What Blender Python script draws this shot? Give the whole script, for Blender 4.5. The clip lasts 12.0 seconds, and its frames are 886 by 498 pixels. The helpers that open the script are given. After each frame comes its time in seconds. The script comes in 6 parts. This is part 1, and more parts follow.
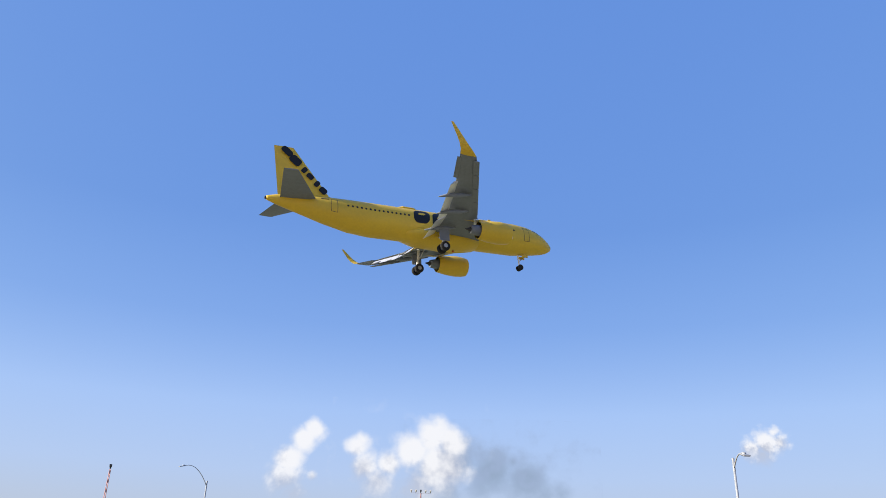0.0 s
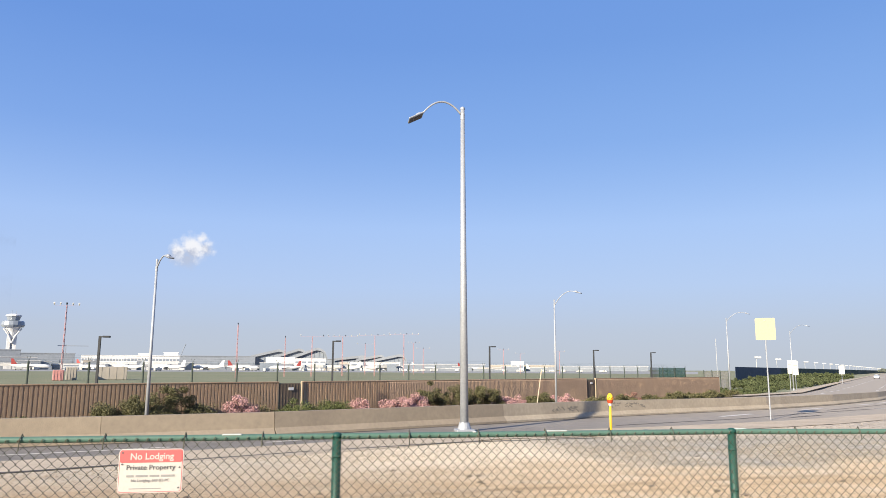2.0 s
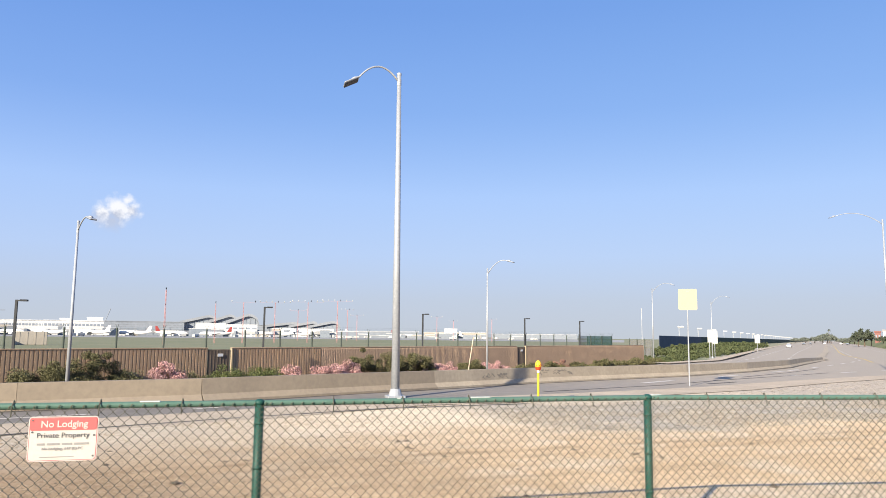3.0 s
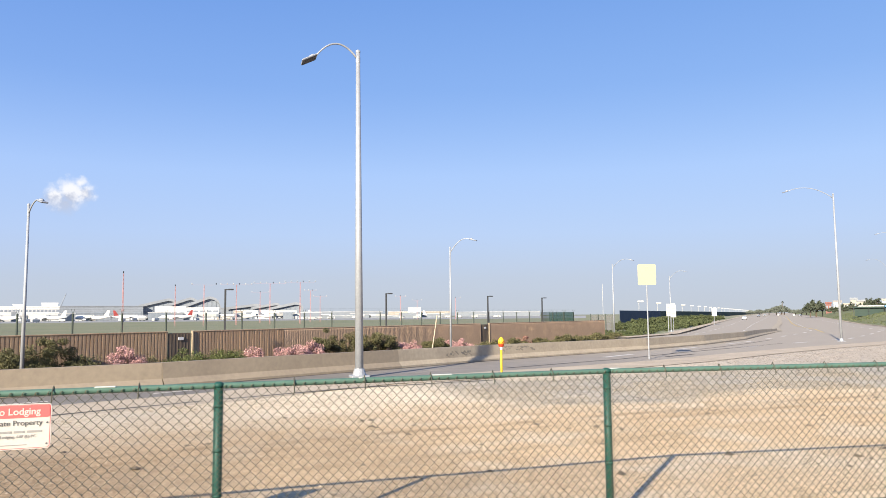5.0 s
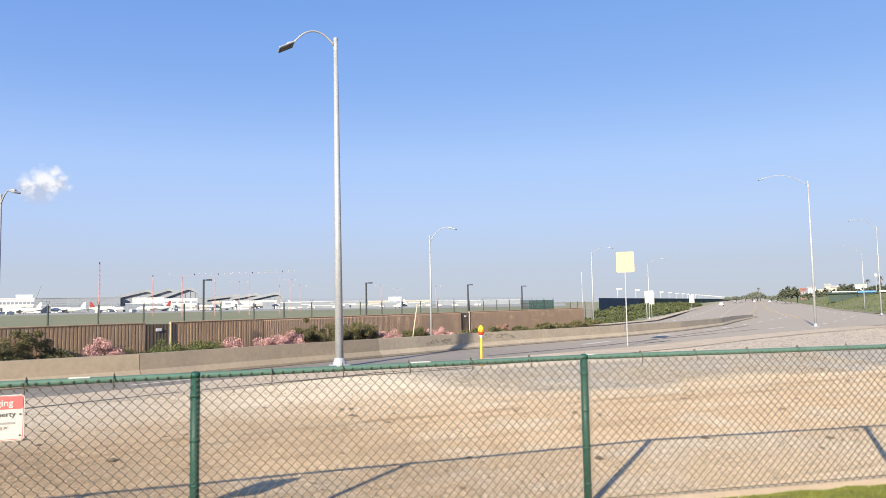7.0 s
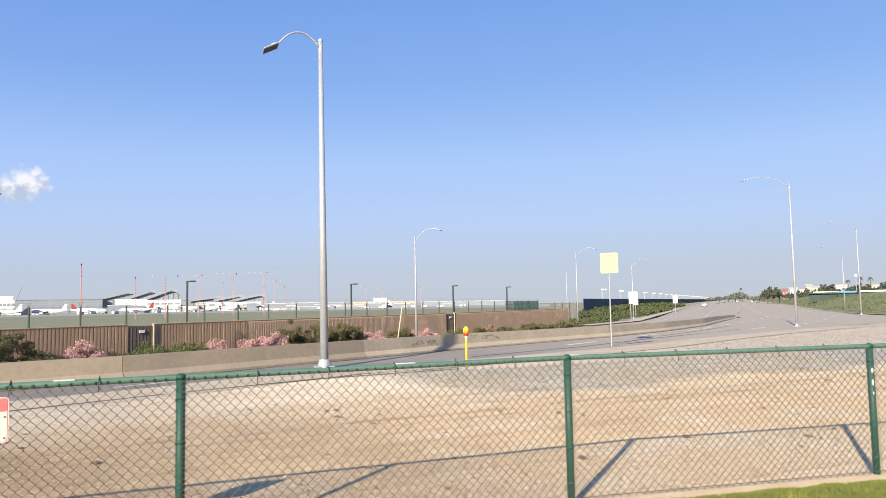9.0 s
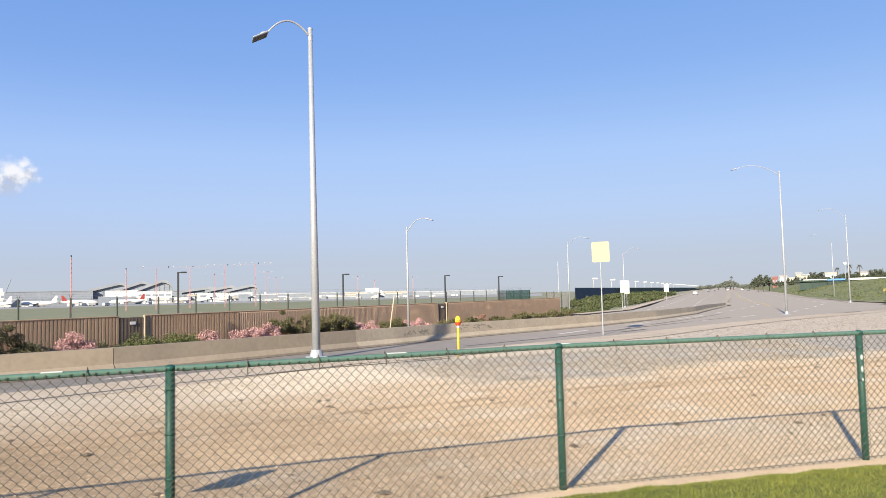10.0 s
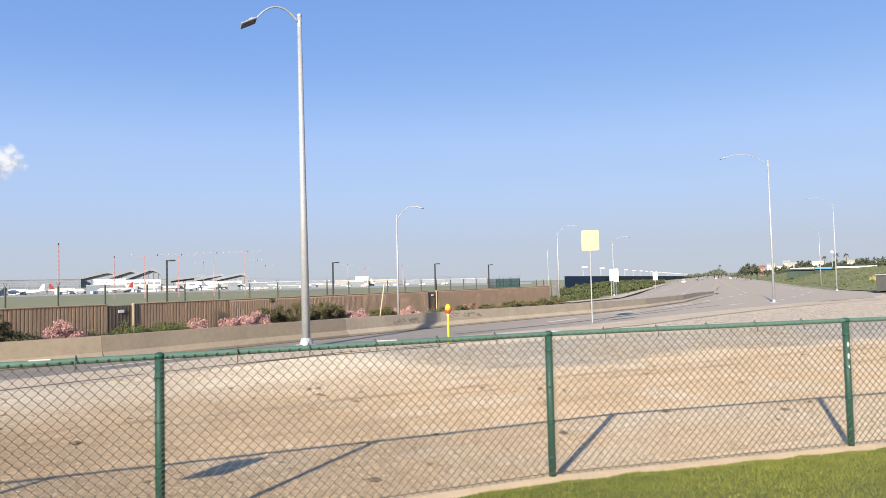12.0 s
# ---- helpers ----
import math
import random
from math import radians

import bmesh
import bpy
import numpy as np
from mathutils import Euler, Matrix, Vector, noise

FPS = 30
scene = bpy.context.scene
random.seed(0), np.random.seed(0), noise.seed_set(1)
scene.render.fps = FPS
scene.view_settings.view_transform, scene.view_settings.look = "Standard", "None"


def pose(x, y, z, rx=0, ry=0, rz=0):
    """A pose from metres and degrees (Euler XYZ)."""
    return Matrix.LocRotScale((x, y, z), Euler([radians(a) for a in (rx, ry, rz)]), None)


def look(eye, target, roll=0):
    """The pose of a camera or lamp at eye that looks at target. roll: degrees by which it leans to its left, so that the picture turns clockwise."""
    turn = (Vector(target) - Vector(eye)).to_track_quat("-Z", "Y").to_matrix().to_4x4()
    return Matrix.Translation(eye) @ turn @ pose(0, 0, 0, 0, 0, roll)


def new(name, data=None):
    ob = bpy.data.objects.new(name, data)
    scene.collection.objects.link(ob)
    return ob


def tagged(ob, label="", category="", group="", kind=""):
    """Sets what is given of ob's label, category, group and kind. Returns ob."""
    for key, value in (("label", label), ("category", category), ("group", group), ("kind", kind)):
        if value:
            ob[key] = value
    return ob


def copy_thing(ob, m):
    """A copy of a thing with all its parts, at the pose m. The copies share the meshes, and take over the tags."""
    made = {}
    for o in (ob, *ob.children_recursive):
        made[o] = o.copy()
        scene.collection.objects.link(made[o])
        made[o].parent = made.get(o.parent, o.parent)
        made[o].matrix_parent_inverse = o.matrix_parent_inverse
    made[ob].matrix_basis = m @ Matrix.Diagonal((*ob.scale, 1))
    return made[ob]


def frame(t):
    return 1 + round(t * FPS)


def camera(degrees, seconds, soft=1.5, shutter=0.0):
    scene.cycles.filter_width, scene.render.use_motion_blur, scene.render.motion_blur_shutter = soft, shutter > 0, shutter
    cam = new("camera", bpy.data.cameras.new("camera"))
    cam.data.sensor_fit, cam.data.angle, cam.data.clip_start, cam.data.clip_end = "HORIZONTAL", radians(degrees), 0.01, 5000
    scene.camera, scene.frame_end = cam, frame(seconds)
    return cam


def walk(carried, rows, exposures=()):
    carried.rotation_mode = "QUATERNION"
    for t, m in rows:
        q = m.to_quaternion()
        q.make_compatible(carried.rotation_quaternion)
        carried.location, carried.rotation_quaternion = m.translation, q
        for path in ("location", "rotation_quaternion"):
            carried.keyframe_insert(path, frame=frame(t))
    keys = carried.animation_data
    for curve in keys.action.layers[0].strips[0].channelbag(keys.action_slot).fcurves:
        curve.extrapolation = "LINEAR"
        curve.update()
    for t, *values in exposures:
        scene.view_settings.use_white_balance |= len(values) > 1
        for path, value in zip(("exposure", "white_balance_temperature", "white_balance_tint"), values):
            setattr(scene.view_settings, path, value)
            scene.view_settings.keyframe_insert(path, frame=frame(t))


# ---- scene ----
cam = camera(62.72, 12.0, soft=0.85)
PATH = [
    (0.0, -0.150, -0.163, 1.649, 113.773, -1.808, 31.587),
    (0.5, -0.056, -0.139, 1.680, 109.920, -0.683, 15.403),
    (1.0, -0.062, -0.092, 1.676, 105.579, 0.073, 3.117),
    (1.5, -0.096, -0.008, 1.664, 101.921, -0.048, -5.575),
    (2.0, -0.106, 0.014, 1.665, 99.369, -0.284, -10.924),
    (2.5, -0.065, 0.011, 1.668, 97.784, -0.510, -14.184),
    (3.0, -0.047, 0.014, 1.667, 96.872, -0.622, -16.099),
    (5.0, -0.020, 0.025, 1.663, 95.215, 0.491, -18.929),
    (5.5, -0.005, 0.022, 1.655, 94.877, 0.801, -19.327),
    (6.0, -0.003, 0.026, 1.656, 94.523, 0.956, -19.751),
    (6.5, -0.000, 0.030, 1.654, 94.355, 0.987, -20.131),
    (7.0, -0.001, 0.021, 1.653, 94.326, 0.954, -20.463),
    (9.0, -0.017, -0.029, 1.658, 94.380, 1.076, -21.629),
    (9.5, -0.010, -0.023, 1.655, 94.040, 1.231, -21.949),
    (10.0, 0.001, -0.007, 1.654, 93.566, 1.388, -22.253),
    (10.5, 0.003, 0.008, 1.647, 93.131, 1.456, -22.487),
    (11.0, 0.007, 0.017, 1.646, 92.767, 1.501, -22.704),
    (11.5, 0.005, 0.011, 1.646, 92.624, 1.464, -22.891),
    (12.0, 0.000, 0.000, 1.649, 92.631, 1.376, -23.044),
]
walk(cam, [(t, pose(*p)) for t, *p in PATH], [(0.0, 1.04), (0.6, 0.97), (2.0, 1.03), (3.0, 1.12), (5.0, 1.12), (8.0, 1.1), (12.0, 1.06)])

# ---- world, sun ----
SUN_EL, SUN_AZ = 21.3, 225.3          # compass degrees, clockwise from +y
world = bpy.data.worlds.new("sky")
scene.world = world
world.use_nodes = True
wn, wl = world.node_tree.nodes, world.node_tree.links
sky = wn.new("ShaderNodeTexSky")
sky.sky_type = "NISHITA"
sky.sun_disc = False
sky.sun_elevation, sky.sun_rotation = radians(SUN_EL), radians(SUN_AZ)
sky.altitude, sky.air_density, sky.dust_density, sky.ozone_density = 30, 1.0, 0.8, 3.0
wn["Background"].inputs["Strength"].default_value = 0.124
# a coastal haze evens the clear-sky gradient out
haze = wn.new("ShaderNodeVectorMath")
haze.operation = "MULTIPLY_ADD"
haze.inputs[1].default_value, haze.inputs[2].default_value = (0.27, 0.215, 0.093), (0.36, 0.90, 2.66)
wl.new(sky.outputs[0], haze.inputs[0])
# and thickens to pale grey over the lowest degrees all round
wco, wsep, veil = wn.new("ShaderNodeTexCoord"), wn.new("ShaderNodeSeparateXYZ"), wn.new("ShaderNodeValToRGB")
wl.new(wco.outputs["Generated"], wsep.inputs[0]), wl.new(wsep.outputs["Z"], veil.inputs[0])
for pos, rgba in ((0.42, (0.3, 0.5, 0.92, 0.0)), (0.0, (0.52, 0.567, 0.632, 1.0)), (0.05, (0.515, 0.585, 0.70, 0.9)), (0.11, (0.50, 0.63, 0.88, 0.8)), (0.19, (0.45, 0.62, 0.96, 0.7)), (0.30, (0.32, 0.51, 0.93, 0.3))):
    el = veil.color_ramp.elements[1] if pos == 0.42 else (veil.color_ramp.elements[0] if pos == 0 else veil.color_ramp.elements.new(pos))
    el.position, el.color = pos, rgba
lift_veil, veiled = wn.new("ShaderNodeVectorMath"), wn.new("ShaderNodeMix")
lift_veil.operation = "SCALE"
lift_veil.inputs["Scale"].default_value = 4.0
veiled.data_type = "RGBA"
wl.new(veil.outputs["Color"], lift_veil.inputs[0]), wl.new(veil.outputs["Alpha"], veiled.inputs["Factor"])
wl.new(haze.outputs[0], veiled.inputs["A"]), wl.new(lift_veil.outputs[0], veiled.inputs["B"])
wl.new(veiled.outputs["Result"], wn["Background"].inputs["Color"])
sun = new("sun", bpy.data.lights.new("sun", "SUN"))
sun.data.energy, sun.data.angle, sun.data.color = 5.3, radians(0.55), (1.0, 0.895, 0.715)
SUN_DIR = Vector((math.sin(radians(SUN_AZ)) * math.cos(radians(SUN_EL)), math.cos(radians(SUN_AZ)) * math.cos(radians(SUN_EL)), math.sin(radians(SUN_EL))))
sun.matrix_world = look(SUN_DIR * 200, (0, 0, 0))


# ---- materials ----
def mat(name, a, b=None, scale=4.0, rough=0.7, metal=0.0, bump=0.0, bscale=60.0, spread=0.12, island=False, each=0.0, spec=0.25):
    """Two colours mixed by noise at two scales, with a fine relief; island/each vary single pieces."""
    m = bpy.data.materials.new(name)
    m.use_nodes = True
    n, l = m.node_tree.nodes, m.node_tree.links
    p = n["Principled BSDF"]
    p.inputs["Roughness"].default_value, p.inputs["Metallic"].default_value = rough, metal
    p.inputs["Specular IOR Level"].default_value = spec
    b = b or tuple(c * 0.8 for c in a)
    tc = n.new("ShaderNodeTexCoord")
    n1, n2, add, mix = n.new("ShaderNodeTexNoise"), n.new("ShaderNodeTexNoise"), n.new("ShaderNodeMath"), n.new("ShaderNodeMix")
    n1.inputs["Scale"].default_value, n2.inputs["Scale"].default_value = scale, scale * 9
    n1.inputs["Detail"].default_value, n2.inputs["Detail"].default_value = 5, 4
    for q in (n1, n2):
        l.new(tc.outputs["Object"], q.inputs["Vector"])
    add.operation = "ADD"
    l.new(n1.outputs["Fac"], add.inputs[0]), l.new(n2.outputs["Fac"], add.inputs[1])
    rng = n.new("ShaderNodeMapRange")
    rng.inputs["From Min"].default_value, rng.inputs["From Max"].default_value = 1 - spread * 2, 1 + spread * 2
    l.new(add.outputs[0], rng.inputs["Value"])
    mix.data_type = "RGBA"
    mix.inputs["A"].default_value, mix.inputs["B"].default_value = (*a, 1), (*b, 1)
    l.new(rng.outputs[0], mix.inputs["Factor"])
    out = mix.outputs["Result"]
    if island or each:
        hsv = n.new("ShaderNodeHueSaturation")
        src = n.new("ShaderNodeNewGeometry").outputs["Random Per Island"] if island else n.new("ShaderNodeObjectInfo").outputs["Random"]
        r2 = n.new("ShaderNodeMapRange")
        k = each or 0.35
        r2.inputs["To Min"].default_value, r2.inputs["To Max"].default_value = 1 - k, 1 + k
        l.new(src, r2.inputs["Value"]), l.new(r2.outputs[0], hsv.inputs["Value"]), l.new(out, hsv.inputs["Color"])
        out = hsv.outputs["Color"]
    l.new(out, p.inputs["Base Color"])
    if bump:
        n3, bp = n.new("ShaderNodeTexNoise"), n.new("ShaderNodeBump")
        n3.inputs["Scale"].default_value, n3.inputs["Detail"].default_value = bscale, 6
        bp.inputs["Strength"].default_value, bp.inputs["Distance"].default_value = bump, 0.02
        l.new(tc.outputs["Object"], n3.inputs["Vector"]), l.new(n3.outputs["Fac"], bp.inputs["Height"]), l.new(bp.outputs[0], p.inputs["Normal"])
    return m


def see_through(m, clear):
    """Lets part of the light through, as fine wire netting does."""
    n, l = m.node_tree.nodes, m.node_tree.links
    t, x = n.new("ShaderNodeBsdfTransparent"), n.new("ShaderNodeMixShader")
    x.inputs[0].default_value = clear
    l.new(n["Principled BSDF"].outputs[0], x.inputs[1]), l.new(t.outputs[0], x.inputs[2])
    l.new(x.outputs[0], n["Material Output"].inputs["Surface"])
    return m


def lot_material():
    """Tan dirt: pebbles, drawn-out tyre streaks, cream gravel by the road and a grey gravel bed."""
    m = mat("dirt_lot", (0.87, 0.645, 0.405), (0.75, 0.545, 0.33), 0.5, 0.95, 0, 1.0, 30, 0.16, spec=0.05)
    n, l = m.node_tree.nodes, m.node_tree.links
    p, tc = n["Principled BSDF"], n["Texture Coordinate"]
    out = p.inputs["Base Color"].links[0].from_socket

    def mixed(fac, a, b, mode="MIX"):
        x = n.new("ShaderNodeMix")
        x.data_type, x.blend_type = "RGBA", mode
        for sock, v in ((x.inputs["Factor"], fac), (x.inputs["A"], a), (x.inputs["B"], b)):
            if isinstance(v, (int, float)):
                sock.default_value = v
            elif isinstance(v, tuple):
                sock.default_value = v
            else:
                l.new(v, sock)
        return x.outputs["Result"]

    def ranged(sock, lo, hi, to0=0.0, to1=1.0):
        r = n.new("ShaderNodeMapRange")
        for k, v in (("From Min", lo), ("From Max", hi), ("To Min", to0), ("To Max", to1)):
            r.inputs[k].default_value = v
        l.new(sock, r.inputs["Value"])
        return r.outputs[0]

    def pebbles(scale, dark, light):
        v, r = n.new("ShaderNodeTexVoronoi"), n.new("ShaderNodeValToRGB")
        v.inputs["Scale"].default_value = scale
        l.new(tc.outputs["Object"], v.inputs["Vector"])
        r.color_ramp.elements[0].color, r.color_ramp.elements[1].color = (*dark, 1), (*light, 1)
        l.new(v.outputs["Color"], r.inputs[0])
        return r.outputs[0]

    def blotches(scale, stretch=None):
        q = n.new("ShaderNodeTexNoise")
        q.inputs["Scale"].default_value, q.inputs["Detail"].default_value = scale, 7
        if stretch:
            mp = n.new("ShaderNodeMapping")
            mp.inputs["Scale"].default_value, mp.inputs["Rotation"].default_value = stretch, (0, 0, radians(-12))
            l.new(tc.outputs["Object"], mp.inputs["Vector"]), l.new(mp.outputs[0], q.inputs["Vector"])
        else:
            l.new(tc.outputs["Object"], q.inputs["Vector"])
        return q.outputs["Fac"]

    def along(sock, wobble, size):
        ad = n.new("ShaderNodeMath")
        ad.operation = "MULTIPLY_ADD"
        ad.inputs[1].default_value = size
        l.new(wobble, ad.inputs[0]), l.new(sock, ad.inputs[2])
        return ad.outputs[0]

    sep = n.new("ShaderNodeSeparateXYZ")
    l.new(tc.outputs["Object"], sep.inputs[0])
    big = blotches(0.35)
    # fine pebbles and darker streaks
    out = mixed(0.7, out, pebbles(26, (0.44, 0.395, 0.345), (1.0, 1.0, 1.0)), "MULTIPLY")
    streak = ranged(blotches(1.0, (0.10, 1.1, 1)), 0.55, 0.7, 0.0, 0.55)
    out = mixed(streak, out, (0.40, 0.27, 0.16, 1))
    # thin wheel tracks, and cream gravel worked into the dirt in patches
    track = ranged(blotches(1.0, (0.04, 2.6, 1)), 0.56, 0.65, 0.0, 0.5)
    out = mixed(track, out, (0.42, 0.285, 0.165, 1))
    patch = ranged(blotches(0.8), 0.50, 0.64, 0.0, 0.7)
    out = mixed(patch, out, pebbles(17, (0.46, 0.37, 0.26), (0.95, 0.79, 0.57)))
    # browner, darker earth towards low X and the fence
    worn = n.new("ShaderNodeMath")
    worn.operation = "MULTIPLY"
    l.new(ranged(along(sep.outputs["X"], big, 9.0), 9.3, 2.6), worn.inputs[0])
    l.new(ranged(sep.outputs["Y"], 16.0, 10.5, 0.0, 0.95), worn.inputs[1])
    out = mixed(worn.outputs[0], out, pebbles(26, (0.225, 0.155, 0.092), (0.47, 0.333, 0.20)))
    # wheel ruts pressed into the earth, wandering a little and broken up
    rutted = blotches(0.55)
    slope = n.new("ShaderNodeMath")
    slope.operation = "MULTIPLY_ADD"
    slope.inputs[1].default_value = -0.117
    l.new(sep.outputs["X"], slope.inputs[0]), l.new(sep.outputs["Y"], slope.inputs[2])
    for centre, half, strength in ((10.75, 0.2, 0.6), (10.1, 0.13, 0.5), (8.6, 0.14, 0.35), (13.4, 0.16, 0.25)):
        gap, dist, fade = n.new("ShaderNodeMath"), n.new("ShaderNodeMath"), n.new("ShaderNodeMath")
        gap.operation, dist.operation, fade.operation = "SUBTRACT", "ABSOLUTE", "MULTIPLY"
        gap.inputs[1].default_value = centre
        l.new(along(slope.outputs[0], rutted, 0.7), gap.inputs[0]), l.new(gap.outputs[0], dist.inputs[0])
        l.new(ranged(dist.outputs[0], half, half * 0.2, 0.0, strength), fade.inputs[0]), l.new(ranged(blotches(1.7), 0.36, 0.56), fade.inputs[1])
        out = mixed(fade.outputs[0], out, (0.24, 0.16, 0.09, 1))
    # pale gravel spilt along the fence
    spilt = n.new("ShaderNodeMath")
    spilt.operation = "MULTIPLY"
    l.new(ranged(along(sep.outputs["X"], big, 6.0), 7.0, 11.0), spilt.inputs[0])
    l.new(ranged(along(sep.outputs["Y"], big, 5.0), 10.5, 8.5, 0.0, 0.75), spilt.inputs[1])
    out = mixed(spilt.outputs[0], out, pebbles(24, (0.50, 0.385, 0.255), (0.97, 0.80, 0.55)))
    # cream gravel, then the grey bed towards the right
    toward = along(sep.outputs["Y"], big, 8.0)
    out = mixed(ranged(toward, 15.5, 20.0, 0.0, 0.9), out, pebbles(11, (0.56, 0.45, 0.32), (0.95, 0.795, 0.575)))
    dusty = n.new("ShaderNodeMath")
    dusty.operation = "MULTIPLY"
    l.new(ranged(along(sep.outputs["X"], big, 6.0), 7.0, 0.0, 0.0, 0.65), dusty.inputs[0]), l.new(ranged(toward, 14.5, 18.0), dusty.inputs[1])
    out = mixed(dusty.outputs[0], out, pebbles(14, (0.26, 0.225, 0.175), (0.52, 0.455, 0.36)))
    side = n.new("ShaderNodeMath")
    side.operation = "MULTIPLY"
    l.new(ranged(along(sep.outputs["X"], big, 5.0), 8.0, 10.5), side.inputs[0])
    band = n.new("ShaderNodeMath")
    band.operation = "MULTIPLY"
    l.new(ranged(toward, 17.2, 18.6, 0.0, 1.0), band.inputs[0]), l.new(ranged(toward, 25.0, 28.0, 1.0, 0.15), band.inputs[1])
    l.new(band.outputs[0], side.inputs[1])
    out = mixed(side.outputs[0], out, pebbles(9, (0.19, 0.17, 0.14), (0.62, 0.545, 0.44)))
    # rosy crushed stone beside the wide part of the road
    rosy = n.new("ShaderNodeMath")
    rosy.operation = "MULTIPLY"
    l.new(ranged(along(sep.outputs["X"], big, 6.0), 19.0, 26.0), rosy.inputs[0])
    l.new(ranged(toward, 25.0, 29.0, 0.0, 0.85), rosy.inputs[1])
    out = mixed(rosy.outputs[0], out, pebbles(6, (0.28, 0.24, 0.195), (0.60, 0.515, 0.415)))
    l.new(out, p.inputs["Base Color"])
    return m


M_LOT = lot_material()
M_FIELD = mat("dry_airfield_grass", (0.19, 0.202, 0.11), (0.25, 0.235, 0.145), 0.02, 0.95, 0, 0.5, 2.0)
M_BED = mat("planting_soil", (0.16, 0.11, 0.07), (0.10, 0.075, 0.05), 1.2, 0.95, 0, 0.8, 20)
M_ASPHALT = mat("worn_asphalt", (0.235, 0.213, 0.19), (0.18, 0.164, 0.145), 0.18, 0.9, 0, 0.5, 90, spec=0.12)
def paled_along_x(m, colour):
    """Mixes the given colour in along X, over the first 30 m."""
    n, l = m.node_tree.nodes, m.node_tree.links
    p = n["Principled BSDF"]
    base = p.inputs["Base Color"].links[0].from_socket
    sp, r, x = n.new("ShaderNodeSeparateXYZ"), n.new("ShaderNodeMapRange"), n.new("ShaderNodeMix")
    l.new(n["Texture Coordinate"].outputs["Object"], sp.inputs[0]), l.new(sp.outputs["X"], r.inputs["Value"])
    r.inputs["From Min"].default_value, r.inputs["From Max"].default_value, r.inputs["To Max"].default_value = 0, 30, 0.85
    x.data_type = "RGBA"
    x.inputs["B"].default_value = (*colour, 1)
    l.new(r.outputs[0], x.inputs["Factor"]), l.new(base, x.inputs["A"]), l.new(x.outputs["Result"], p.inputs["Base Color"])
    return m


paled_along_x(M_ASPHALT, (0.40, 0.343, 0.275))
M_PATCH = mat("pale_concrete_gutter", (0.53, 0.435, 0.325), (0.41, 0.335, 0.25), 0.8, 0.9, 0, 0.3, 60, spec=0.08)
M_CRACK = mat("tar_seam", (0.055, 0.05, 0.048), (0.09, 0.08, 0.07), 3, 0.9)
M_PAINT = mat("worn_road_paint", (0.66, 0.61, 0.54), (0.44, 0.40, 0.35), 3, 0.8, spread=0.25)
M_YELLOWLINE = mat("yellow_road_paint", (0.54, 0.40, 0.16), (0.42, 0.32, 0.16), 3, 0.8)
M_CONC = mat("weathered_concrete", (0.46, 0.385, 0.285), (0.32, 0.265, 0.20), 0.7, 0.9, 0, 0.5, 40, 0.2)
M_DARKCONC = mat("darker_brown_concrete", (0.32, 0.262, 0.193), (0.225, 0.184, 0.14), 0.7, 0.95, 0, 0.5, 40, 0.22)
M_STAIN = mat("grey_smudge", (0.17, 0.15, 0.125), (0.25, 0.215, 0.17), 6, 0.9)
M_STRIP = mat("mow_strip_concrete", (0.68, 0.515, 0.33), (0.52, 0.39, 0.245), 3, 0.9, 0, 0.4, 90, 0.2)
M_LAWNSOIL = mat("lawn_soil", (0.12, 0.125, 0.035), (0.085, 0.10, 0.028), 5, 0.95, 0, 0.5, 60)
M_GRASS = mat("lawn_blades", (0.175, 0.18, 0.035), (0.105, 0.13, 0.028), 0.9, 0.6, island=True, spread=0.2)
M_GREEN = mat("green_vinyl_coat", (0.011, 0.053, 0.043), (0.017, 0.068, 0.054), 6, 0.5, 0, 0.15, 120, 0.2)
M_RAIL = mat("sun_faded_green_coat", (0.058, 0.115, 0.09), (0.085, 0.15, 0.12), 3, 0.45, 0, 0.1, 120, 0.2)
M_WIRE = mat("green_coated_wire", (0.053, 0.054, 0.04), (0.08, 0.076, 0.056), 3, 0.5)
M_BLOTCH = mat("white_paint_drip", (0.42, 0.45, 0.43), rough=0.8)
M_GALV = mat("galvanised_steel", (0.36, 0.375, 0.40), (0.29, 0.305, 0.33), 1.5, 0.5, 0.3, 0.15, 30)
M_LENS = mat("dark_lamp_lens", (0.05, 0.055, 0.07), (0.08, 0.085, 0.1), 8, 0.25)
M_WHITE = mat("white_enamel", (0.74, 0.73, 0.71), (0.66, 0.645, 0.62), 2, 0.5)
M_DULLWHITE = mat("dull_white_enamel", (0.50, 0.49, 0.47), (0.43, 0.42, 0.40), 1, 0.7)
M_SIGNRED = mat("sign_red", (0.64, 0.115, 0.115), (0.57, 0.11, 0.11), 20, 0.45)
M_SIGNGREY = mat("sign_lettering_grey", (0.10, 0.10, 0.105), rough=0.6)
M_SIGNPALE = mat("sign_fine_print", (0.28, 0.27, 0.265), rough=0.6)
M_SIGNFACE = mat("sign_white_face", (0.48, 0.445, 0.415), (0.44, 0.405, 0.375), 6, 0.6)
M_BACK = mat("pale_yellow_sheet", (0.54, 0.43, 0.205), (0.50, 0.40, 0.20), 3, 0.5)
M_YELLOW = mat("marker_yellow", (0.75, 0.49, 0.03), (0.62, 0.39, 0.03), 8, 0.5)
M_ORANGE = mat("marker_orange_red", (0.40, 0.05, 0.015), rough=0.5)
M_RIB = mat("tan_ribbed_wall", (0.42, 0.29, 0.185), (0.345, 0.232, 0.148), 0.7, 0.9, 0, 0.5, 14, 0.2)
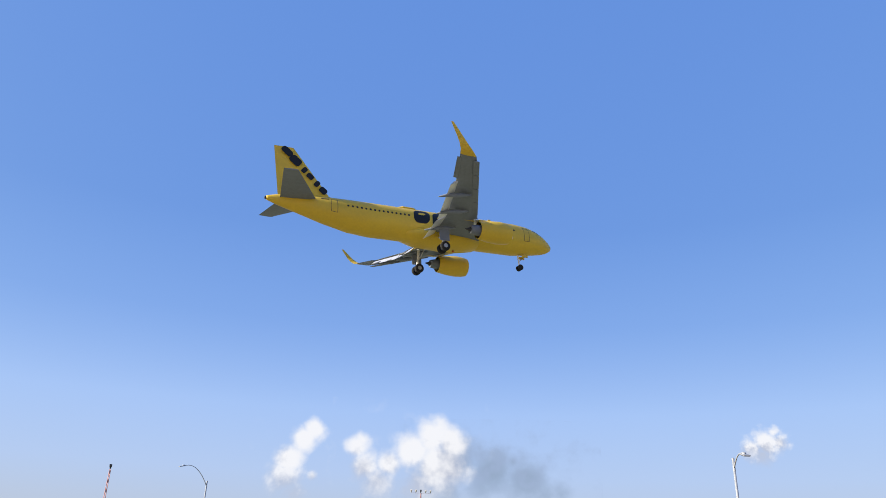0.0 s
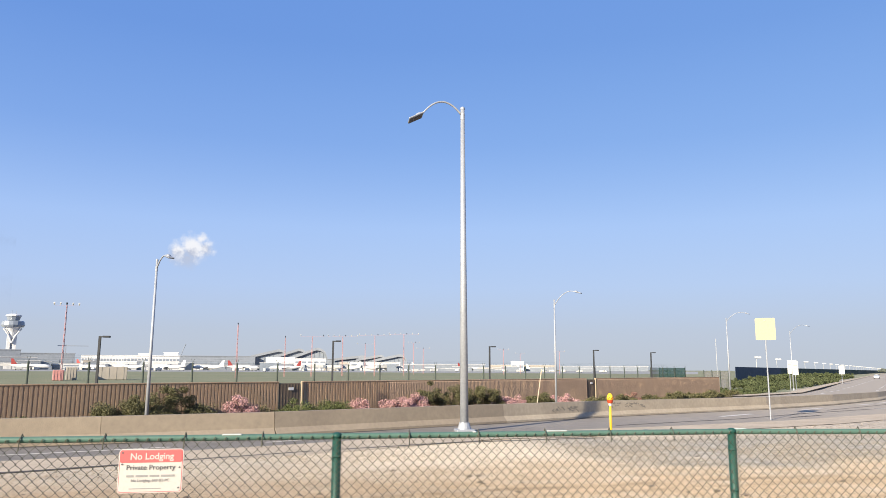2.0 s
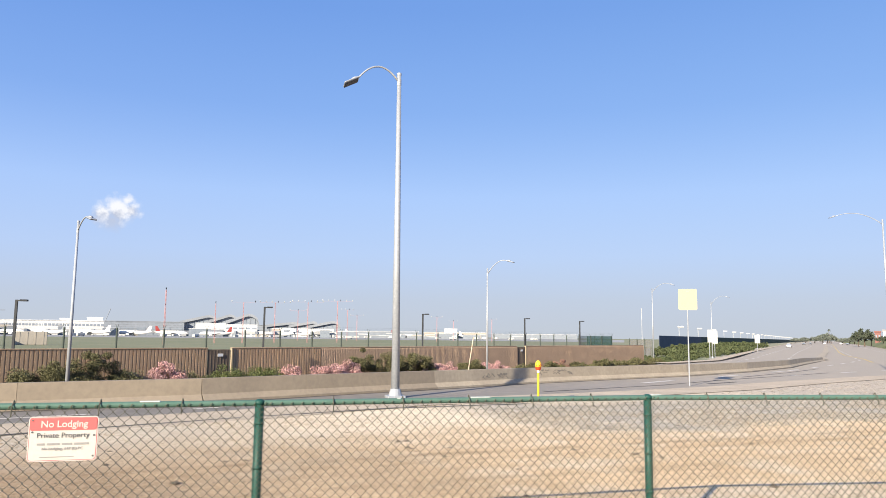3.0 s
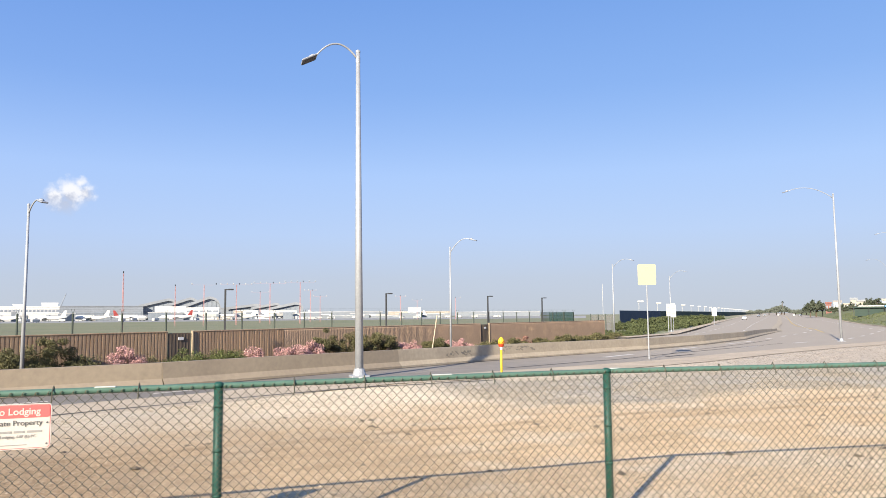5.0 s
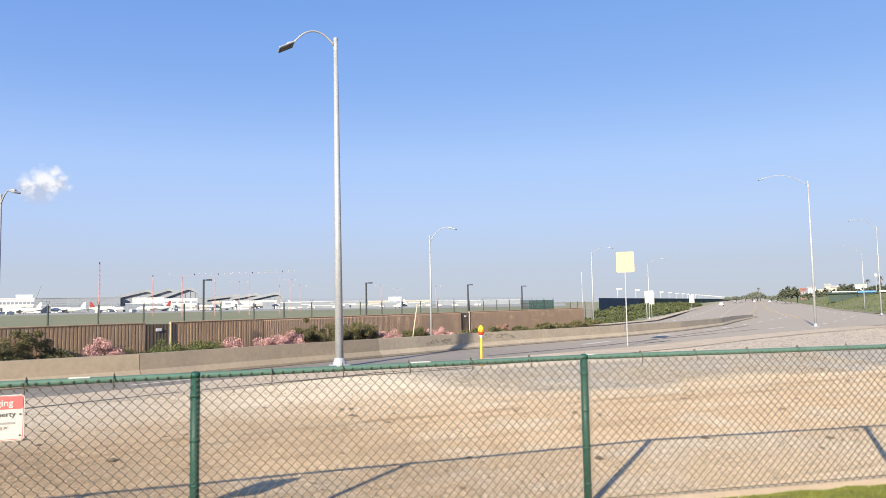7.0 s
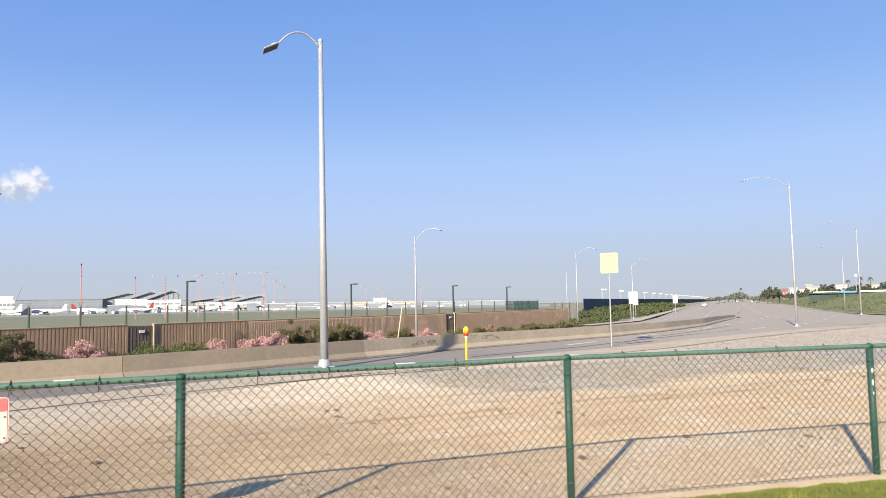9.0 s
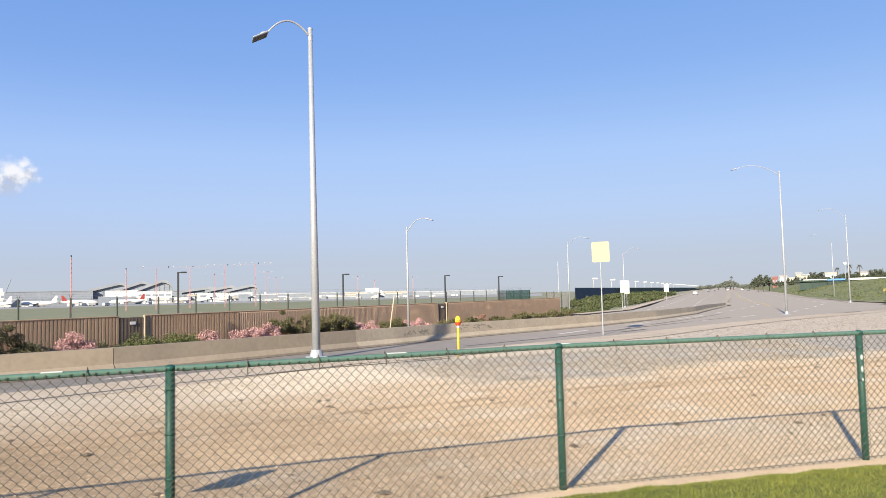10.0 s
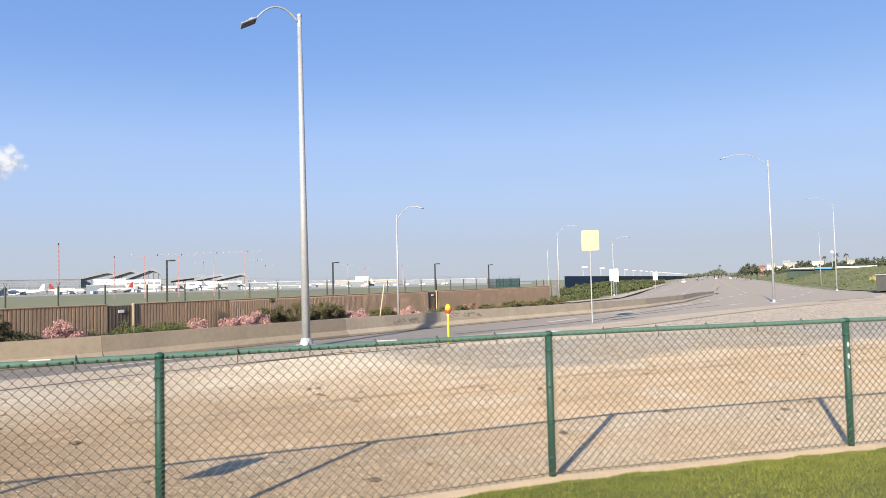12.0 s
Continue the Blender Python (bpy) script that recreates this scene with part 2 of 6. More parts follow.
M_BLOCK = mat("tan_split_block", (0.44, 0.305, 0.205), (0.36, 0.245, 0.16), 0.9, 0.95, 0, 1.0, 5, 0.2)
M_GATE = mat("dark_brown_gate", (0.15, 0.115, 0.085), (0.12, 0.09, 0.068), 1, 0.8)
M_GATEPOST = mat("tan_gate_post", (0.36, 0.29, 0.2), rough=0.8)
M_DARKPOST = mat("dark_green_post", (0.035, 0.05, 0.042), (0.05, 0.06, 0.05), 2, 0.6)
M_NET = see_through(mat("far_wire_netting", (0.10, 0.14, 0.11), rough=0.8), 0.86)
M_NETDENSE = see_through(mat("far_dense_netting", (0.03, 0.10, 0.08), rough=0.8), 0.4)
M_NETGREY = see_through(mat("grey_wire_panel", (0.16, 0.16, 0.16), rough=0.8), 0.5)
M_SCREEN = mat("dark_blue_windscreen", (0.065, 0.085, 0.125), (0.05, 0.068, 0.098), 0.05, 0.9)
M_SCREENGREEN = mat("dark_green_windscreen", (0.035, 0.055, 0.05), (0.045, 0.065, 0.055), 0.05, 0.9)
# Mast red is paled towards pink to imitate haze over the field.
M_MAST = mat("hazed_red_paint", (0.50, 0.24, 0.23), (0.44, 0.21, 0.20), 0.5, 0.6)
M_DARK = mat("near_black_paint", (0.03, 0.032, 0.036), (0.045, 0.046, 0.05), 2, 0.6)
M_LEAF = mat("dark_shrub_leaf", (0.082, 0.081, 0.037), (0.115, 0.105, 0.05), 2, 0.7, island=True)
M_LEAF2 = mat("light_ground_cover_leaf", (0.07, 0.088, 0.03), (0.10, 0.11, 0.038), 2, 0.7, island=True)
M_FARLEAF = mat("dark_strip_leaf", (0.052, 0.068, 0.03), (0.085, 0.095, 0.042), 0.6, 0.8, island=True)
M_IVY = mat("ivy_leaf", (0.19, 0.25, 0.075), (0.25, 0.29, 0.10), 2, 0.6, island=True)
M_PINK = mat("pink_blossom", (0.54, 0.34, 0.325), (0.36, 0.185, 0.185), 3, 0.8, island=True)
M_DRYPINK = mat("faded_blossom", (0.36, 0.2, 0.16), (0.26, 0.15, 0.11), 3, 0.8, island=True)
M_STEM = mat("brown_stem", (0.1, 0.065, 0.04), rough=0.9)
M_BANK = mat("green_bank_grass", (0.12, 0.145, 0.058), (0.20, 0.19, 0.09), 0.06, 0.95, 0, 0.6, 3, 0.15)
M_STRAW = mat("straw_grass", (0.34, 0.27, 0.12), (0.25, 0.21, 0.09), 0.5, 0.95, island=True)
M_PALESTONE = mat("pale_pebble", (0.50, 0.40, 0.28), (0.30, 0.23, 0.155), 9, 0.9, island=True, each=0.5, spread=0.3)
M_ROSYSTONE = mat("rosy_crushed_stone", (0.41, 0.35, 0.285), (0.23, 0.195, 0.16), 7, 0.9, island=True, each=0.5, spread=0.3)
M_GREYSTONE = mat("grey_road_gravel", (0.45, 0.385, 0.30), (0.20, 0.172, 0.137), 7, 0.9, island=True, each=0.5, spread=0.3)
M_CLOD = mat("dark_clod", (0.20, 0.155, 0.11), (0.13, 0.105, 0.08), 6, 0.95, island=True, each=0.3)
M_STONE = mat("loose_stone", (0.46, 0.365, 0.25), (0.28, 0.215, 0.145), 6, 0.9, island=True, each=0.35)

# ---- building helpers ----
def mesh_of(name, bm):
    me = bpy.data.meshes.new(name)
    bm.to_mesh(me)
    bm.free()
    return me


def thing(name, label, category, at=(0, 0, 0), rz=0.0, group="", kind=""):
    ob = new(name)
    ob.matrix_basis = pose(*at, 0, 0, rz)
    return tagged(ob, label, category, group, kind)


def part(name, bm, material, parent=None, label="", smooth=False):
    me = mesh_of(name, bm) if isinstance(bm, bmesh.types.BMesh) else bm
    if not me.materials:
        me.materials.append(material)
    if smooth:
        for f in me.polygons:
            f.use_smooth = len(f.vertices) < 5
    ob = new(name, me)
    ob.parent = parent
    return tagged(ob, label)


def solo(name, bm, material, label, category, kind="", group="", smooth=False, at=None):
    ob = part(name, bm, material, None, "", smooth)
    if at is not None:
        ob.matrix_basis = at
    return tagged(ob, label, category, group, kind)


def box(bm, c, s, bevel=0.0, rot=None):
    r = bmesh.ops.create_cube(bm, size=1, matrix=Matrix.Translation(c) @ (rot or Matrix()) @ Matrix.Diagonal((*s, 1)))
    if bevel:
        es = list({e for v in r["verts"] for e in v.link_edges})
        bmesh.ops.bevel(bm, geom=es, offset=bevel, segments=1, affect="EDGES")
    return bm


def B(c, s, bevel=0.0, rot=None):
    return box(bmesh.new(), c, s, bevel, rot)


def tube(bm, pts, radii, sides=10, caps=True):
    """A round bar along points, each with its radius."""
    pts = [Vector(p) for p in pts]
    rings = []
    side = None
    for i, p in enumerate(pts):
        d = (pts[min(i + 1, len(pts) - 1)] - pts[max(i - 1, 0)]).normalized()
        if side is None:
            side = d.orthogonal().normalized()
        side = (side - d * side.dot(d)).normalized()
        up = d.cross(side)
        r = radii[i] if isinstance(radii, (list, tuple)) else radii
        rings.append([bm.verts.new(p + (side * math.cos(2 * math.pi * k / sides) + up * math.sin(2 * math.pi * k / sides)) * r) for k in range(sides)])
    for a, b in zip(rings, rings[1:]):
        for k in range(sides):
            bm.faces.new((a[k], a[(k + 1) % sides], b[(k + 1) % sides], b[k]))
    if caps:
        bm.faces.new(rings[0][::-1]), bm.faces.new(rings[-1])
    return bm


def T(pts, radii, sides=10):
    return tube(bmesh.new(), pts, radii, sides)


def raw(name, verts, faces):
    me = bpy.data.meshes.new(name)
    me.from_pydata(verts, [], faces)
    me.update()
    return me


def polar(az, d):
    return d * math.sin(radians(az)), d * math.cos(radians(az))


def height(el, d):
    return 1.65 + d * math.tan(radians(el))


def lerp_line(pts, x):
    for (x0, y0), (x1, y1) in zip(pts, pts[1:]):
        if x <= x1:
            return y0 + (y1 - y0) * (x - x0) / (x1 - x0)
    return y1


# ---- the ground ----
ROAD_AZ = 43.3
RD = Vector((math.sin(radians(ROAD_AZ)), math.cos(radians(ROAD_AZ))))
NEAR_EDGE = [(-400, -60), (-40, 7.5), (-20, 13.0), (-6, 18.0), (-3, 19.3), (0.5, 20.9), (5.3, 23.7), (9, 24.6), (14, 26.6), (21.5, 29.9), (30.3, 35.0), (42, 41.0), (56, 47.5), (80, 57.5), (140, 78), (4000, 1500)]
FAR_EDGE = [(-400, -50), (-40, 13.7), (-20, 18.7), (-9.6, 21.4), (-5.5, 22.6), (-0.9, 24.2), (5.8, 27.9), (9.9, 30.6), (13.6, 33.1), (17.9, 35.6), (24.7, 39.9), (33, 55), (40, 62.8), (57, 77.6), (128, 157.8), (320.6, 369.6), (4000, 4300)]


def road_z(x):
    return -0.4 - 0.8 * min(1, max(0, (x - 5) / 75))


def ground_z(x, y):
    e0, e1 = lerp_line(NEAR_EDGE, x), lerp_line(FAR_EDGE, x)
    if y < 6.5:
        return -0.02
    if y < e0:
        s = (y - 6.5) / max(e0 - 6.5, 1)
        return -0.02 + (road_z(x) + 0.02) * s * s * (3 - 2 * s)
    if y < e1:
        return road_z(x) - 0.05
    s = min(1, (y - e1) / 5)
    return (road_z(x) - 0.05) * (1 - s) - 1.2 * s


def spaced(lo, hi, step, far, grow=1.25):
    v = list(np.arange(lo, hi + 0.01, step))
    s = step
    while v[-1] < far:
        s *= grow
        v.append(v[-1] + s)
    s, low = step, [v[0]]
    while low[-1] > -far:
        s *= grow
        low.append(low[-1] - s)
    return low[:0:-1] + v


gx, gy = spaced(-34, 60, 0.8, 4400), spaced(-6, 62, 0.8, 4400)
gverts = [(x, y, ground_z(x, y) + (0.02 * noise.noise((x * 0.5, y * 0.5, 0)) if 7 < y < 22 else 0)) for y in gy for x in gx]
gfaces, gslot = [], []
for j in range(len(gy) - 1):
    for i in range(len(gx) - 1):
        a = j * len(gx) + i
        gfaces.append((a, a + 1, a + len(gx) + 1, a + len(gx)))
        cx, cy = (gx[i] + gx[i + 1]) / 2, (gy[j] + gy[j + 1]) / 2
        wall_y = 42 + 0.721 * (cx + 1.25)
        gslot.append(0 if cy < lerp_line(FAR_EDGE, cx) else (1 if cy < wall_y and cx < 60 else 2))
gme = raw("ground", gverts, gfaces)
for m in (M_LOT, M_BED, M_FIELD):
    gme.materials.append(m)
gme.polygons.foreach_set("material_index", gslot)
ground = solo("ground", gme, M_LOT, "tan dirt and gravel lot running out to a dry green airfield", "ground", "structure", smooth=True)

# carriageway between the lot and the planted strip
xs = spaced(-40, 150, 1.5, 2600)
rv, rf = [], []
for x in xs:
    if x < -400:
        continue
    y0, y1 = lerp_line(NEAR_EDGE, x), lerp_line(FAR_EDGE, x)
    if x > 95:
        y0 = max(y0, lerp_line([(95, 66), (110, 89), (147, 130), (409, 395), (4000, 4050)], x))
    for k in range(9):
        y = y0 + (y1 - y0) * k / 8
        rv.append((x, y, road_z(x)))
n = len(rv) // 9
for i in range(n - 1):
    for k in range(8):
        a = i * 9 + k
        rf.append((a, a + 9, a + 10, a + 1))
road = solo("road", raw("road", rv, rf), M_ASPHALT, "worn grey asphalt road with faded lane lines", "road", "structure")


def ribbon(name, pts, w, material, label, category, lift=0.006, kind="structure", zf=road_z):
    bm = bmesh.new()
    prev = None
    for i, p in enumerate(pts):
        a, b = Vector(pts[max(i - 1, 0)]), Vector(pts[min(i + 1, len(pts) - 1)])
        d = (b - a).normalized()
        s = Vector((-d.y, d.x)) * w / 2
        p = Vector(p)
        cur = [bm.verts.new((*(p + s), zf(p.x) + lift)), bm.verts.new((*(p - s), zf(p.x) + lift))]
        if prev:
            bm.faces.new((prev[0], prev[1], cur[1], cur[0]))
        prev = cur
    return solo(name, bm, material, label, category, kind)


def dashes(name, pts, w, on, off, material, label):
    bm = bmesh.new()
    run = 0.0
    for a, b in zip(pts, pts[1:]):
        a, b = Vector(a), Vector(b)
        d = (b - a).normalized()
        s = Vector((-d.y, d.x)) * w / 2
        pos, L = 0.0, (b - a).length
        while pos < L:
            p, q = a + d * pos, a + d * min(pos + on, L)
            bm.faces.new([bm.verts.new((*v, road_z(v.x) + 0.008)) for v in (p - s, q - s, q + s, p + s)])
            pos += on + off
    return solo(name, bm, material, label, "road marking", "structure")


gut = [(x, lerp_line(NEAR_EDGE, x) - 1.2) for x in (-30, -20, -12, -6, -3, 0.5, 3, 5.3, 8, 14, 18, 22, 26, 31, 36, 42, 50, 58)]
def lot_z(x):
    return ground_z(x, lerp_line(NEAR_EDGE, x) - 1.2) + 0.03
ribbon("pavement", gut, 2.3, M_PATCH, "pale dusty concrete shoulder beside the road", "pavement", 0.0, zf=lot_z)
seam = [(-40, 4.8), (-12, 13.4), (-5.3, 15.95), (-3.9, 16.7), (-2.5, 17.5), (0.4, 19.0), (4.5, 20.6), (9, 21.6)]
ribbon("trim_seam", seam, 0.16, M_CRACK, "dark line along the edge of the old paving", "paving seam", 0.02, zf=lambda x: ground_z(x, lerp_line(seam, x)))
dashes("lane_line", [(-30, 12.2), (-6.2, 19.6), (-1, 21.6), (6, 25.4)], 0.16, 3.0, 9.0, M_PAINT, "faded white dashed lane line")
dashes("lane_line", [(20, 33), (44.1, 50.3), (53, 57.4), (90, 88), (400, 417)], 0.32, 4.0, 8.0, M_PAINT, "faded white dashed lane line")
dashes("lane_line", [(36, 41.5), (62, 56), (100, 84), (140, 128), (405, 402)], 0.32, 4.0, 8.0, M_PAINT, "faded white dashed lane line")
dashes("lane_line", [(60, 77), (128, 150), (330, 368)], 0.32, 4.0, 8.0, M_PAINT, "faded white dashed lane line")
dashes("lane_line", [(75, 86), (130, 145), (380, 408)], 0.32, 4.0, 8.0, M_PAINT, "faded white dashed lane line")
ribbon("median_line", [(84, 80), (98, 95), (118, 119), (145, 147.8), (402, 414.8), (1500, 1585)], 0.35, M_YELLOWLINE, "worn yellow median line", "road marking", 0.012)
ribbon("kerb_island", [(84, 88.5), (100, 106), (145, 152), (402, 421)], 1.2, M_CONC, "low concrete median kerb", "kerb", 0.12)
kerb_r = [(88, 63), (97, 69), (110.2, 89), (147.6, 130.1), (409, 395), (1500, 1540)]
ribbon("kerb_right", kerb_r, 0.5, M_PATCH, "pale concrete kerb along the bank", "kerb", 0.15)
ribbon("kerb_left", [(40, 62.8), (57, 77.6), (128, 157.8), (320.6, 369.6), (1500, 1660)], 1.6, M_PATCH, "pale concrete walk beside the planted strip", "pavement", 0.12)
ribbon("pavement", [(40, 38.7), (56, 45.5), (80, 55.5), (110, 66)], 2.0, M_PATCH, "dusty pale pavement edge", "pavement", 0.03, zf=lambda x: road_z(x))

# ---- concrete barrier beside the road ----
BAR = [(-40, 13.0), (-20, 18.0), (-9.6, 20.9), (-5.5, 22.1), (-0.9, 23.7), (2.4, 25.5), (5.8, 27.4), (7.8, 28.7), (9.9, 30.1), (13.6, 32.6), (17.9, 35.1), (21.9, 37.4), (27.6, 40.6), (37.6, 47.4), (50, 57.2), (62, 68.5), (75, 80.5), (83, 87.8)]
dense = []
for (x0, y0), (x1, y1) in zip(BAR, BAR[1:]):
    k = max(1, int(math.hypot(x1 - x0, y1 - y0) / 3))
    dense += [(x0 + (x1 - x0) * i / k, y0 + (y1 - y0) * i / k) for i in range(k)]
dense.append(BAR[-1])
PROFILE = [(-0.3, -0.3), (-0.3, 0.08), (-0.14, 0.25), (-0.11, 0.72), (0.11, 0.72), (0.14, 0.25), (0.3, 0.08), (0.3, -0.3)]
barrier = thing("road_barrier", "long weathered concrete road barrier with a curved run", "barrier", kind="structure")
for i, (a, b) in enumerate(zip(dense, dense[1:])):
    bm = bmesh.new()
    rows = []
    for q, (p, nx) in enumerate(((a, b), (b, a))):
        d = (Vector(b) - Vector(a)).normalized()
        p = Vector(p) + d * (0.001 if q == 0 else -0.001)
        s = Vector((-d.y, d.x))
        h = 1 - 0.35 * max(0, (p.x - 60) / 25)
        rows.append([bm.verts.new((*(p + s * u), road_z(p.x) + v * h)) for u, v in PROFILE])
    for k in range(7):
        bm.faces.new((rows[0][k], rows[0][k + 1], rows[1][k + 1], rows[1][k]))
    bm.faces.new(rows[0][::-1]), bm.faces.new(rows[1])
    bmesh.ops.recalc_face_normals(bm, faces=bm.faces)
    # Segments below x 8.8 take the darker brown concrete.
    old = (a[0] + b[0]) / 2 < 8.8
    part("barrier_segment", bm, M_DARKCONC if old else M_CONC, barrier, "darker brown concrete" if old else "")
# scrawled dark marks on the barrier face
rng = np.random.default_rng(77)
for x0, x1, zlo, zhi, num in ((10.4, 12.0, 0.34, 0.55, 26), (14.1, 16.6, 0.4, 0.62, 30)):
    for k in range(num):
        x = rng.uniform(x0, x1)
        d = Vector((1.0, lerp_line(BAR, x + 0.5) - lerp_line(BAR, x - 0.5))).normalized()
        z = rng.uniform(zlo, zhi)
        p = Vector((x, lerp_line(BAR, x))) + Vector((d.y, -d.x)) * (0.145 - 0.03 * (z - 0.25) / 0.47)
        mark = part("stain", B((0, 0, 0), (rng.uniform(0.05, 0.3), 0.008, rng.uniform(0.015, 0.06)), 0.003), M_STAIN, barrier, "dark smudged mark")
        mark.matrix_basis = pose(p.x, p.y, road_z(x) + z, 0, rng.uniform(-40, 40), math.degrees(math.atan2(d.y, d.x)))
foot = [(x, y - 0.42) for x, y in dense if x < 80]
ribbon("gutter_line", foot, 0.22, M_CRACK, "thin dark line at the barrier foot", "gutter", 0.007)
for pts, w in (([(12, 27.2), (20, 31.4), (29, 37.4)], 0.12), ([(26, 35.5), (34, 40.3), (45, 47.0)], 0.14), ([(23.5, 32.6), (26.5, 34.3)], 0.22), ([(31, 39.5), (40, 46), (52, 55.5)], 0.12)):
    ribbon("tar_seam", pts, w, M_CRACK, "dark tar seam in the old asphalt", "tar seam", 0.009)

# ---- tan wall behind the planted strip ----
WDIR = Vector((0.811, 0.585, 0))
WROT = math.degrees(math.atan2(0.585, 0.811))


def on_wall(s, off=0.0, z=0.0):
    """A point s metres along the wall, off metres to its near side."""
    p = Vector((-1.25, 42.0, 0)) + WDIR * s + Vector((WDIR.y, -WDIR.x, 0)) * off
    return Vector((p.x, p.y, z))


wall = thing("wall_boundary", "tan boundary wall, ribbed boards then rough split block", "wall", on_wall(0), WROT, kind="structure")


def ribbed(s0, s1):
    verts, faces = [], []
    s = s0
    while s < s1 - 0.05:
        w = 0.125
        d = 0.018 + 0.004 * random.random()
        k = len(verts)
        top = 0.9 + 0.01 * random.random()
        for x in (s, s + w):
            for y, z in ((0.0, -1.3), (-d, -1.3), (-d, top), (0.0, top)):
                verts.append((x, y, z))
        for q in range(4):
            faces.append((k + q, k + (q + 1) % 4, k + 4 + (q + 1) % 4, k + 4 + q))
        faces += [(k + 3, k + 2, k + 1, k), (k + 4, k + 5, k + 6, k + 7)]
        s += 0.195
    return raw("rib", verts, faces)


def rough_block(s0, s1):
    nx, nz = int((s1 - s0) / 0.05), 22
    verts, faces = [], []
    for j in range(nz + 1):
        for i in range(nx + 1):
            x, z = s0 + (s1 - s0) * i / nx, -1.3 + 2.18 * j / nz
            rib = 0.0045 * (1 if i % 3 < 1 else -1) * (0.4 + abs(noise.noise((x * 0.7, z * 2.2, 5))) * 2)
            verts.append((x, -0.06 - rib - 0.011 * noise.noise((x * 9, z * 9, 1)) if 0 < j < nz else 0.0, z))
    for j in range(nz):
        for i in range(nx):
            a = j * (nx + 1) + i
            faces.append((a, a + 1, a + nx + 2, a + nx + 1))
    return raw("split_block_face", verts, faces)


for s0, s1 in ((-46, 0.0), (1.6, 31.3), (32.9, 59.0)):
    part("wall_core", B(((s0 + s1) / 2, 0.11, -0.2), (s1 - s0, 0.2, 2.16), 0.01), M_RIB if s1 < 1 else M_BLOCK, wall)
    part("wall_cap", B(((s0 + s1) / 2, 0.09, 0.9), (s1 - s0, 0.26, 0.06), 0.01), M_RIB if s1 < 1 else M_BLOCK, wall)
    if s1 < 1:
        part("ribbed_boards", ribbed(s0, s1), M_RIB, wall, "tan ribbed boards", False)
    else:
        part("split_block_face", rough_block(8.2 if s0 < 8 else s0, s1), M_BLOCK, wall, "rough split block face")
part("ribbed_boards", ribbed(1.65, 8.2), M_RIB, wall, "tan ribbed boards")
for s0, s1, nm in ((0.0, 1.45, "door_gate_near"), (31.3, 32.7, "door_gate_far")):
    gate = thing(nm, "dark brown solid metal gate set in the tan wall", "gate", on_wall(0), WROT, kind="structure")
    part("gate_leaf", B(((s0 + s1) / 2, 0.03, -0.22), (s1 - s0 - 0.06, 0.06, 2.1), 0.01), M_GATE, gate)
    for k in range(6):
        part("gate_rib", B((s0 + 0.2 + k * (s1 - s0 - 0.4) / 5, -0.003, -0.22), (0.05, 0.012, 2.0)), M_GATE, gate)
    part("gate_post", B((s1 + 0.08, 0.0, -0.18), (0.10, 0.16, 2.2), 0.01), M_GATEPOST, gate, "tan square post")
    part("gate_plate", B(((s0 + s1) / 2 + 0.05, -0.045, 0.52), (0.34, 0.02, 0.16), 0.004), M_WHITE, gate, "small pale notice")

# ---- perimeter fence behind the wall ----
FDIR = Vector((2.4755, 1.7817, 0))
FP0 = Vector((-6.586, 46.984, 0))
pfence = thing("perimeter_fence", "tall dark wire security fence with barbed arms", "fence", kind="structure")
post_me = None
for k in range(-14, 23):
    p = FP0 + FDIR * k
    if post_me is None:
        bm = T([(0, 0, -1.25), (0, 0, 1.95)], 0.055, 8)
        tube(bm, [(0, 0, 1.9), (0.10, -0.08, 2.2)], 0.012, 5), tube(bm, [(0, 0, 1.9), (-0.10, 0.08, 2.2)], 0.012, 5)
        post_me = mesh_of("fence_post", bm)
    ob = part("fence_post", post_me, M_DARKPOST, pfence)
    ob.location = p
    if k < 22:
        q = p + FDIR
        bm = bmesh.new()
        bm.faces.new([bm.verts.new(v) for v in ((p.x, p.y, -1.2), (q.x, q.y, -1.2), (q.x, q.y, 1.95), (p.x, p.y, 1.95))])
        part("netting", bm, M_NETDENSE if k > 18 else M_NET, pfence)
a, b = FP0 + FDIR * -14, FP0 + FDIR * 22
for dz, off in ((1.95, 0), (2.05, 0.08), (2.18, 0.16), (2.3, 0.24)):
    part("barbed_strand", T([a + Vector((off, -off * 0.8, dz)), b + Vector((off, -off * 0.8, dz))], 0.003, 4), M_DARKPOST, pfence)
e0 = FP0 + FDIR * 22
for i in range(4):
    q = e0 + Vector((1.4, 5.0, 0)) * i
    ob = part("fence_post", post_me, M_DARKPOST, pfence)
    ob.location = q
bm = bmesh.new()
q = e0 + Vector((4.2, 15, 0))
bm.faces.new([bm.verts.new(v) for v in ((e0.x, e0.y, -1.2), (q.x, q.y, -1.2), (q.x, q.y, 1.95), (e0.x, e0.y, 1.95))])
part("netting", bm, M_NETDENSE, pfence)

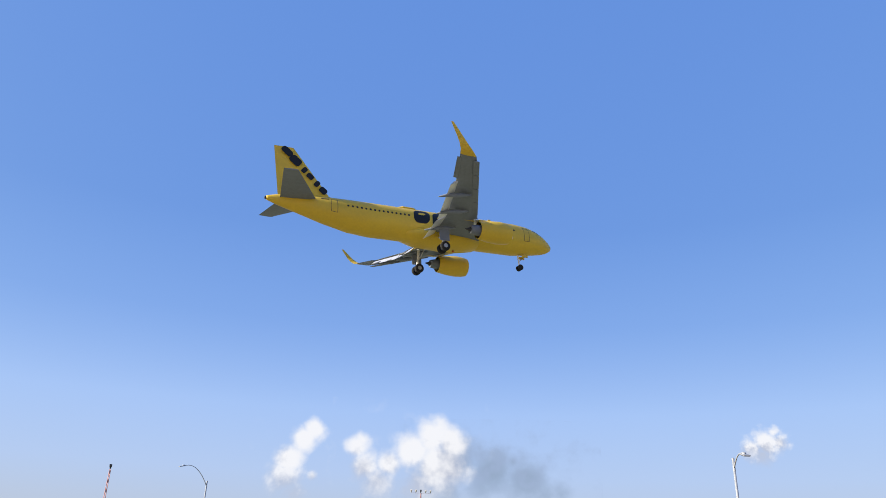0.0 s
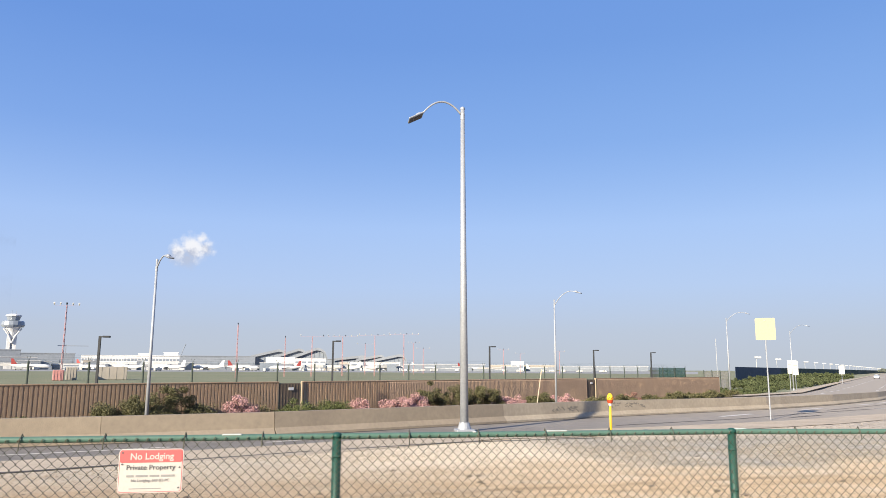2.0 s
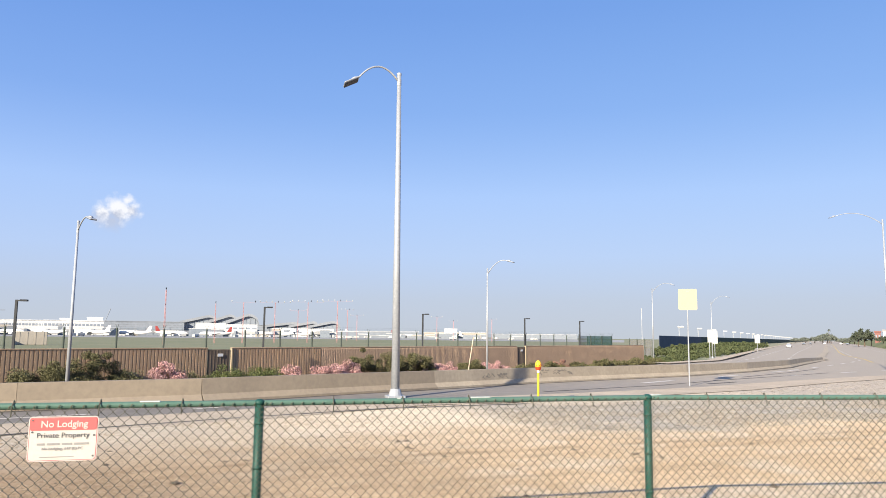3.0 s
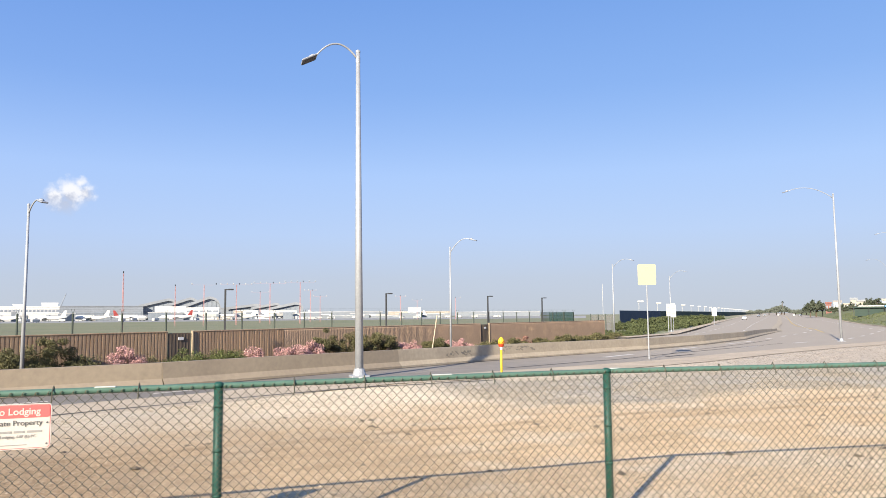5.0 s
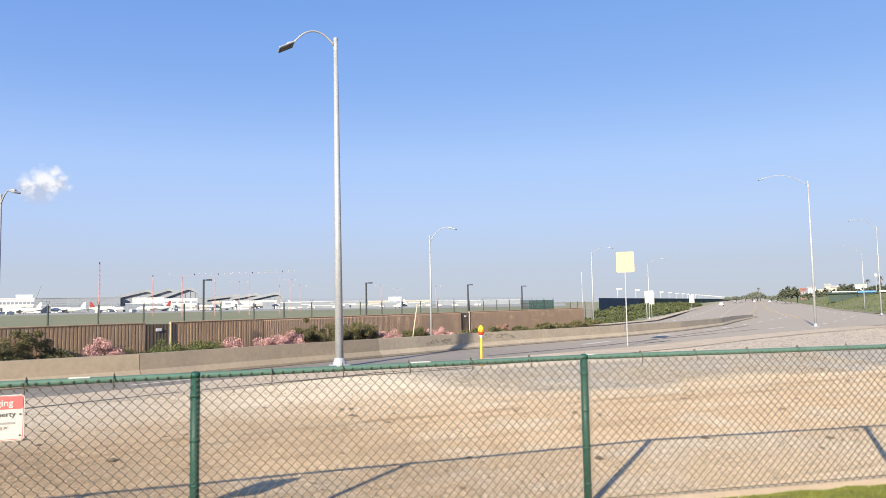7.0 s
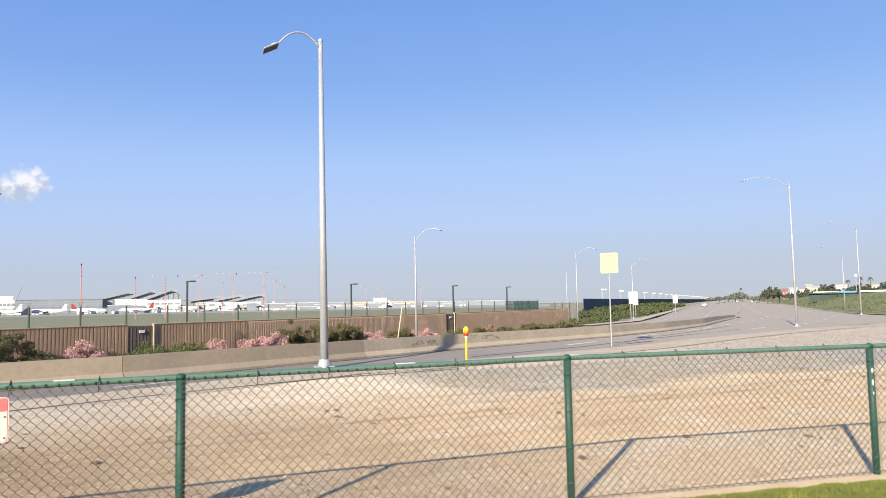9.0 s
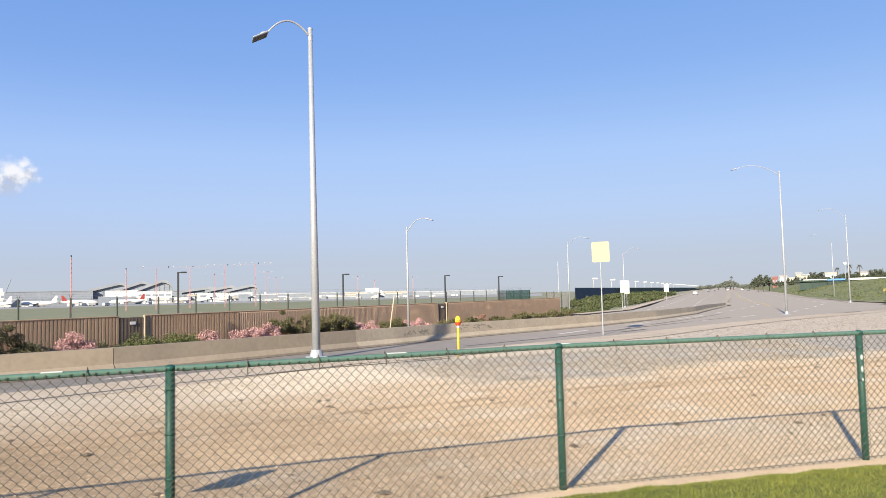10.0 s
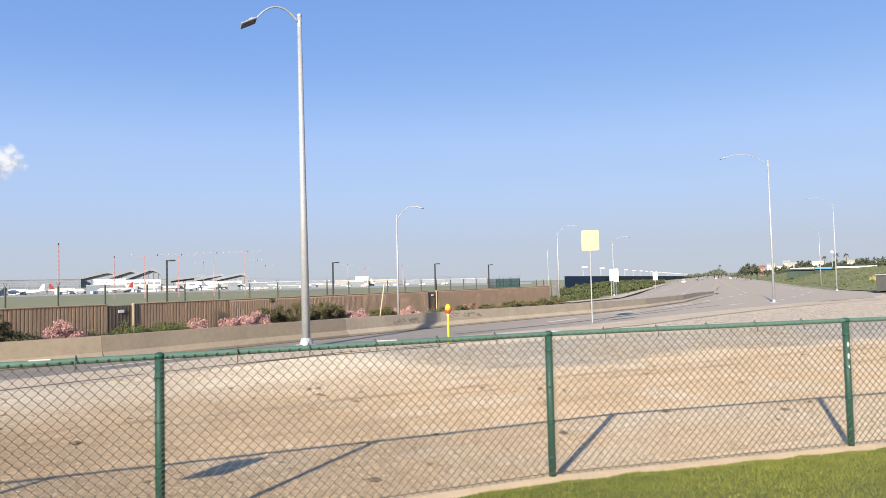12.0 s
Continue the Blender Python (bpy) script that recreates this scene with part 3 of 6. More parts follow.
FU = FDIR.normalized()
pole_light = None
for s, dz in ((-19.4, -0.75), (-5.4, -0.25), (10.9, 0), (28.4, 0.05), (45.6, 0.1), (58.2, 0.1)):
    p = FP0 + FU * s + Vector((-0.15, -0.3, 0))
    if pole_light is None:
        pole_light = thing("area_light", "dark square pole light with a flat head by the security fence", "pole light", (p.x, p.y, -1.2 + dz), group="fence lights")
        part("pole", B((0, 0, 2.4), (0.13, 0.13, 4.85), 0.01), M_DARK, pole_light)
        part("arm", B((0.14, -0.04, 4.78), (0.24, 0.06, 0.07)), M_DARK, pole_light)
        part("lamp_head", B((0.36, -0.06, 4.79), (0.38, 0.26, 0.1), 0.02), M_DARK, pole_light)
        part("base_plate", B((0, 0, 0.02), (0.3, 0.3, 0.04), 0.01), M_DARK, pole_light)
    else:
        copy_thing(pole_light, pose(p.x, p.y, -1.2 + dz))


# ---- street lamps ----
def street_lamp(x, y, z0, top, head_to, head_z, label, r=0.11, led=True, stub=0.35, bow=0.2, roll=0.0, taper=0.6, lean=0.0, slim=0.75):
    """Tapered pole with a bowed arm from below its top to a lamp head at head_to, both in metres from the foot."""
    lamp = thing("street_lamp", label, "street lamp", (x, y, z0), group="street lamps")
    lamp.matrix_basis = lamp.matrix_basis @ pose(0, 0, 0, 0, -lean, 0)
    H = top - z0
    part("pole", T([(0, 0, 0.1), (0, 0, H * 0.5), (0, 0, H)], [r, r * (1 + taper) / 2, r * taper], 14), M_GALV, lamp, smooth=True)
    part("cap", T([(0, 0, H), (0, 0, H + 0.06), (0, 0, H + 0.1)], [r * taper * 1.15, r * taper * 1.2, r * 0.25], 10), M_GALV, lamp)
    bm = B((0, 0, 0.05), (r * 4.2, r * 4.2, 0.1), 0.02)
    tube(bm, [(0, 0, 0.1), (0, 0, 0.32)], [r * 1.6, r * 1.15], 12)
    part("base_plate", bm, M_GALV, lamp)
    hx, hy, hz = head_to[0], head_to[1], head_z - z0
    start = Vector((0, 0, H - stub))
    end = Vector((hx, hy, hz))
    pts = []
    peak = max(start.z, end.z) + bow * math.hypot(hx, hy)
    for i in range(13):
        u = i / 12
        p = start.lerp(end, u)
        p.z = (1 - u) ** 2 * start.z + 2 * u * (1 - u) * peak + u * u * end.z
        pts.append(p)
    part("arm", T(pts, [(0.045 - 0.012 * i / 12) * slim for i in range(13)], 10), M_GALV, lamp, smooth=True)
    part("arm_collar", T([start + Vector((0, 0, -0.12)), start + Vector((0, 0, 0.1))], r * taper * 1.1, 12), M_GALV, lamp)
    d = (pts[-1] - pts[-2]).normalized()
    yaw = math.atan2(d.y, d.x)
    pitch = -math.asin(max(-0.6, min(0.6, d.z))) * 0.8
    m = Matrix.Translation(end) @ Matrix.Rotation(yaw, 4, "Z") @ Matrix.Rotation(pitch, 4, "Y") @ Matrix.Rotation(roll, 4, "X") @ Matrix.Scale(slim, 4)
    bm = B((0.3, 0, 0), (0.74, 0.38, 0.07), 0.025)
    if led:
        bmesh.ops.create_uvsphere(bm, u_segments=12, v_segments=8, radius=0.13, matrix=Matrix.Translation((0.12, 0, 0.06)) @ Matrix.Diagonal((1.3, 1, 0.6, 1)))
    bm.transform(m)
    head = part("lamp_head", bm, M_GALV, lamp)
    bm = B((0.33, 0, -0.04), (0.68, 0.36, 0.03), 0.008)
    bm.transform(m)
    part("lens", bm, M_LENS, head, "dark flat lens")
    return lamp


def lamp_polar(az, d, z0, top_el, head_az, head_el, head_d, label, r=0.1, **k):
    x, y = polar(az, d)
    hx, hy = polar(head_az, head_d)
    return street_lamp(x, y, z0, height(top_el, d), (hx - x, hy - y), height(head_el, head_d), label, r, **k)


lamp_polar(12.34, 25.03, -0.42, 20.25, 8.95, 19.85, 24.4, "tall galvanised street lamp with a bowed arm beside the road", 0.145, bow=0.6, roll=radians(20), taper=0.5, stub=0.26, lean=0.35, slim=0.82)
lamp_polar(47.45, 72.8, -0.95, 8.15, 44.6, 8.62, 71.0, "tall galvanised street lamp standing at the corner of the side road", 0.11)
lamp_polar(51.45, 128, -1.15, 4.72, 50.0, 5.25, 126, "slim pale street lamp near the straw bank", 0.11)
lamp_polar(50.5, 172, -1.15, 2.9, 49.35, 3.52, 170, "slim pale street lamp far along the bank", 0.1)
lamp_polar(-10.95, 35.5, -1.15, 7.75, -10.25, 8.15, 34.2, "slim street lamp rising from the shrubs", 0.085)
lamp_polar(19.5, 53, -1.15, 5.3, 21.1, 5.98, 52.4, "slim pale street lamp behind the barrier", 0.085)
lamp_polar(32.08, 90, -1.2, 3.75, 33.4, 4.12, 89, "slim pale street lamp at the planted strip", 0.095)
lamp_polar(36.25, 119, -1.2, 2.75, 37.3, 3.14, 118, "slim pale street lamp farther along the planted strip", 0.095)
lamp_polar(-49.2, 70, -1.2, 5.2, -50.9, 6.2, 69, "slim street lamp with a bowed arm", 0.095)

# ---- green chain-link fence of the lawn ----
POSTS = [(3.21 - 3.05 * k, 5.31) for k in range(5, 0, -1)] + [(3.21, 5.31), (6.24, 4.90), (9.25, 4.44), (12.26, 3.98), (15.28, 3.52)]
fence = thing("chain_link_fence", "waist-high green chain-link fence with a top rail", "fence", kind="structure")
bm = T([(0, 0, 0), (0, 0, 1.19)], 0.031, 14)
tube(bm, [(0, 0, 1.185), (0, 0, 1.21), (0, 0, 1.222)], [0.037, 0.036, 0.016], 14)
for z in (0.16, 0.45, 0.75, 1.05):
    tube(bm, [(0, 0, z), (0, 0, z + 0.018)], 0.0345, 12)
gpost = mesh_of("fence_post", bm)
for f in gpost.polygons:
    f.use_smooth = len(f.vertices) < 5
for x, y in POSTS:
    ob = part("fence_post", gpost, M_GREEN, fence)
    ob.location = (x, y, 0.0)


def netting(L, H, z0, pitch=0.072, r=0.0031):
    """Woven wires: each zigzags upward and hooks round the next with a blunt bend, then knuckles over at the top."""
    verts, faces = [], []
    rows_n = int(round((H - z0) / (pitch * 0.5)))
    dz = (H - z0) / rows_n
    nw = int(round(L / (pitch / 2)))
    for w in range(nw + 1):
        x0 = w * L / nw
        last = None
        line = []
        for j in range(rows_n + 1):
            odd = (j + w) % 2
            x = x0 + (pitch * 0.54 if odd else -pitch * 0.02)
            yy = 0.0035 * (1 if odd else -1)
            line += [(x + (-0.002 if odd else 0.002), yy * 0.3, z0 + j * dz - 0.0035), (x, yy, z0 + j * dz), (x + (-0.002 if odd else 0.002), yy * 0.3, z0 + j * dz + 0.0035)]
        x, _, z = line[-1]
        line += [(x + 0.006, -0.002, z + 0.008), (x + 0.013, 0.004, z + 0.002)]
        for x, yy, z in line:
            k = len(verts)
            verts += [(x - r, yy, z), (x + r * 0.6, yy - r, z), (x + r * 0.6, yy + r, z)]
            if last is not None:
                for q in range(3):
                    faces.append((last + q, last + (q + 1) % 3, k + (q + 1) % 3, k + q))
            last = k
    return raw("netting", verts, faces)


for (x0, y0), (x1, y1) in zip(POSTS, POSTS[1:]):
    L = math.hypot(x1 - x0, y1 - y0)
    rz = math.atan2(y1 - y0, x1 - x0)
    m = Matrix.Translation((x0, y0, 0)) @ Matrix.Rotation(rz, 4, "Z")
    rail = tube(bmesh.new(), [(L * k / 8, 0, 1.195) for k in range(9)], 0.0215, 12, False)
    ob = part("top_rail", rail, M_RAIL, fence, smooth=True)
    ob.matrix_basis = m
    ob = part("netting", netting(L, 1.19, 0.03), M_WIRE, fence, "woven dark green wire")
    ob["kind"] = "stuff"
    ob.matrix_basis = m @ Matrix.Translation((0, -0.03, 0))
    ob = part("tension_wire", T([(0, 0, 0.05), (L, 0, 0.05)], 0.003, 5), M_WIRE, fence)
    ob.matrix_basis = m @ Matrix.Translation((0, -0.034, 0))
    for q in range(1, 6):
        tie = T([(q * L / 6, -0.045, 1.13), (q * L / 6, -0.035, 1.2), (q * L / 6 + 0.003, 0, 1.232), (q * L / 6 + 0.006, 0.03, 1.2)], 0.004, 5)
        ob = part("wire_tie", tie, M_WIRE, fence)
        ob.matrix_basis = m
for z, w, h in ((0.97, 0.035, 0.05), (0.86, 0.03, 0.06), (0.76, 0.016, 0.03)):
    bm = bmesh.new()
    bmesh.ops.create_uvsphere(bm, u_segments=10, v_segments=6, radius=0.5, matrix=Matrix.Diagonal((w, 0.012, h, 1)))
    ob = part("paint_blotch", bm, M_BLOTCH, fence, "white paint blotch on a post")
    ob.location = (6.225, 4.87, z)
for x, w in ((-0.55, 0.13), (1.15, 0.03), (3.28, 0.10), (1.78, 0.16)):
    bm = B((x, 5.305, 1.214), (w, 0.03, 0.012), 0.005)
    part("paint_blotch", bm, M_BLOTCH, fence, "worn pale patch on the rail")

# mow strip and lawn
def fence_y(x):
    return lerp_line(POSTS, x)


strip = thing("mow_strip", "sandy concrete mow strip under the fence", "kerb", kind="structure")
xs = list(np.arange(-12, 15.3, 0.61))
for a, b in zip(xs, xs[1:]):
    bm = bmesh.new()
    lo, hi = [], []
    for x in (a + 0.003, b - 0.003):
        y = fence_y(x)
        for dy, z in ((-0.27, 0.0), (0.05, 0.0)):
            lo.append(bm.verts.new((x, y + dy, -0.1))), hi.append(bm.verts.new((x, y + dy, 0.016)))
    for q in ((0, 1, 3, 2),):
        bm.faces.new([hi[i] for i in q])
    for i, j in ((0, 1), (1, 3), (3, 2), (2, 0)):
        bm.faces.new((lo[i], lo[j], hi[j], hi[i]))
    bmesh.ops.recalc_face_normals(bm, faces=bm.faces)
    part("strip_segment", bm, M_STRIP, strip)
verts, faces = [], []
lx = list(np.arange(-12, 15.4, 0.3))
for i, x in enumerate(lx):
    yy = fence_y(x) - 0.262
    for k in range(11):
        y = yy - 7.0 * (k / 10) ** 1.5
        verts.append((x, y, (0.022 if k == 0 else 0.016) + 0.008 * noise.noise((x, y, 3))))
for i in range(len(lx) - 1):
    for k in range(10):
        a = i * 11 + k
        faces.append((a, a + 1, a + 12, a + 11))
solo("lawn", raw("lawn", verts, faces), M_LAWNSOIL, "mown green lawn on dark soil", "lawn", "structure", smooth=True)
rng = np.random.default_rng(5)
verts, faces = [], []
for i in range(170000):
    x = -3 + 14 * rng.random()
    y = fence_y(x) - 0.22 - 2.6 * rng.random() ** 1.7 + 0.06 * noise.noise((x * 3, 0, 0))
    h = 0.006 + 0.013 * rng.random() + 0.02 * max(0, noise.noise((x * 2.5, y * 2.5, 0)))
    a = rng.random() * 6.283
    lean = 0.02
    dx, dy = 0.0035 * math.cos(a), 0.0035 * math.sin(a)
    k = len(verts)
    verts += [(x - dx, y - dy, 0.012), (x + dx, y + dy, 0.012), (x + lean * math.sin(a * 3), y + lean * math.cos(a * 3), 0.022 + h)]
    faces.append((k, k + 1, k + 2))
solo("lawn_grass", raw("lawn_grass", verts, faces), M_GRASS, "short bright green lawn grass beside the fence", "grass", "stuff")

# loose stones of the lot
def stones(name, count, y0, y1, smin, smax, seed, label, material=None, power=1.4, xmin=-99, reach=1.1):
    rng = np.random.default_rng(seed)
    verts, faces = [], []
    base = [(1, 0, 0), (-1, 0, 0), (0, 1, 0), (0, -1, 0), (0, 0, 1), (0, 0, -1)]
    tri = [(0, 2, 4), (2, 1, 4), (1, 3, 4), (3, 0, 4), (2, 0, 5), (1, 2, 5), (3, 1, 5), (0, 3, 5)]
    for i in range(count):
        y = y0 + (y1 - y0) * rng.random() ** power
        x = -5 + rng.random() * (13 + y * reach) - y * 0.4
        if x < xmin + 3 * noise.noise((y * 0.4, 0, 0)) or y > lerp_line(NEAR_EDGE, x) - 2.6:
            continue
        s = smin + (smax - smin) * rng.random() ** 4
        k = len(verts)
        z = ground_z(x, y) + s * 0.15
        t = rng.random() * 6.28
        for b in base:
            u = [c * s * (0.6 + 0.8 * rng.random()) for c in b]
            verts.append((x + u[0] * math.cos(t) - u[1] * math.sin(t), y + u[0] * math.sin(t) + u[1] * math.cos(t), z + u[2] * 0.4))
        faces += [(k + p, k + q, k + r) for p, q, r in tri]
    return solo(name, raw(name, verts, faces), material or M_STONE, label, "gravel", "stuff")


stones("gravel", 42000, 5.45, 20.5, 0.005, 0.02, 3, "loose grey and tan stones strewn over the dirt lot")
stones("pebbles", 70000, 5.4, 10.5, 0.004, 0.016, 12, "dense small pale pebbles near the fence foot", M_PALESTONE, 1.8)
stones("road_gravel", 42000, 13.2, 22.0, 0.012, 0.034, 17, "bed of coarse grey gravel on the lot", M_GREYSTONE, 1.0, 6.5)
stones("crushed_stone", 45000, 20.0, 44.0, 0.02, 0.05, 31, "rosy crushed stone beside the wide road", M_ROSYSTONE, 0.8, 16, 2.1)
stones("gravel_bed", 30000, 11.0, 18.5, 0.008, 0.028, 61, "pale grey gravel spread beside the old paving", M_PALESTONE, 0.9)
stones("clods", 420, 6.0, 20, 0.02, 0.075, 44, "scattered dark clods and scraps on the dirt", M_CLOD)
stones("gravel", 90, 6.5, 19, 0.02, 0.05, 8, "scattered larger stones on the dirt lot")

# ---- notice on the fence ----
notice = thing("notice_sign", "white and red metal notice wired to the green fence", "sign", (-1.055, 5.262, 0.992))


def plate(w, h, r, d=0.003):
    bm = bmesh.new()
    ring = []
    for cx, cz, a0 in ((w / 2 - r, h / 2 - r, 0), (-w / 2 + r, h / 2 - r, 90), (-w / 2 + r, -h / 2 + r, 180), (w / 2 - r, -h / 2 + r, 270)):
        for k in range(5):
            a = radians(a0 + 22.5 * k)
            ring.append(bm.verts.new((cx + r * math.cos(a), 0, cz + r * math.sin(a))))
    f = bm.faces.new(ring)
    ex = bmesh.ops.extrude_face_region(bm, geom=[f])
    bmesh.ops.translate(bm, vec=(0, d, 0), verts=[v for v in ex["geom"] if isinstance(v, bmesh.types.BMVert)])
    bmesh.ops.recalc_face_normals(bm, faces=bm.faces)
    return bm


def lettering(text, size, x, z, material, parent, name="lettering", y=-0.0045, bold=0.0):
    cu = bpy.data.curves.new("text", "FONT")
    cu.body, cu.size, cu.align_x, cu.extrude, cu.offset = text, size, "CENTER", 0.0008, bold
    tmp = bpy.data.objects.new("text", cu)
    me = bpy.data.meshes.new_from_object(tmp)
    bpy.data.objects.remove(tmp)
    ob = part(name, me, material, parent)
    ob.data.materials.clear()
    ob.data.materials.append(material)
    ob.matrix_basis = pose(x, y, z, 90, 0, 0)
    return ob


part("panel", plate(0.405, 0.28, 0.022), M_SIGNFACE, notice)
part("outline", plate(0.395, 0.27, 0.018, 0.0006), M_SIGNRED, notice, "thin red outline").location = (0, -0.0008, 0)
part("inner_face", plate(0.388, 0.263, 0.016, 0.0006), M_SIGNFACE, notice).location = (0, -0.0016, 0)
bm = plate(0.39, 0.078, 0.014, 0.001)
ob = part("red_band", bm, M_SIGNRED, notice, "red heading band")
ob.location = (0, -0.003, 0.092)
lettering("No Lodging", 0.058, 0.004, 0.074, M_SIGNFACE, notice, bold=0.001)
lettering("Private Property", 0.046, 0, 0.008, M_SIGNGREY, notice)
lettering("No Lodging, 647 (E) PC", 0.025, 0, -0.068, M_SIGNPALE, notice)
for z, segs in ((-0.032, (0.045, 0.075, 0.06, 0.085)),):
    x = -sum(segs) / 2 - 0.008 * len(segs) / 2
    for w in segs:
        part("print_bar", B((x + w / 2, -0.003, z), (w, 0.002, 0.013)), M_SIGNPALE, notice)
        x += w + 0.012
part("print_bar", B((-0.03, -0.003, -0.112), (0.2, 0.002, 0.005)), M_SIGNPALE, notice)
for x, z in ((-0.18, 0.045), (0.18, 0.02), (-0.18, 0.118), (0.18, -0.11)):
    bm = bmesh.new()
    tube(bm, [(x, 0.004, z), (x, -0.006, z)], 0.006, 8)
    part("bolt", bm, M_SIGNGREY, notice)

# ---- signs and markers by the road ----
road_sign = thing("road_sign", "blank pale yellow square sign on a thin steel post", "sign", (21.26, 30.85, -0.6), 0)
D = math.hypot(21.26, 30.85)
sx = 0.5 * D * radians(1.32) * 1.0
zc, hh = height(2.97, D) + 0.6, D * math.tan(radians(1.56))
part("post", T([(0, 0.03, 0), (0, 0.03, zc + hh * 0.3)], 0.032, 8), M_GALV, road_sign)
ob = part("panel", plate(2 * sx, hh, 0.07, 0.006), M_BACK, road_sign)
ob.matrix_basis = pose(0, -0.01, zc, 0, 0, -34.5)
bm = B((0, -0.003, 0), (0.13, 0.004, 0.035), 0.002)
ob = part("maker_mark", bm, M_SIGNPALE, road_sign, "small grey mark")
ob.matrix_basis = pose(0, -0.02, zc + hh * 0.38, 0, 0, -34.5)

marker = thing("pipeline_marker", "yellow marker post with an orange and yellow domed top", "marker post", (9.75, 22.55, -0.42))
part("post", T([(0, 0, 0), (0, 0, 0.95)], 0.038, 12), M_YELLOW, marker, smooth=True)
part("collar", T([(0, 0, 0.93), (0, 0, 0.97), (0, 0, 1.02)], [0.042, 0.045, 0.06], 12), M_WHITE, marker, "white collar")
part("lower_dome", T([(0, 0, 1.0), (0, 0, 1.03), (0, 0, 1.08), (0, 0, 1.13)], [0.045, 0.08, 0.098, 0.1], 16), M_ORANGE, marker, "dark red lower cap")
part("top_dome", T([(0, 0, 1.13), (0, 0, 1.2), (0, 0, 1.27), (0, 0, 1.32), (0, 0, 1.345)], [0.104, 0.102, 0.085, 0.05, 0.012], 16), M_YELLOW, marker, smooth=True)
for k in range(5):
    part("warning_mark", B((0.1 * math.sin(-0.9 + 0.45 * k), -0.1 * math.cos(-0.9 + 0.45 * k), 1.17 + 0.03 * (k % 2)), (0.03, 0.012, 0.035), 0.003), M_ORANGE, marker, "small red mark")

x, y = polar(17.94, 50)
x2, y2 = polar(18.43, 50)
solo("leaning_pole", T([(x, y, -1.2), (x2, y2, height(0.03, 50))], 0.035, 8), M_PATCH, "bare leaning wooden pole among the shrubs", "pole")


def verge_sign(az, d, el0, el1, w, label):
    x, y = polar(az, d)
    s = thing("verge_sign", label, "sign", (x, y, -1.2), group="verge signs")
    z0, z1 = height(el0, d) + 1.2, height(el1, d) + 1.2
    part("post", T([(0, 0, 0), (0, 0, z1)], 0.05, 8), M_GALV, s)
    ob = part("panel", plate(w, z1 - z0, 0.04, 0.01), M_DULLWHITE, s)
    ob.matrix_basis = pose(0, -0.07, (z0 + z1) / 2, 0, 0, -az)
    for k in range(3):
        ob = part("print_bar", B((0, -0.003, 0), (w * 0.7, 0.003, 0.08)), M_SIGNPALE, s)
        ob.matrix_basis = pose(-0.01, -0.085, z0 + (z1 - z0) * (0.3 + 0.2 * k), 0, 0, -az)


verge_sign(36.42, 118, -0.28, 0.65, 0.75, "white upright notice on a post in the planting")
verge_sign(36.06, 112, -0.2, 0.72, 0.55, "white upright notice on a paired post in the planting")
verge_sign(39.3, 190, -0.22, 0.36, 1.15, "white square notice beside the walk")

# ---- shrubs along the wall ----
def foliage(name, w, d, h, count, leaf, seed, droop=0.0):
    """Leaves gathered in clumps over an uneven mound, with gaps between them."""
    rng = np.random.default_rng(seed)
    clumps = []
    for i in range(max(16, int(w * 12)) if w < 6 else int(w * 7)):
        u, v = rng.uniform(-1, 1), rng.uniform(-1, 1)
        r = min(1.0, math.hypot(u, v * 0.6))
        top = h * (1 - 0.6 * r ** 2.2) * rng.uniform(0.72, 1.0)
        clumps.append((u * w / 2 * 0.92, v * d / 2, top * rng.uniform(0.4, 0.98) - 0.05, rng.uniform(0.16, 0.3) * min(1.2, h)))
    verts, faces = [], []
    for i in range(count):
        cx, cy, cz, cr = clumps[rng.integers(len(clumps))]
        q = rng.normal(size=3)
        q /= np.linalg.norm(q) + 1e-6
        q *= cr * rng.random() ** 0.4
        p = np.array((cx + q[0] * 1.3, cy + q[1], max(0.02, cz + q[2] * 0.9)))
        a, b = rng.normal(size=3), rng.normal(size=3)
        a = a / np.linalg.norm(a) * leaf * rng.uniform(0.6, 1.3)
        b = b / np.linalg.norm(b) * leaf * 0.45
        k = len(verts)
        verts += [tuple(p - a), tuple(p + b), tuple(p + a), tuple(p - b)]
        faces.append((k, k + 1, k + 2, k + 3))
    return raw(name, verts, faces), clumps


def shrub(s, off, w, h, leaf_mat, label, name="shrub", seed=1, count=900, leaf=0.07, bloom=None, d=1.3, z0=-1.2):
    h *= 1.18
    p = on_wall(s, off, z0)
    ob = thing(name, label, "shrub", p, WROT)
    me, clumps = foliage("foliage", w, d, h, count, leaf, seed)
    part("foliage", me, leaf_mat, ob)
    if bloom:
        me, _ = foliage("blossom", w, d * 1.1, h * 1.04, count * 12, leaf * 0.9, seed)
        part("blossom", me, bloom, ob, "clustered blossoms")
    bm = bmesh.new()
    for cx, cy, cz, cr in clumps[:7]:
        tube(bm, [(cx * 0.02, cy * 0.02, -0.05), (cx * 0.6, cy * 0.6, cz * 0.5), (cx, cy, cz)], [0.025, 0.016, 0.006], 5)
    part("stems", bm, M_STEM, ob)
    return ob


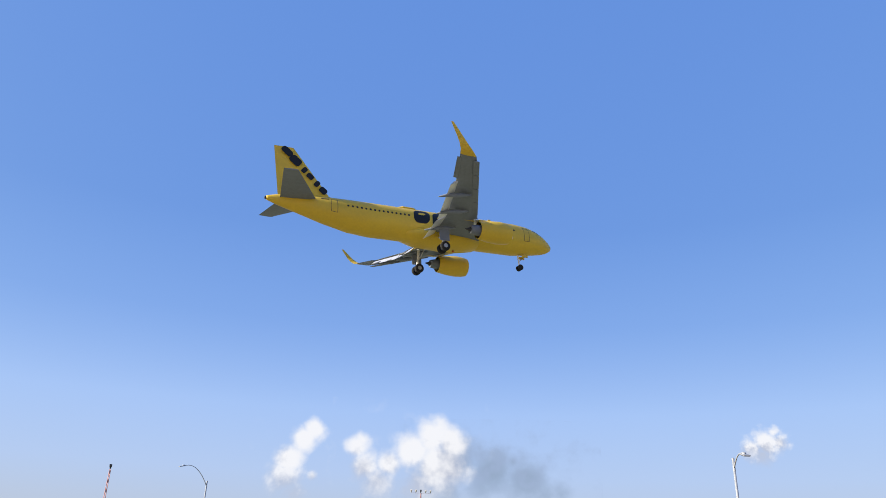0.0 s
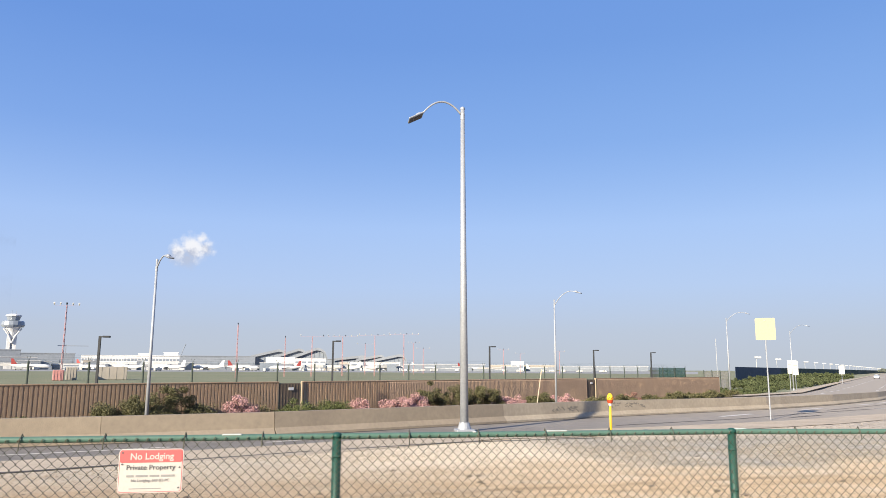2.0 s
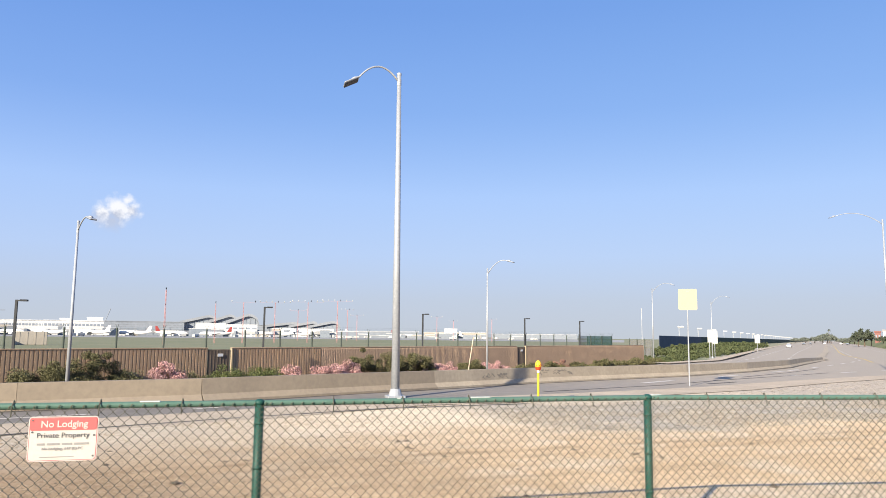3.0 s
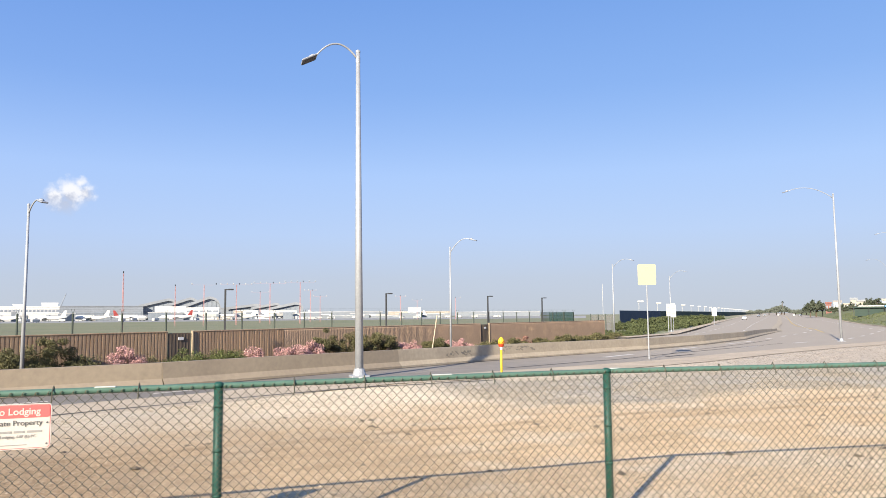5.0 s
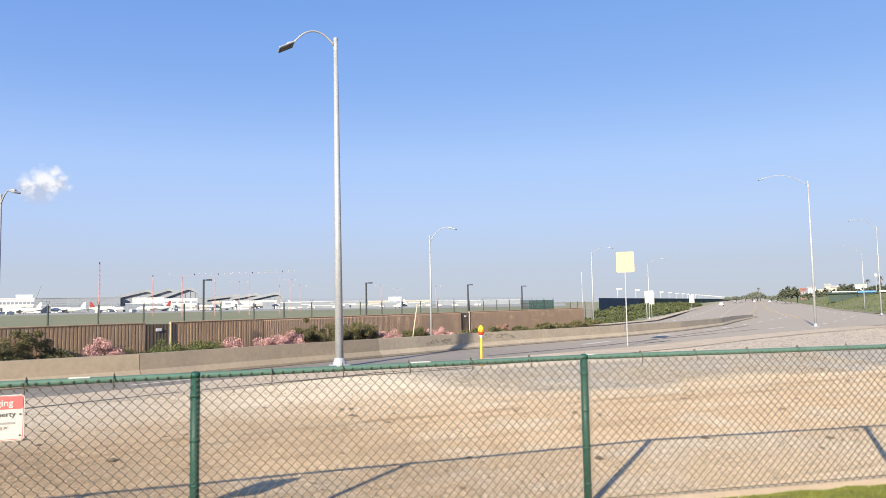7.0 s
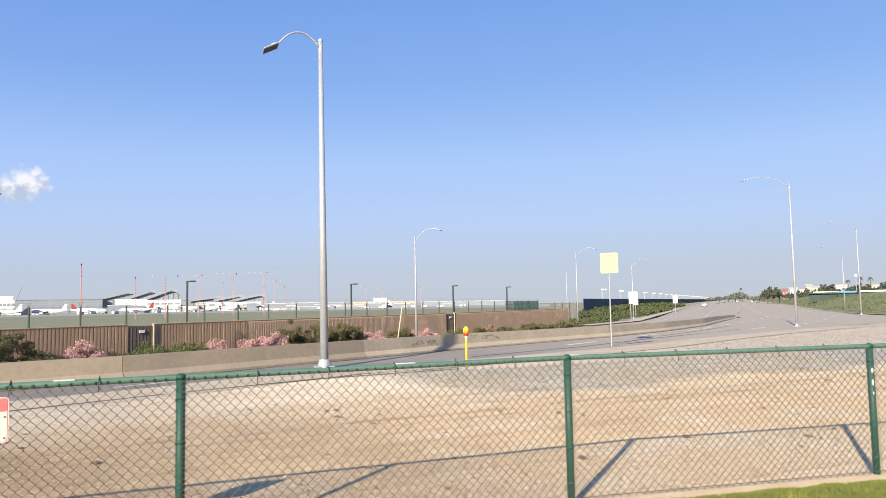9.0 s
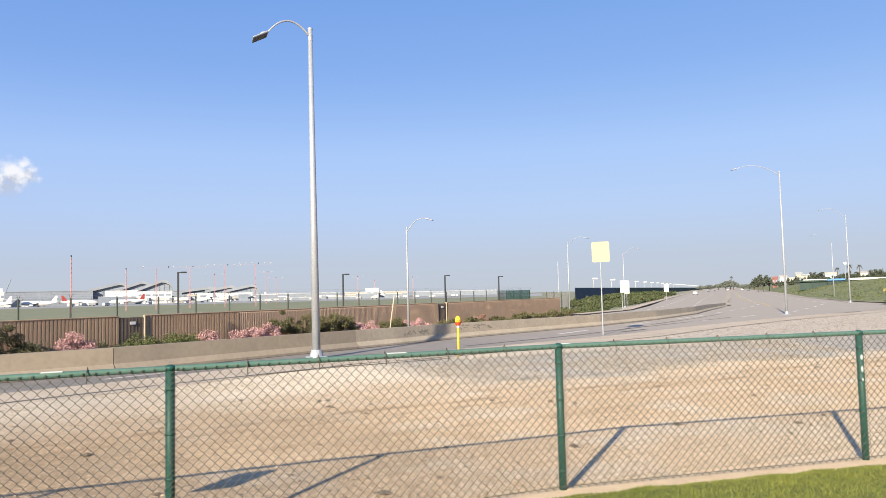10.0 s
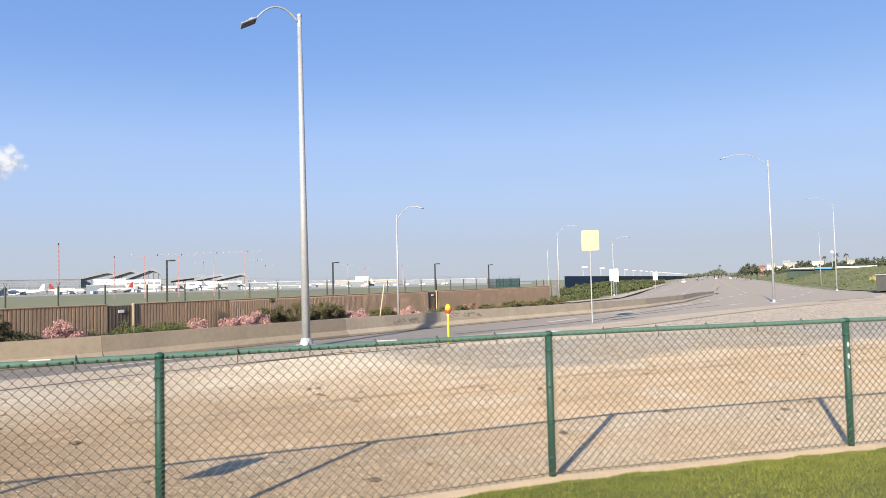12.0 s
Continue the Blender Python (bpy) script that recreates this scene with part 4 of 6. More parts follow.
DEEP, LOWG, PNK = "dark green straggling shrub against the tan wall", "low spreading green ground cover before the wall", "rounded shrub covered in pink blossom"
shrub(-9.0, 1.1, 3.4, 1.6, M_LEAF, DEEP, seed=11, count=12000, leaf=0.05)
shrub(-7.9, 1.2, 3.0, 1.55, M_LEAF, DEEP, seed=10, count=9000, leaf=0.05)
shrub(-6.6, 1.0, 3.4, 1.85, M_LEAF, DEEP, seed=12, count=12000, leaf=0.05)
shrub(-4.9, 1.2, 1.8, 1.0, M_LEAF, "small dark shrub beside pink blossom", seed=13, count=1500, leaf=0.05)
shrub(-3.45, 1.6, 2.0, 1.25, M_LEAF, PNK, "blossom_shrub", 14, 700, 0.05, M_PINK)
shrub(-1.75, 1.3, 1.1, 1.15, M_LEAF, "small round dark green shrub near the gate", seed=15, count=1500, leaf=0.05)
shrub(0.0, 1.7, 2.6, 1.15, M_LEAF2, LOWG, "ground_cover", 16, 4600, 0.05)
shrub(2.4, 1.7, 2.8, 1.2, M_LEAF2, LOWG, "ground_cover", 17, 4600, 0.05)
shrub(4.75, 1.7, 1.15, 0.98, M_LEAF, PNK, "blossom_shrub", 18, 420, 0.05, M_PINK)
shrub(7.2, 1.9, 2.3, 1.05, M_LEAF, PNK, "blossom_shrub", 19, 600, 0.05, M_PINK)
shrub(8.9, 1.8, 2.0, 1.2, M_LEAF, PNK, "blossom_shrub", 20, 600, 0.05, M_PINK)
shrub(10.6, 1.2, 2.4, 2.05, M_LEAF, DEEP, seed=21, count=9600, leaf=0.05)
shrub(13.5, 1.2, 2.1, 1.95, M_LEAF, DEEP, seed=22, count=8400, leaf=0.05)
shrub(16.2, 1.2, 3.4, 1.9, M_LEAF, DEEP, seed=23, count=12800, leaf=0.05)
shrub(19.0, 1.5, 2.6, 1.0, M_LEAF, PNK, "blossom_shrub", 24, 600, 0.05, M_PINK)
shrub(22.4, 1.4, 3.1, 1.12, M_LEAF, "dense rounded dark shrub below the wall", seed=25, count=13000, leaf=0.05)
shrub(25.7, 1.4, 2.8, 0.85, M_LEAF, PNK, "blossom_shrub", 26, 500, 0.05, M_PINK)
shrub(36.1, 1.4, 1.4, 0.8, M_LEAF, "faded blossom shrub with brownish heads", "blossom_shrub", 27, 400, 0.05, M_DRYPINK)
for i, (s, w) in enumerate(((29.5, 4.6), (33.6, 3.0), (39.2, 4.4), (43.6, 4.2), (47.5, 4.4), (52, 4.6), (57, 4.6))):
    shrub(s, 2.2, w, 0.66 + 0.14 * (i % 2), M_LEAF, LOWG, "ground_cover", 30 + i, 3000, 0.075)
shrub(-13.4, 1.2, 1.6, 0.8, M_LEAF2, LOWG, "ground_cover", 41, 600)
shrub(-11.4, 1.2, 1.6, 0.7, M_LEAF2, LOWG, "ground_cover", 42, 600)
shrub(-15.6, 1.4, 2.6, 1.0, M_LEAF, "faded blossom shrub with brownish heads", "blossom_shrub", 43, 500, 0.06, M_DRYPINK)
for i in range(6):
    s0 = -18.6 - 2.5 * i
    ob = thing("ivy", "bright green ivy climbing over the wall", "climbing plant", on_wall(s0, 0, -1.2), WROT)
    rg = np.random.default_rng(50 + i)
    verts, faces = [], []
    for k in range(11000):
        u, v = rg.uniform(-0.1, 2.7), rg.random() ** 0.85
        top = 1.98 + 0.35 * noise.noise((s0 + u, 0, 7)) + 0.25 * noise.noise(((s0 + u) * 4, 0, 3))
        if noise.noise(((s0 + u) * 2.5, v * 2.0, 9)) < -0.42:
            continue
        deep = 0.12 + 0.22 * abs(noise.noise(((s0 + u) * 2.2, v * 5, 2)))
        p = np.array((u, -deep * rg.uniform(0.3, 1.2), v * top))
        a, b = rg.normal(size=3), rg.normal(size=3)
        a, b = a / np.linalg.norm(a) * 0.052, b / np.linalg.norm(b) * 0.032
        j = len(verts)
        verts += [tuple(p - a), tuple(p + b), tuple(p + a), tuple(p - b)]
        faces.append((j, j + 1, j + 2, j + 3))
    part("leaves", raw("leaves", verts, faces), M_IVY, ob)
    bm = bmesh.new()
    for k in range(5):
        tube(bm, [(0.2 + k * 0.5, -0.03, 0), (0.3 + k * 0.5, -0.05, 1.0), (0.15 + k * 0.5, -0.05, 1.9)], [0.02, 0.015, 0.006], 5)
    part("vines", bm, M_STEM, ob)
# planted strip farther along the walk
for i in range(26):
    q = 12 + i * 9.0
    c = Vector((47, 72)) + RD * q + Vector((-RD.y, RD.x)) * (6.5 + 2.5 * (i % 3))
    ob = thing("shrub", "dark green shrubs massed beside the walk", "shrub", (c.x, c.y, -1.2), 45)
    me, clumps = foliage("foliage", 9, 7, min(2.2, 0.4 + 0.2 * i) + 0.3 * (i % 4) / 3, 5200 if i < 9 else 1600, 0.19 if i < 9 else 0.34, 100 + i)
    part("foliage", me, M_FARLEAF, ob)

for i in range(16):
    c = Vector((47, 72)) + RD * (8 + i * 8.5) + Vector((-RD.y, RD.x)) * (2.6 + 0.8 * (i % 2))
    ob = thing("shrub", "low dark green shrubs edging the walk", "shrub", (c.x, c.y, -1.2), 45)
    me, clumps = foliage("foliage", 8.6, 4.5, min(1.2, 0.35 + 0.12 * i) + 0.25 * (i % 3) / 2, 3400 if i < 8 else 1300, 0.17 if i < 8 else 0.3, 140 + i)
    part("foliage", me, M_FARLEAF, ob)

# ---- windscreen fence and lamps along the runway ----
left = Vector((-RD.y, RD.x))
screen = thing("windscreen_fence", "long dark blue and green windscreen fence beside the airfield", "fence", kind="structure")
for i in range(44):
    q0, q1 = 205 + (20 * i if i < 20 else 400 + 80 * (i - 20)), 205 + (20 * (i + 1) if i < 20 else 400 + 80 * (i - 19))
    a, b = RD * q0 + left * 39, RD * q1 + left * 39
    c = (a + b) / 2
    ob = part("screen_panel", B((0, 0, 0.7), (q1 - q0 - 0.06, 0.08, 3.8)), M_SCREEN if i < 4 else M_SCREENGREEN, screen)
    ob.matrix_basis = pose(c.x, c.y, 0, 0, 0, math.degrees(math.atan2(RD.y, RD.x)))
rl = None
for i in range(30):
    p = RD * (241 + 41 * i) + left * 39.6
    if rl is None:
        rl = thing("approach_light", "white lamp box on a slim white post", "approach light", (p.x, p.y, -1.2), group="lamps along the windscreen fence")
        part("post", T([(0, 0, 0), (0, 0, 6.6)], 0.07, 8), M_DULLWHITE, rl)
        ob = part("lamp_box", B((0.55, 0, 6.8), (1.9, 0.9, 0.5), 0.08), M_DULLWHITE, rl)
        rl.matrix_basis = rl.matrix_basis @ pose(0, 0, 0, 0, 0, -35)
    else:
        copy_thing(rl, pose(p.x, p.y, -1.2, 0, 0, -35))
x, y = polar(31.29, 120)
solo("radio_mast", T([(x, y, -1.2), (x, y, height(2.3, 120))], 0.03, 6), M_DULLWHITE, "thin white radio mast by the fence corner", "mast")
x, y = polar(31.2, 108)
cab = thing("equipment_cabinet", "grey wire equipment enclosure at the end of the wall", "enclosure", (x, y, -1.2), -30)
for k in range(4):
    part("post", T([(-1.6 + k * 1.05, 0, 0), (-1.6 + k * 1.05, 0, 2.9)], 0.05, 6), M_DARKPOST, cab)
part("panel", B((0, 0.1, 1.4), (3.2, 0.05, 2.6)), M_NETGREY, cab)
part("cabinet_body", B((0.6, 1.0, 0.8), (1.2, 0.9, 1.6), 0.03), M_GALV, cab)

# ---- approach masts of the airfield ----
def approach_mast(az, d, el, bar=2.2, lights=5, r=0.22, tint=None):
    x, y = polar(az, d)
    H = height(el, d) + 1.2
    r *= 0.62
    m = thing("approach_mast", "tall slender red mast with a bar of small lamps", "light mast", (x, y, -1.2), -az, "approach masts")
    bm = bmesh.new()
    for k in range(3):
        a = k * 2.094
        tube(bm, [(r * 1.6 * math.cos(a), r * 1.6 * math.sin(a), 0), (r * 0.75 * math.cos(a), r * 0.75 * math.sin(a), H)], r * 0.42, 5)
    for z in np.arange(0.8, H, 1.2):
        w = r * (1.6 - 0.85 * z / H)
        for k in range(3):
            a, b = k * 2.094, (k + 1) * 2.094
            tube(bm, [(w * math.cos(a), w * math.sin(a), z), (w * math.cos(b), w * math.sin(b), min(H, z + 1.0))], r * 0.22, 4)
    part("lattice", bm, M_MAST, m)
    if lights > 1:
        part("crossbar", B((0, 0, H), (bar * 2, 0.03, 0.025)), M_MAST, m)
    for k in range(lights):
        u = -bar + 2 * bar * k / max(1, lights - 1) if lights > 1 else 0
        part("lamp", T([(u, 0, H + 0.05), (u, -0.1, H + 0.3), (u, -0.3, H + 0.55)], [0.06, 0.14, 0.18], 8), M_DULLWHITE if k != lights // 2 else M_DARK, m)
    return m


for az, d, el, bar, nl, r in ((-55.7, 110, 5.6, 2.0, 1, .2), (-33.5, 150, 5.15, 1.9, 5, .2), (-16.5, 177, 4.25, 2.4, 5, .22), (-4.8, 215, 3.2, 2, 1, .24), (-1.26, 260, 2.3, 2, 1, .2),
                              (0.76, 265, 2.42, 4, 2, .2), (3.09, 280, 2.44, 5.5, 6, .2), (5.57, 290, 2.54, 6, 6, .2), (7.83, 300, 2.64, 6, 6, .22),
                              (4.84, 380, 1.87, 4, 3, .22), (8.61, 390, 1.99, 3, 4, .22), (9.36, 400, 1.54, 3.5, 3, .2), (15.6, 420, 1.5, 3, 3, .2), (19.9, 430, 1.35, 3, 3, .2), (16.9, 500, 1.2, 3, 3, .2)):
    approach_mast(az, d, el, bar, nl, r)

M_ROOF = mat("grey_metal_roof", (0.235, 0.25, 0.275), (0.195, 0.21, 0.235), 0.05, 0.6)
M_RENDER = mat("white_terminal_cladding", (0.62, 0.61, 0.60), (0.50, 0.50, 0.50), 0.05, 0.7)
M_GREYWALL = mat("grey_terminal_wall", (0.23, 0.25, 0.285), (0.19, 0.21, 0.24), 0.04, 0.7)
# Glazing is lightened and blued to imitate haze over the airfield.
M_GLASSY = mat("hazed_terminal_glazing", (0.19, 0.215, 0.255), (0.23, 0.255, 0.29), 0.05, 0.2)
M_TANWALL = mat("tan_concrete", (0.36, 0.325, 0.285), (0.3, 0.27, 0.235), 0.05, 0.8)
M_APRON = mat("pale_apron_concrete", (0.36, 0.35, 0.33), (0.29, 0.285, 0.27), 0.02, 0.9)
M_BLUE = mat("blue_awning", (0.10, 0.25, 0.55), rough=0.7)
M_REDP = mat("red_paint", (0.34, 0.055, 0.05), (0.28, 0.055, 0.05), 0.2, 0.5)
M_ROOFRED = mat("brick_red_wall", (0.22, 0.10, 0.09), rough=0.8)


def building(az0, az1, d, el, depth, wall_mat, label, roof_mat=None, bands=1, name="terminal_building", bays=0):
    c = (az0 + az1) / 2
    x, y = polar(c, d + depth / 2)
    w = d * (math.tan(radians(az1 - c)) - math.tan(radians(az0 - c)))
    H = height(el, d) + 1.2
    z0 = -1.2
    ob = thing(name, label, "building", (x, y, z0), -c)
    part("wall", B((0, 0, H * 0.48), (w, depth, H * 0.96), 0.15), wall_mat, ob)
    part("roof", B((0, 0, H * 0.98), (w + 1, depth + 1, H * 0.05), 0.1), roof_mat or M_ROOF, ob)
    for k in range(bands):
        z = H * (k + 0.55) / (bands + 0.25)
        n = bays or max(2, int(w / 14))
        for i in range(n):
            part("window", B((-w / 2 + w * (i + 0.5) / n, -depth / 2 - 0.1, z), (w / n * 0.72, 0.3, H * 0.3 / bands)), M_GLASSY, ob)
    return ob


building(-62, -41, 1150, 0.35, 40, M_GREYWALL, "long low grey airport building", bands=1, bays=14)
building(-41, -27.2, 1150, 0.42, 40, M_GREYWALL, "long low grey concourse with dark windows", bands=1, bays=12)
building(-27.1, -24.4, 1000, 0.62, 40, M_RENDER, "white stepped terminal concourse", M_RENDER, 1)
building(-24.5, -22.75, 1050, 1.18, 40, M_RENDER, "white upper terminal block", M_RENDER, 1)
building(-22.7, -21.6, 1100, 1.45, 40, M_GLASSY, "dark glazed office block", M_ROOF, 3, bays=4)
building(-21.6, -19.0, 1080, 1.16, 60, M_GREYWALL, "grey concrete terminal wing", M_ROOF, 1)
building(-22.2, -18.0, 1000, 0.66, 30, M_GREYWALL, "pale concourse front with window band", M_RENDER, 1)
building(-19.0, -15.7, 1080, 0.95, 60, M_GREYWALL, "long grey terminal wing", M_ROOF, 1)
building(-15.3, -12.5, 1020, 0.84, 40, M_RENDER, "white curved-roof terminal pier", M_RENDER, 2, bays=14)
building(-12.6, -8.8, 1000, 0.86, 40, M_RENDER, "white terminal pier with stepped roof", M_RENDER, 2, bays=16)
building(-11.6, -10.9, 1020, 1.0, 30, M_RENDER, "white rooftop block above the terminal pier", M_RENDER, 1, bays=3)
building(-9.9, -8.9, 1020, 1.1, 30, M_RENDER, "taller white rooftop block above the pier", M_RENDER, 1, bays=4)
building(-9.3, -3.4, 1080, 0.88, 60, M_GREYWALL, "grey glazed terminal hall", M_ROOF, 1)
building(-3.6, 8.0, 1150, 0.72, 40, M_GREYWALL, "grey terminal hall below the wave roofs", M_ROOF, 1)
building(-2.6, -0.5, 980, 0.82, 30, M_RENDER, "white gate building with square windows", M_RENDER, 1, bays=4)
building(-0.5, 1.85, 970, 0.74, 30, M_RENDER, "white two-storey gate building", M_RENDER, 2, bays=5)
building(3.2, 7.6, 1000, 0.5, 30, M_RENDER, "long white gate building under the wave roofs", M_RENDER, 1)
building(8.0, 14.2, 1250, 0.36, 30, M_GREYWALL, "low white hangar row", M_RENDER, 1, bays=17)
building(14.6, 19.6, 1300, 0.34, 30, M_TANWALL, "low pale cargo sheds", M_RENDER, 1)
building(19.9, 26.5, 1500, 0.26, 30, M_GREYWALL, "far low white cargo buildings beyond field", M_RENDER, 1, bays=21)
building(16.2, 17.2, 1250, 0.62, 30, M_RENDER, "white pitched hangar beyond the field", M_RENDER, 1, bays=2)


def wave_roof(a0, a1, pk, d, e0, ep, e1, label):
    """A roof that climbs slowly, then rolls over at its far end, on a glazed body."""
    c = (a0 + a1) / 2
    x, y = polar(c, d)
    ob = thing("wave_roof_hall", label, "building", (x, y, -1.2), -c)
    prof = []
    for i in range(17):
        u = i / 16
        a = a0 + (a1 - a0) * u
        up = (pk - a0) / (a1 - a0)
        if u < up:
            v = u / up
            e = e0 + (ep - e0) * (v ** 0.95)
        else:
            v = (u - up) / (1 - up)
            e = e1 + (ep - e1) * math.sqrt(max(0, 1 - v * v))
        prof.append((d * math.tan(radians(a - c)), height(e, d) + 1.2))
    bm, low = bmesh.new(), bmesh.new()
    for bmx, t0, yb, dep in ((bm, 0.0, -32, 64), (low, 3.8, -28, 56)):
        fr = []
        for yy in (yb, yb + dep):
            top = [bmx.verts.new((px, yy, pz - t0)) for px, pz in prof]
            bot = [bmx.verts.new((px, yy, pz - 3.6 if t0 == 0 else 0)) for px, pz in prof]
            fr.append((top, bot))
        for i in range(16):
            bmx.faces.new((fr[0][0][i], fr[0][0][i + 1], fr[1][0][i + 1], fr[1][0][i]))
            for s in (0, 1):
                bmx.faces.new((fr[s][0][i], fr[s][0][i + 1], fr[s][1][i + 1], fr[s][1][i]))
        bmesh.ops.recalc_face_normals(bmx, faces=bmx.faces)
    part("roof", bm, M_ROOF, ob, "grey curved roof")
    part("glazed_wall", low, M_GLASSY, ob, "dark glazed wall")
    for i in range(2, 16, 2):
        px, pz = prof[i]
        part("mullion", B((px, -28.3, (pz - 3.8) / 2), (0.9, 0.5, pz - 3.8)), M_GREYWALL, ob)


wave_roof(-3.7, -1.15, -1.75, 1120, 0.9, 1.38, 0.95, "terminal hall with a wave-shaped roof")
wave_roof(-2.0, 0.35, -0.25, 1080, 0.85, 1.45, 0.95, "terminal hall with a tall wave-shaped roof")
wave_roof(-0.7, 1.95, 1.1, 1040, 0.82, 1.52, 0.75, "largest terminal hall with a rounded wave roof")
wave_roof(2.4, 5.0, 4.6, 1150, 0.72, 0.98, 0.7, "smaller terminal hall with a wave roof")
wave_roof(4.2, 6.4, 6.0, 1120, 0.72, 1.04, 0.7, "smaller terminal hall with a sloping wave roof")
wave_roof(5.5, 8.05, 7.45, 1090, 0.66, 1.08, 0.66, "end terminal hall with a wave roof")

# control tower
D = 1280
x, y = polar(-19.6, D)
tower = thing("control_tower", "white airport control tower with a flared glazed cab", "tower", (x, y, -1.2), 19.6)
bm = bmesh.new()
box(bm, (-4, 0, 26), (5, 9, 52), 0.3), box(bm, (4, 0, 26), (5, 9, 52), 0.3)
part("shaft", bm, M_RENDER, tower)
part("core", B((0, 0.5, 24), (6, 7, 48)), M_GREYWALL, tower, "grey recessed core")
part("bracket", T([(0, 0, 44), (0, 0, 55), (0, 0, 62)], [4, 6.5, 11], 16), M_RENDER, tower)
part("balcony", T([(0, 0, 62), (0, 0, 65), (0, 0, 70), (0, 0, 71)], [14, 16, 15, 14], 16), M_GLASSY, tower, "grey flared service ring")
part("cab_glass", T([(0, 0, 72), (0, 0, 78)], [8, 10], 12), M_GLASSY, tower, "dark cab windows")
part("cab_roof", T([(0, 0, 78), (0, 0, 80), (0, 0, 82)], [11, 11, 5], 12), M_RENDER, tower)
for a in (-1, 1):
    part("brace", T([(a * 12, -6, 60), (a * 5, -6, 50), (0, -6, 38)], 1.2, 8), M_RENDER, tower)
    part("aerial", T([(a * 3, 0, 82), (a * 3, 0, 87)], 0.3, 6), M_GREYWALL, tower)

# arched pavilion
D = 1300
x, y = polar(-25.7, D)
arch = thing("arched_pavilion", "white pavilion of crossing parabolic arches", "landmark", (x, y, -1.2), 25.7)
for x0, x1, pz, yy in ((-30, 22, 38, -6), (-12, 28, 38, 6)):
    pts = [(x0 + (x1 - x0) * u, yy * (1 - 2 * u), pz * (1 - (2 * u - 1) ** 2) ** 0.8) for u in [i / 20 for i in range(21)]]
    part("arch", T(pts, [1.5 - 0.5 * math.sin(math.pi * i / 20) for i in range(21)], 8), M_RENDER, arch)
part("saucer", T([(4, 0, 17), (4, 0, 19), (4, 0, 23), (4, 0, 24)], [6, 10, 10, 8], 16), M_GREYWALL, arch, "grey round restaurant")
part("pier", T([(4, 0, 0), (4, 0, 17)], 4, 12), M_RENDER, arch)

# open canopy, boxes and vehicles on the left of the field
D = 500
x, y = polar(-35.3, D)
can = thing("open_canopy", "flat grey open canopy on slim columns", "canopy", (x, y, -1.2), 35.3)
part("roof", B((0, 0, 8.0), (55, 12, 0.5), 0.1), M_ROOF, can)
for k in range(7):
    part("column", T([(-25 + k * 8.3, 0, 0), (-25 + k * 8.3, 0, 7.9)], 0.22, 8), M_GREYWALL, can)


def crate(az0, az1, d, el, m, label, name):
    c = (az0 + az1) / 2
    x, y = polar(c, d)
    w, H = d * radians(az1 - az0), height(el, d) + 1.2
    ob = thing(name, label, "container", (x, y, -1.2), -c)
    part("body", B((0, 0, H / 2), (w, 3.0, H), 0.08), m, ob)
    for k in range(4):
        part("rib", B((-w / 2 + w * (k + 0.5) / 4, -1.52, H / 2), (0.2, 0.08, H * 0.92)), m, ob)
    return ob


crate(-34.2, -32.4, 450, 0.6, M_BACK, "large yellow cargo container on the apron", "cargo_container")
crate(-31.4, -29.9, 450, 0.42, M_WHITE, "long white cargo trailer on the apron", "cargo_trailer")
crate(-36.0, -26.8, 420, 0.1, M_SCREENGREEN, "long low dark green screened fence on the apron", "screened_fence")
crate(-16.2, -15.5, 185, 0.0, M_TANWALL, "small tan equipment hut on the grass", "equipment_hut")
crate(-14.2, -12.3, 190, 0.05, M_TANWALL, "tan equipment shed with dark doors", "equipment_hut")
crate(-17.0, -16.3, 180, -0.2, M_MAST, "red and white marked equipment box at a mast foot", "equipment_hut")
crate(-21.4, -20.4, 220, -0.1, M_TANWALL, "low pale utility box on the grass", "utility_box")

# tower crane
x, y = polar(-16.3, 1300)
cr = thing("tower_crane", "slim grey tower crane above the terminal", "crane", (x, y, -1.2), 16.3)
part("mast", B((0, 0, 19), (1.2, 1.2, 38)), M_GREYWALL, cr)
part("jib", B((10, 0, 36), (44, 0.9, 1.1)), M_GREYWALL, cr)
x, y = polar(-8.9, 1200)
solo("boom", T([(x - 3.8, y, -1.2), (x + 10, y, 38)], 0.6, 6), M_GREYWALL, "thin raised construction boom", "crane")


def taper_wing(bm, secs):
    """A lofted blade through sections (x leading, x trailing, y, z, thickness, upright)."""
    rings = []
    for lx, tx, y, z, th, up in secs:
        ring = []
        for u, v in ((0, 0), (0.06, 0.6), (0.3, 1.0), (0.65, 0.7), (1, 0.05), (0.65, -0.45), (0.3, -0.7), (0.06, -0.5)):
            x = lx + (tx - lx) * u
            ring.append(bm.verts.new((x, y + v * th / 2, z) if up else (x, y, z + v * th / 2)))
        rings.append(ring)
    for a, b in zip(rings, rings[1:]):
        for k in range(8):
            bm.faces.new((a[k], a[(k + 1) % 8], b[(k + 1) % 8], b[k]))
    bm.faces.new(rings[0]), bm.faces.new(rings[-1])
    bmesh.ops.recalc_face_normals(bm, faces=bm.faces)
    return bm


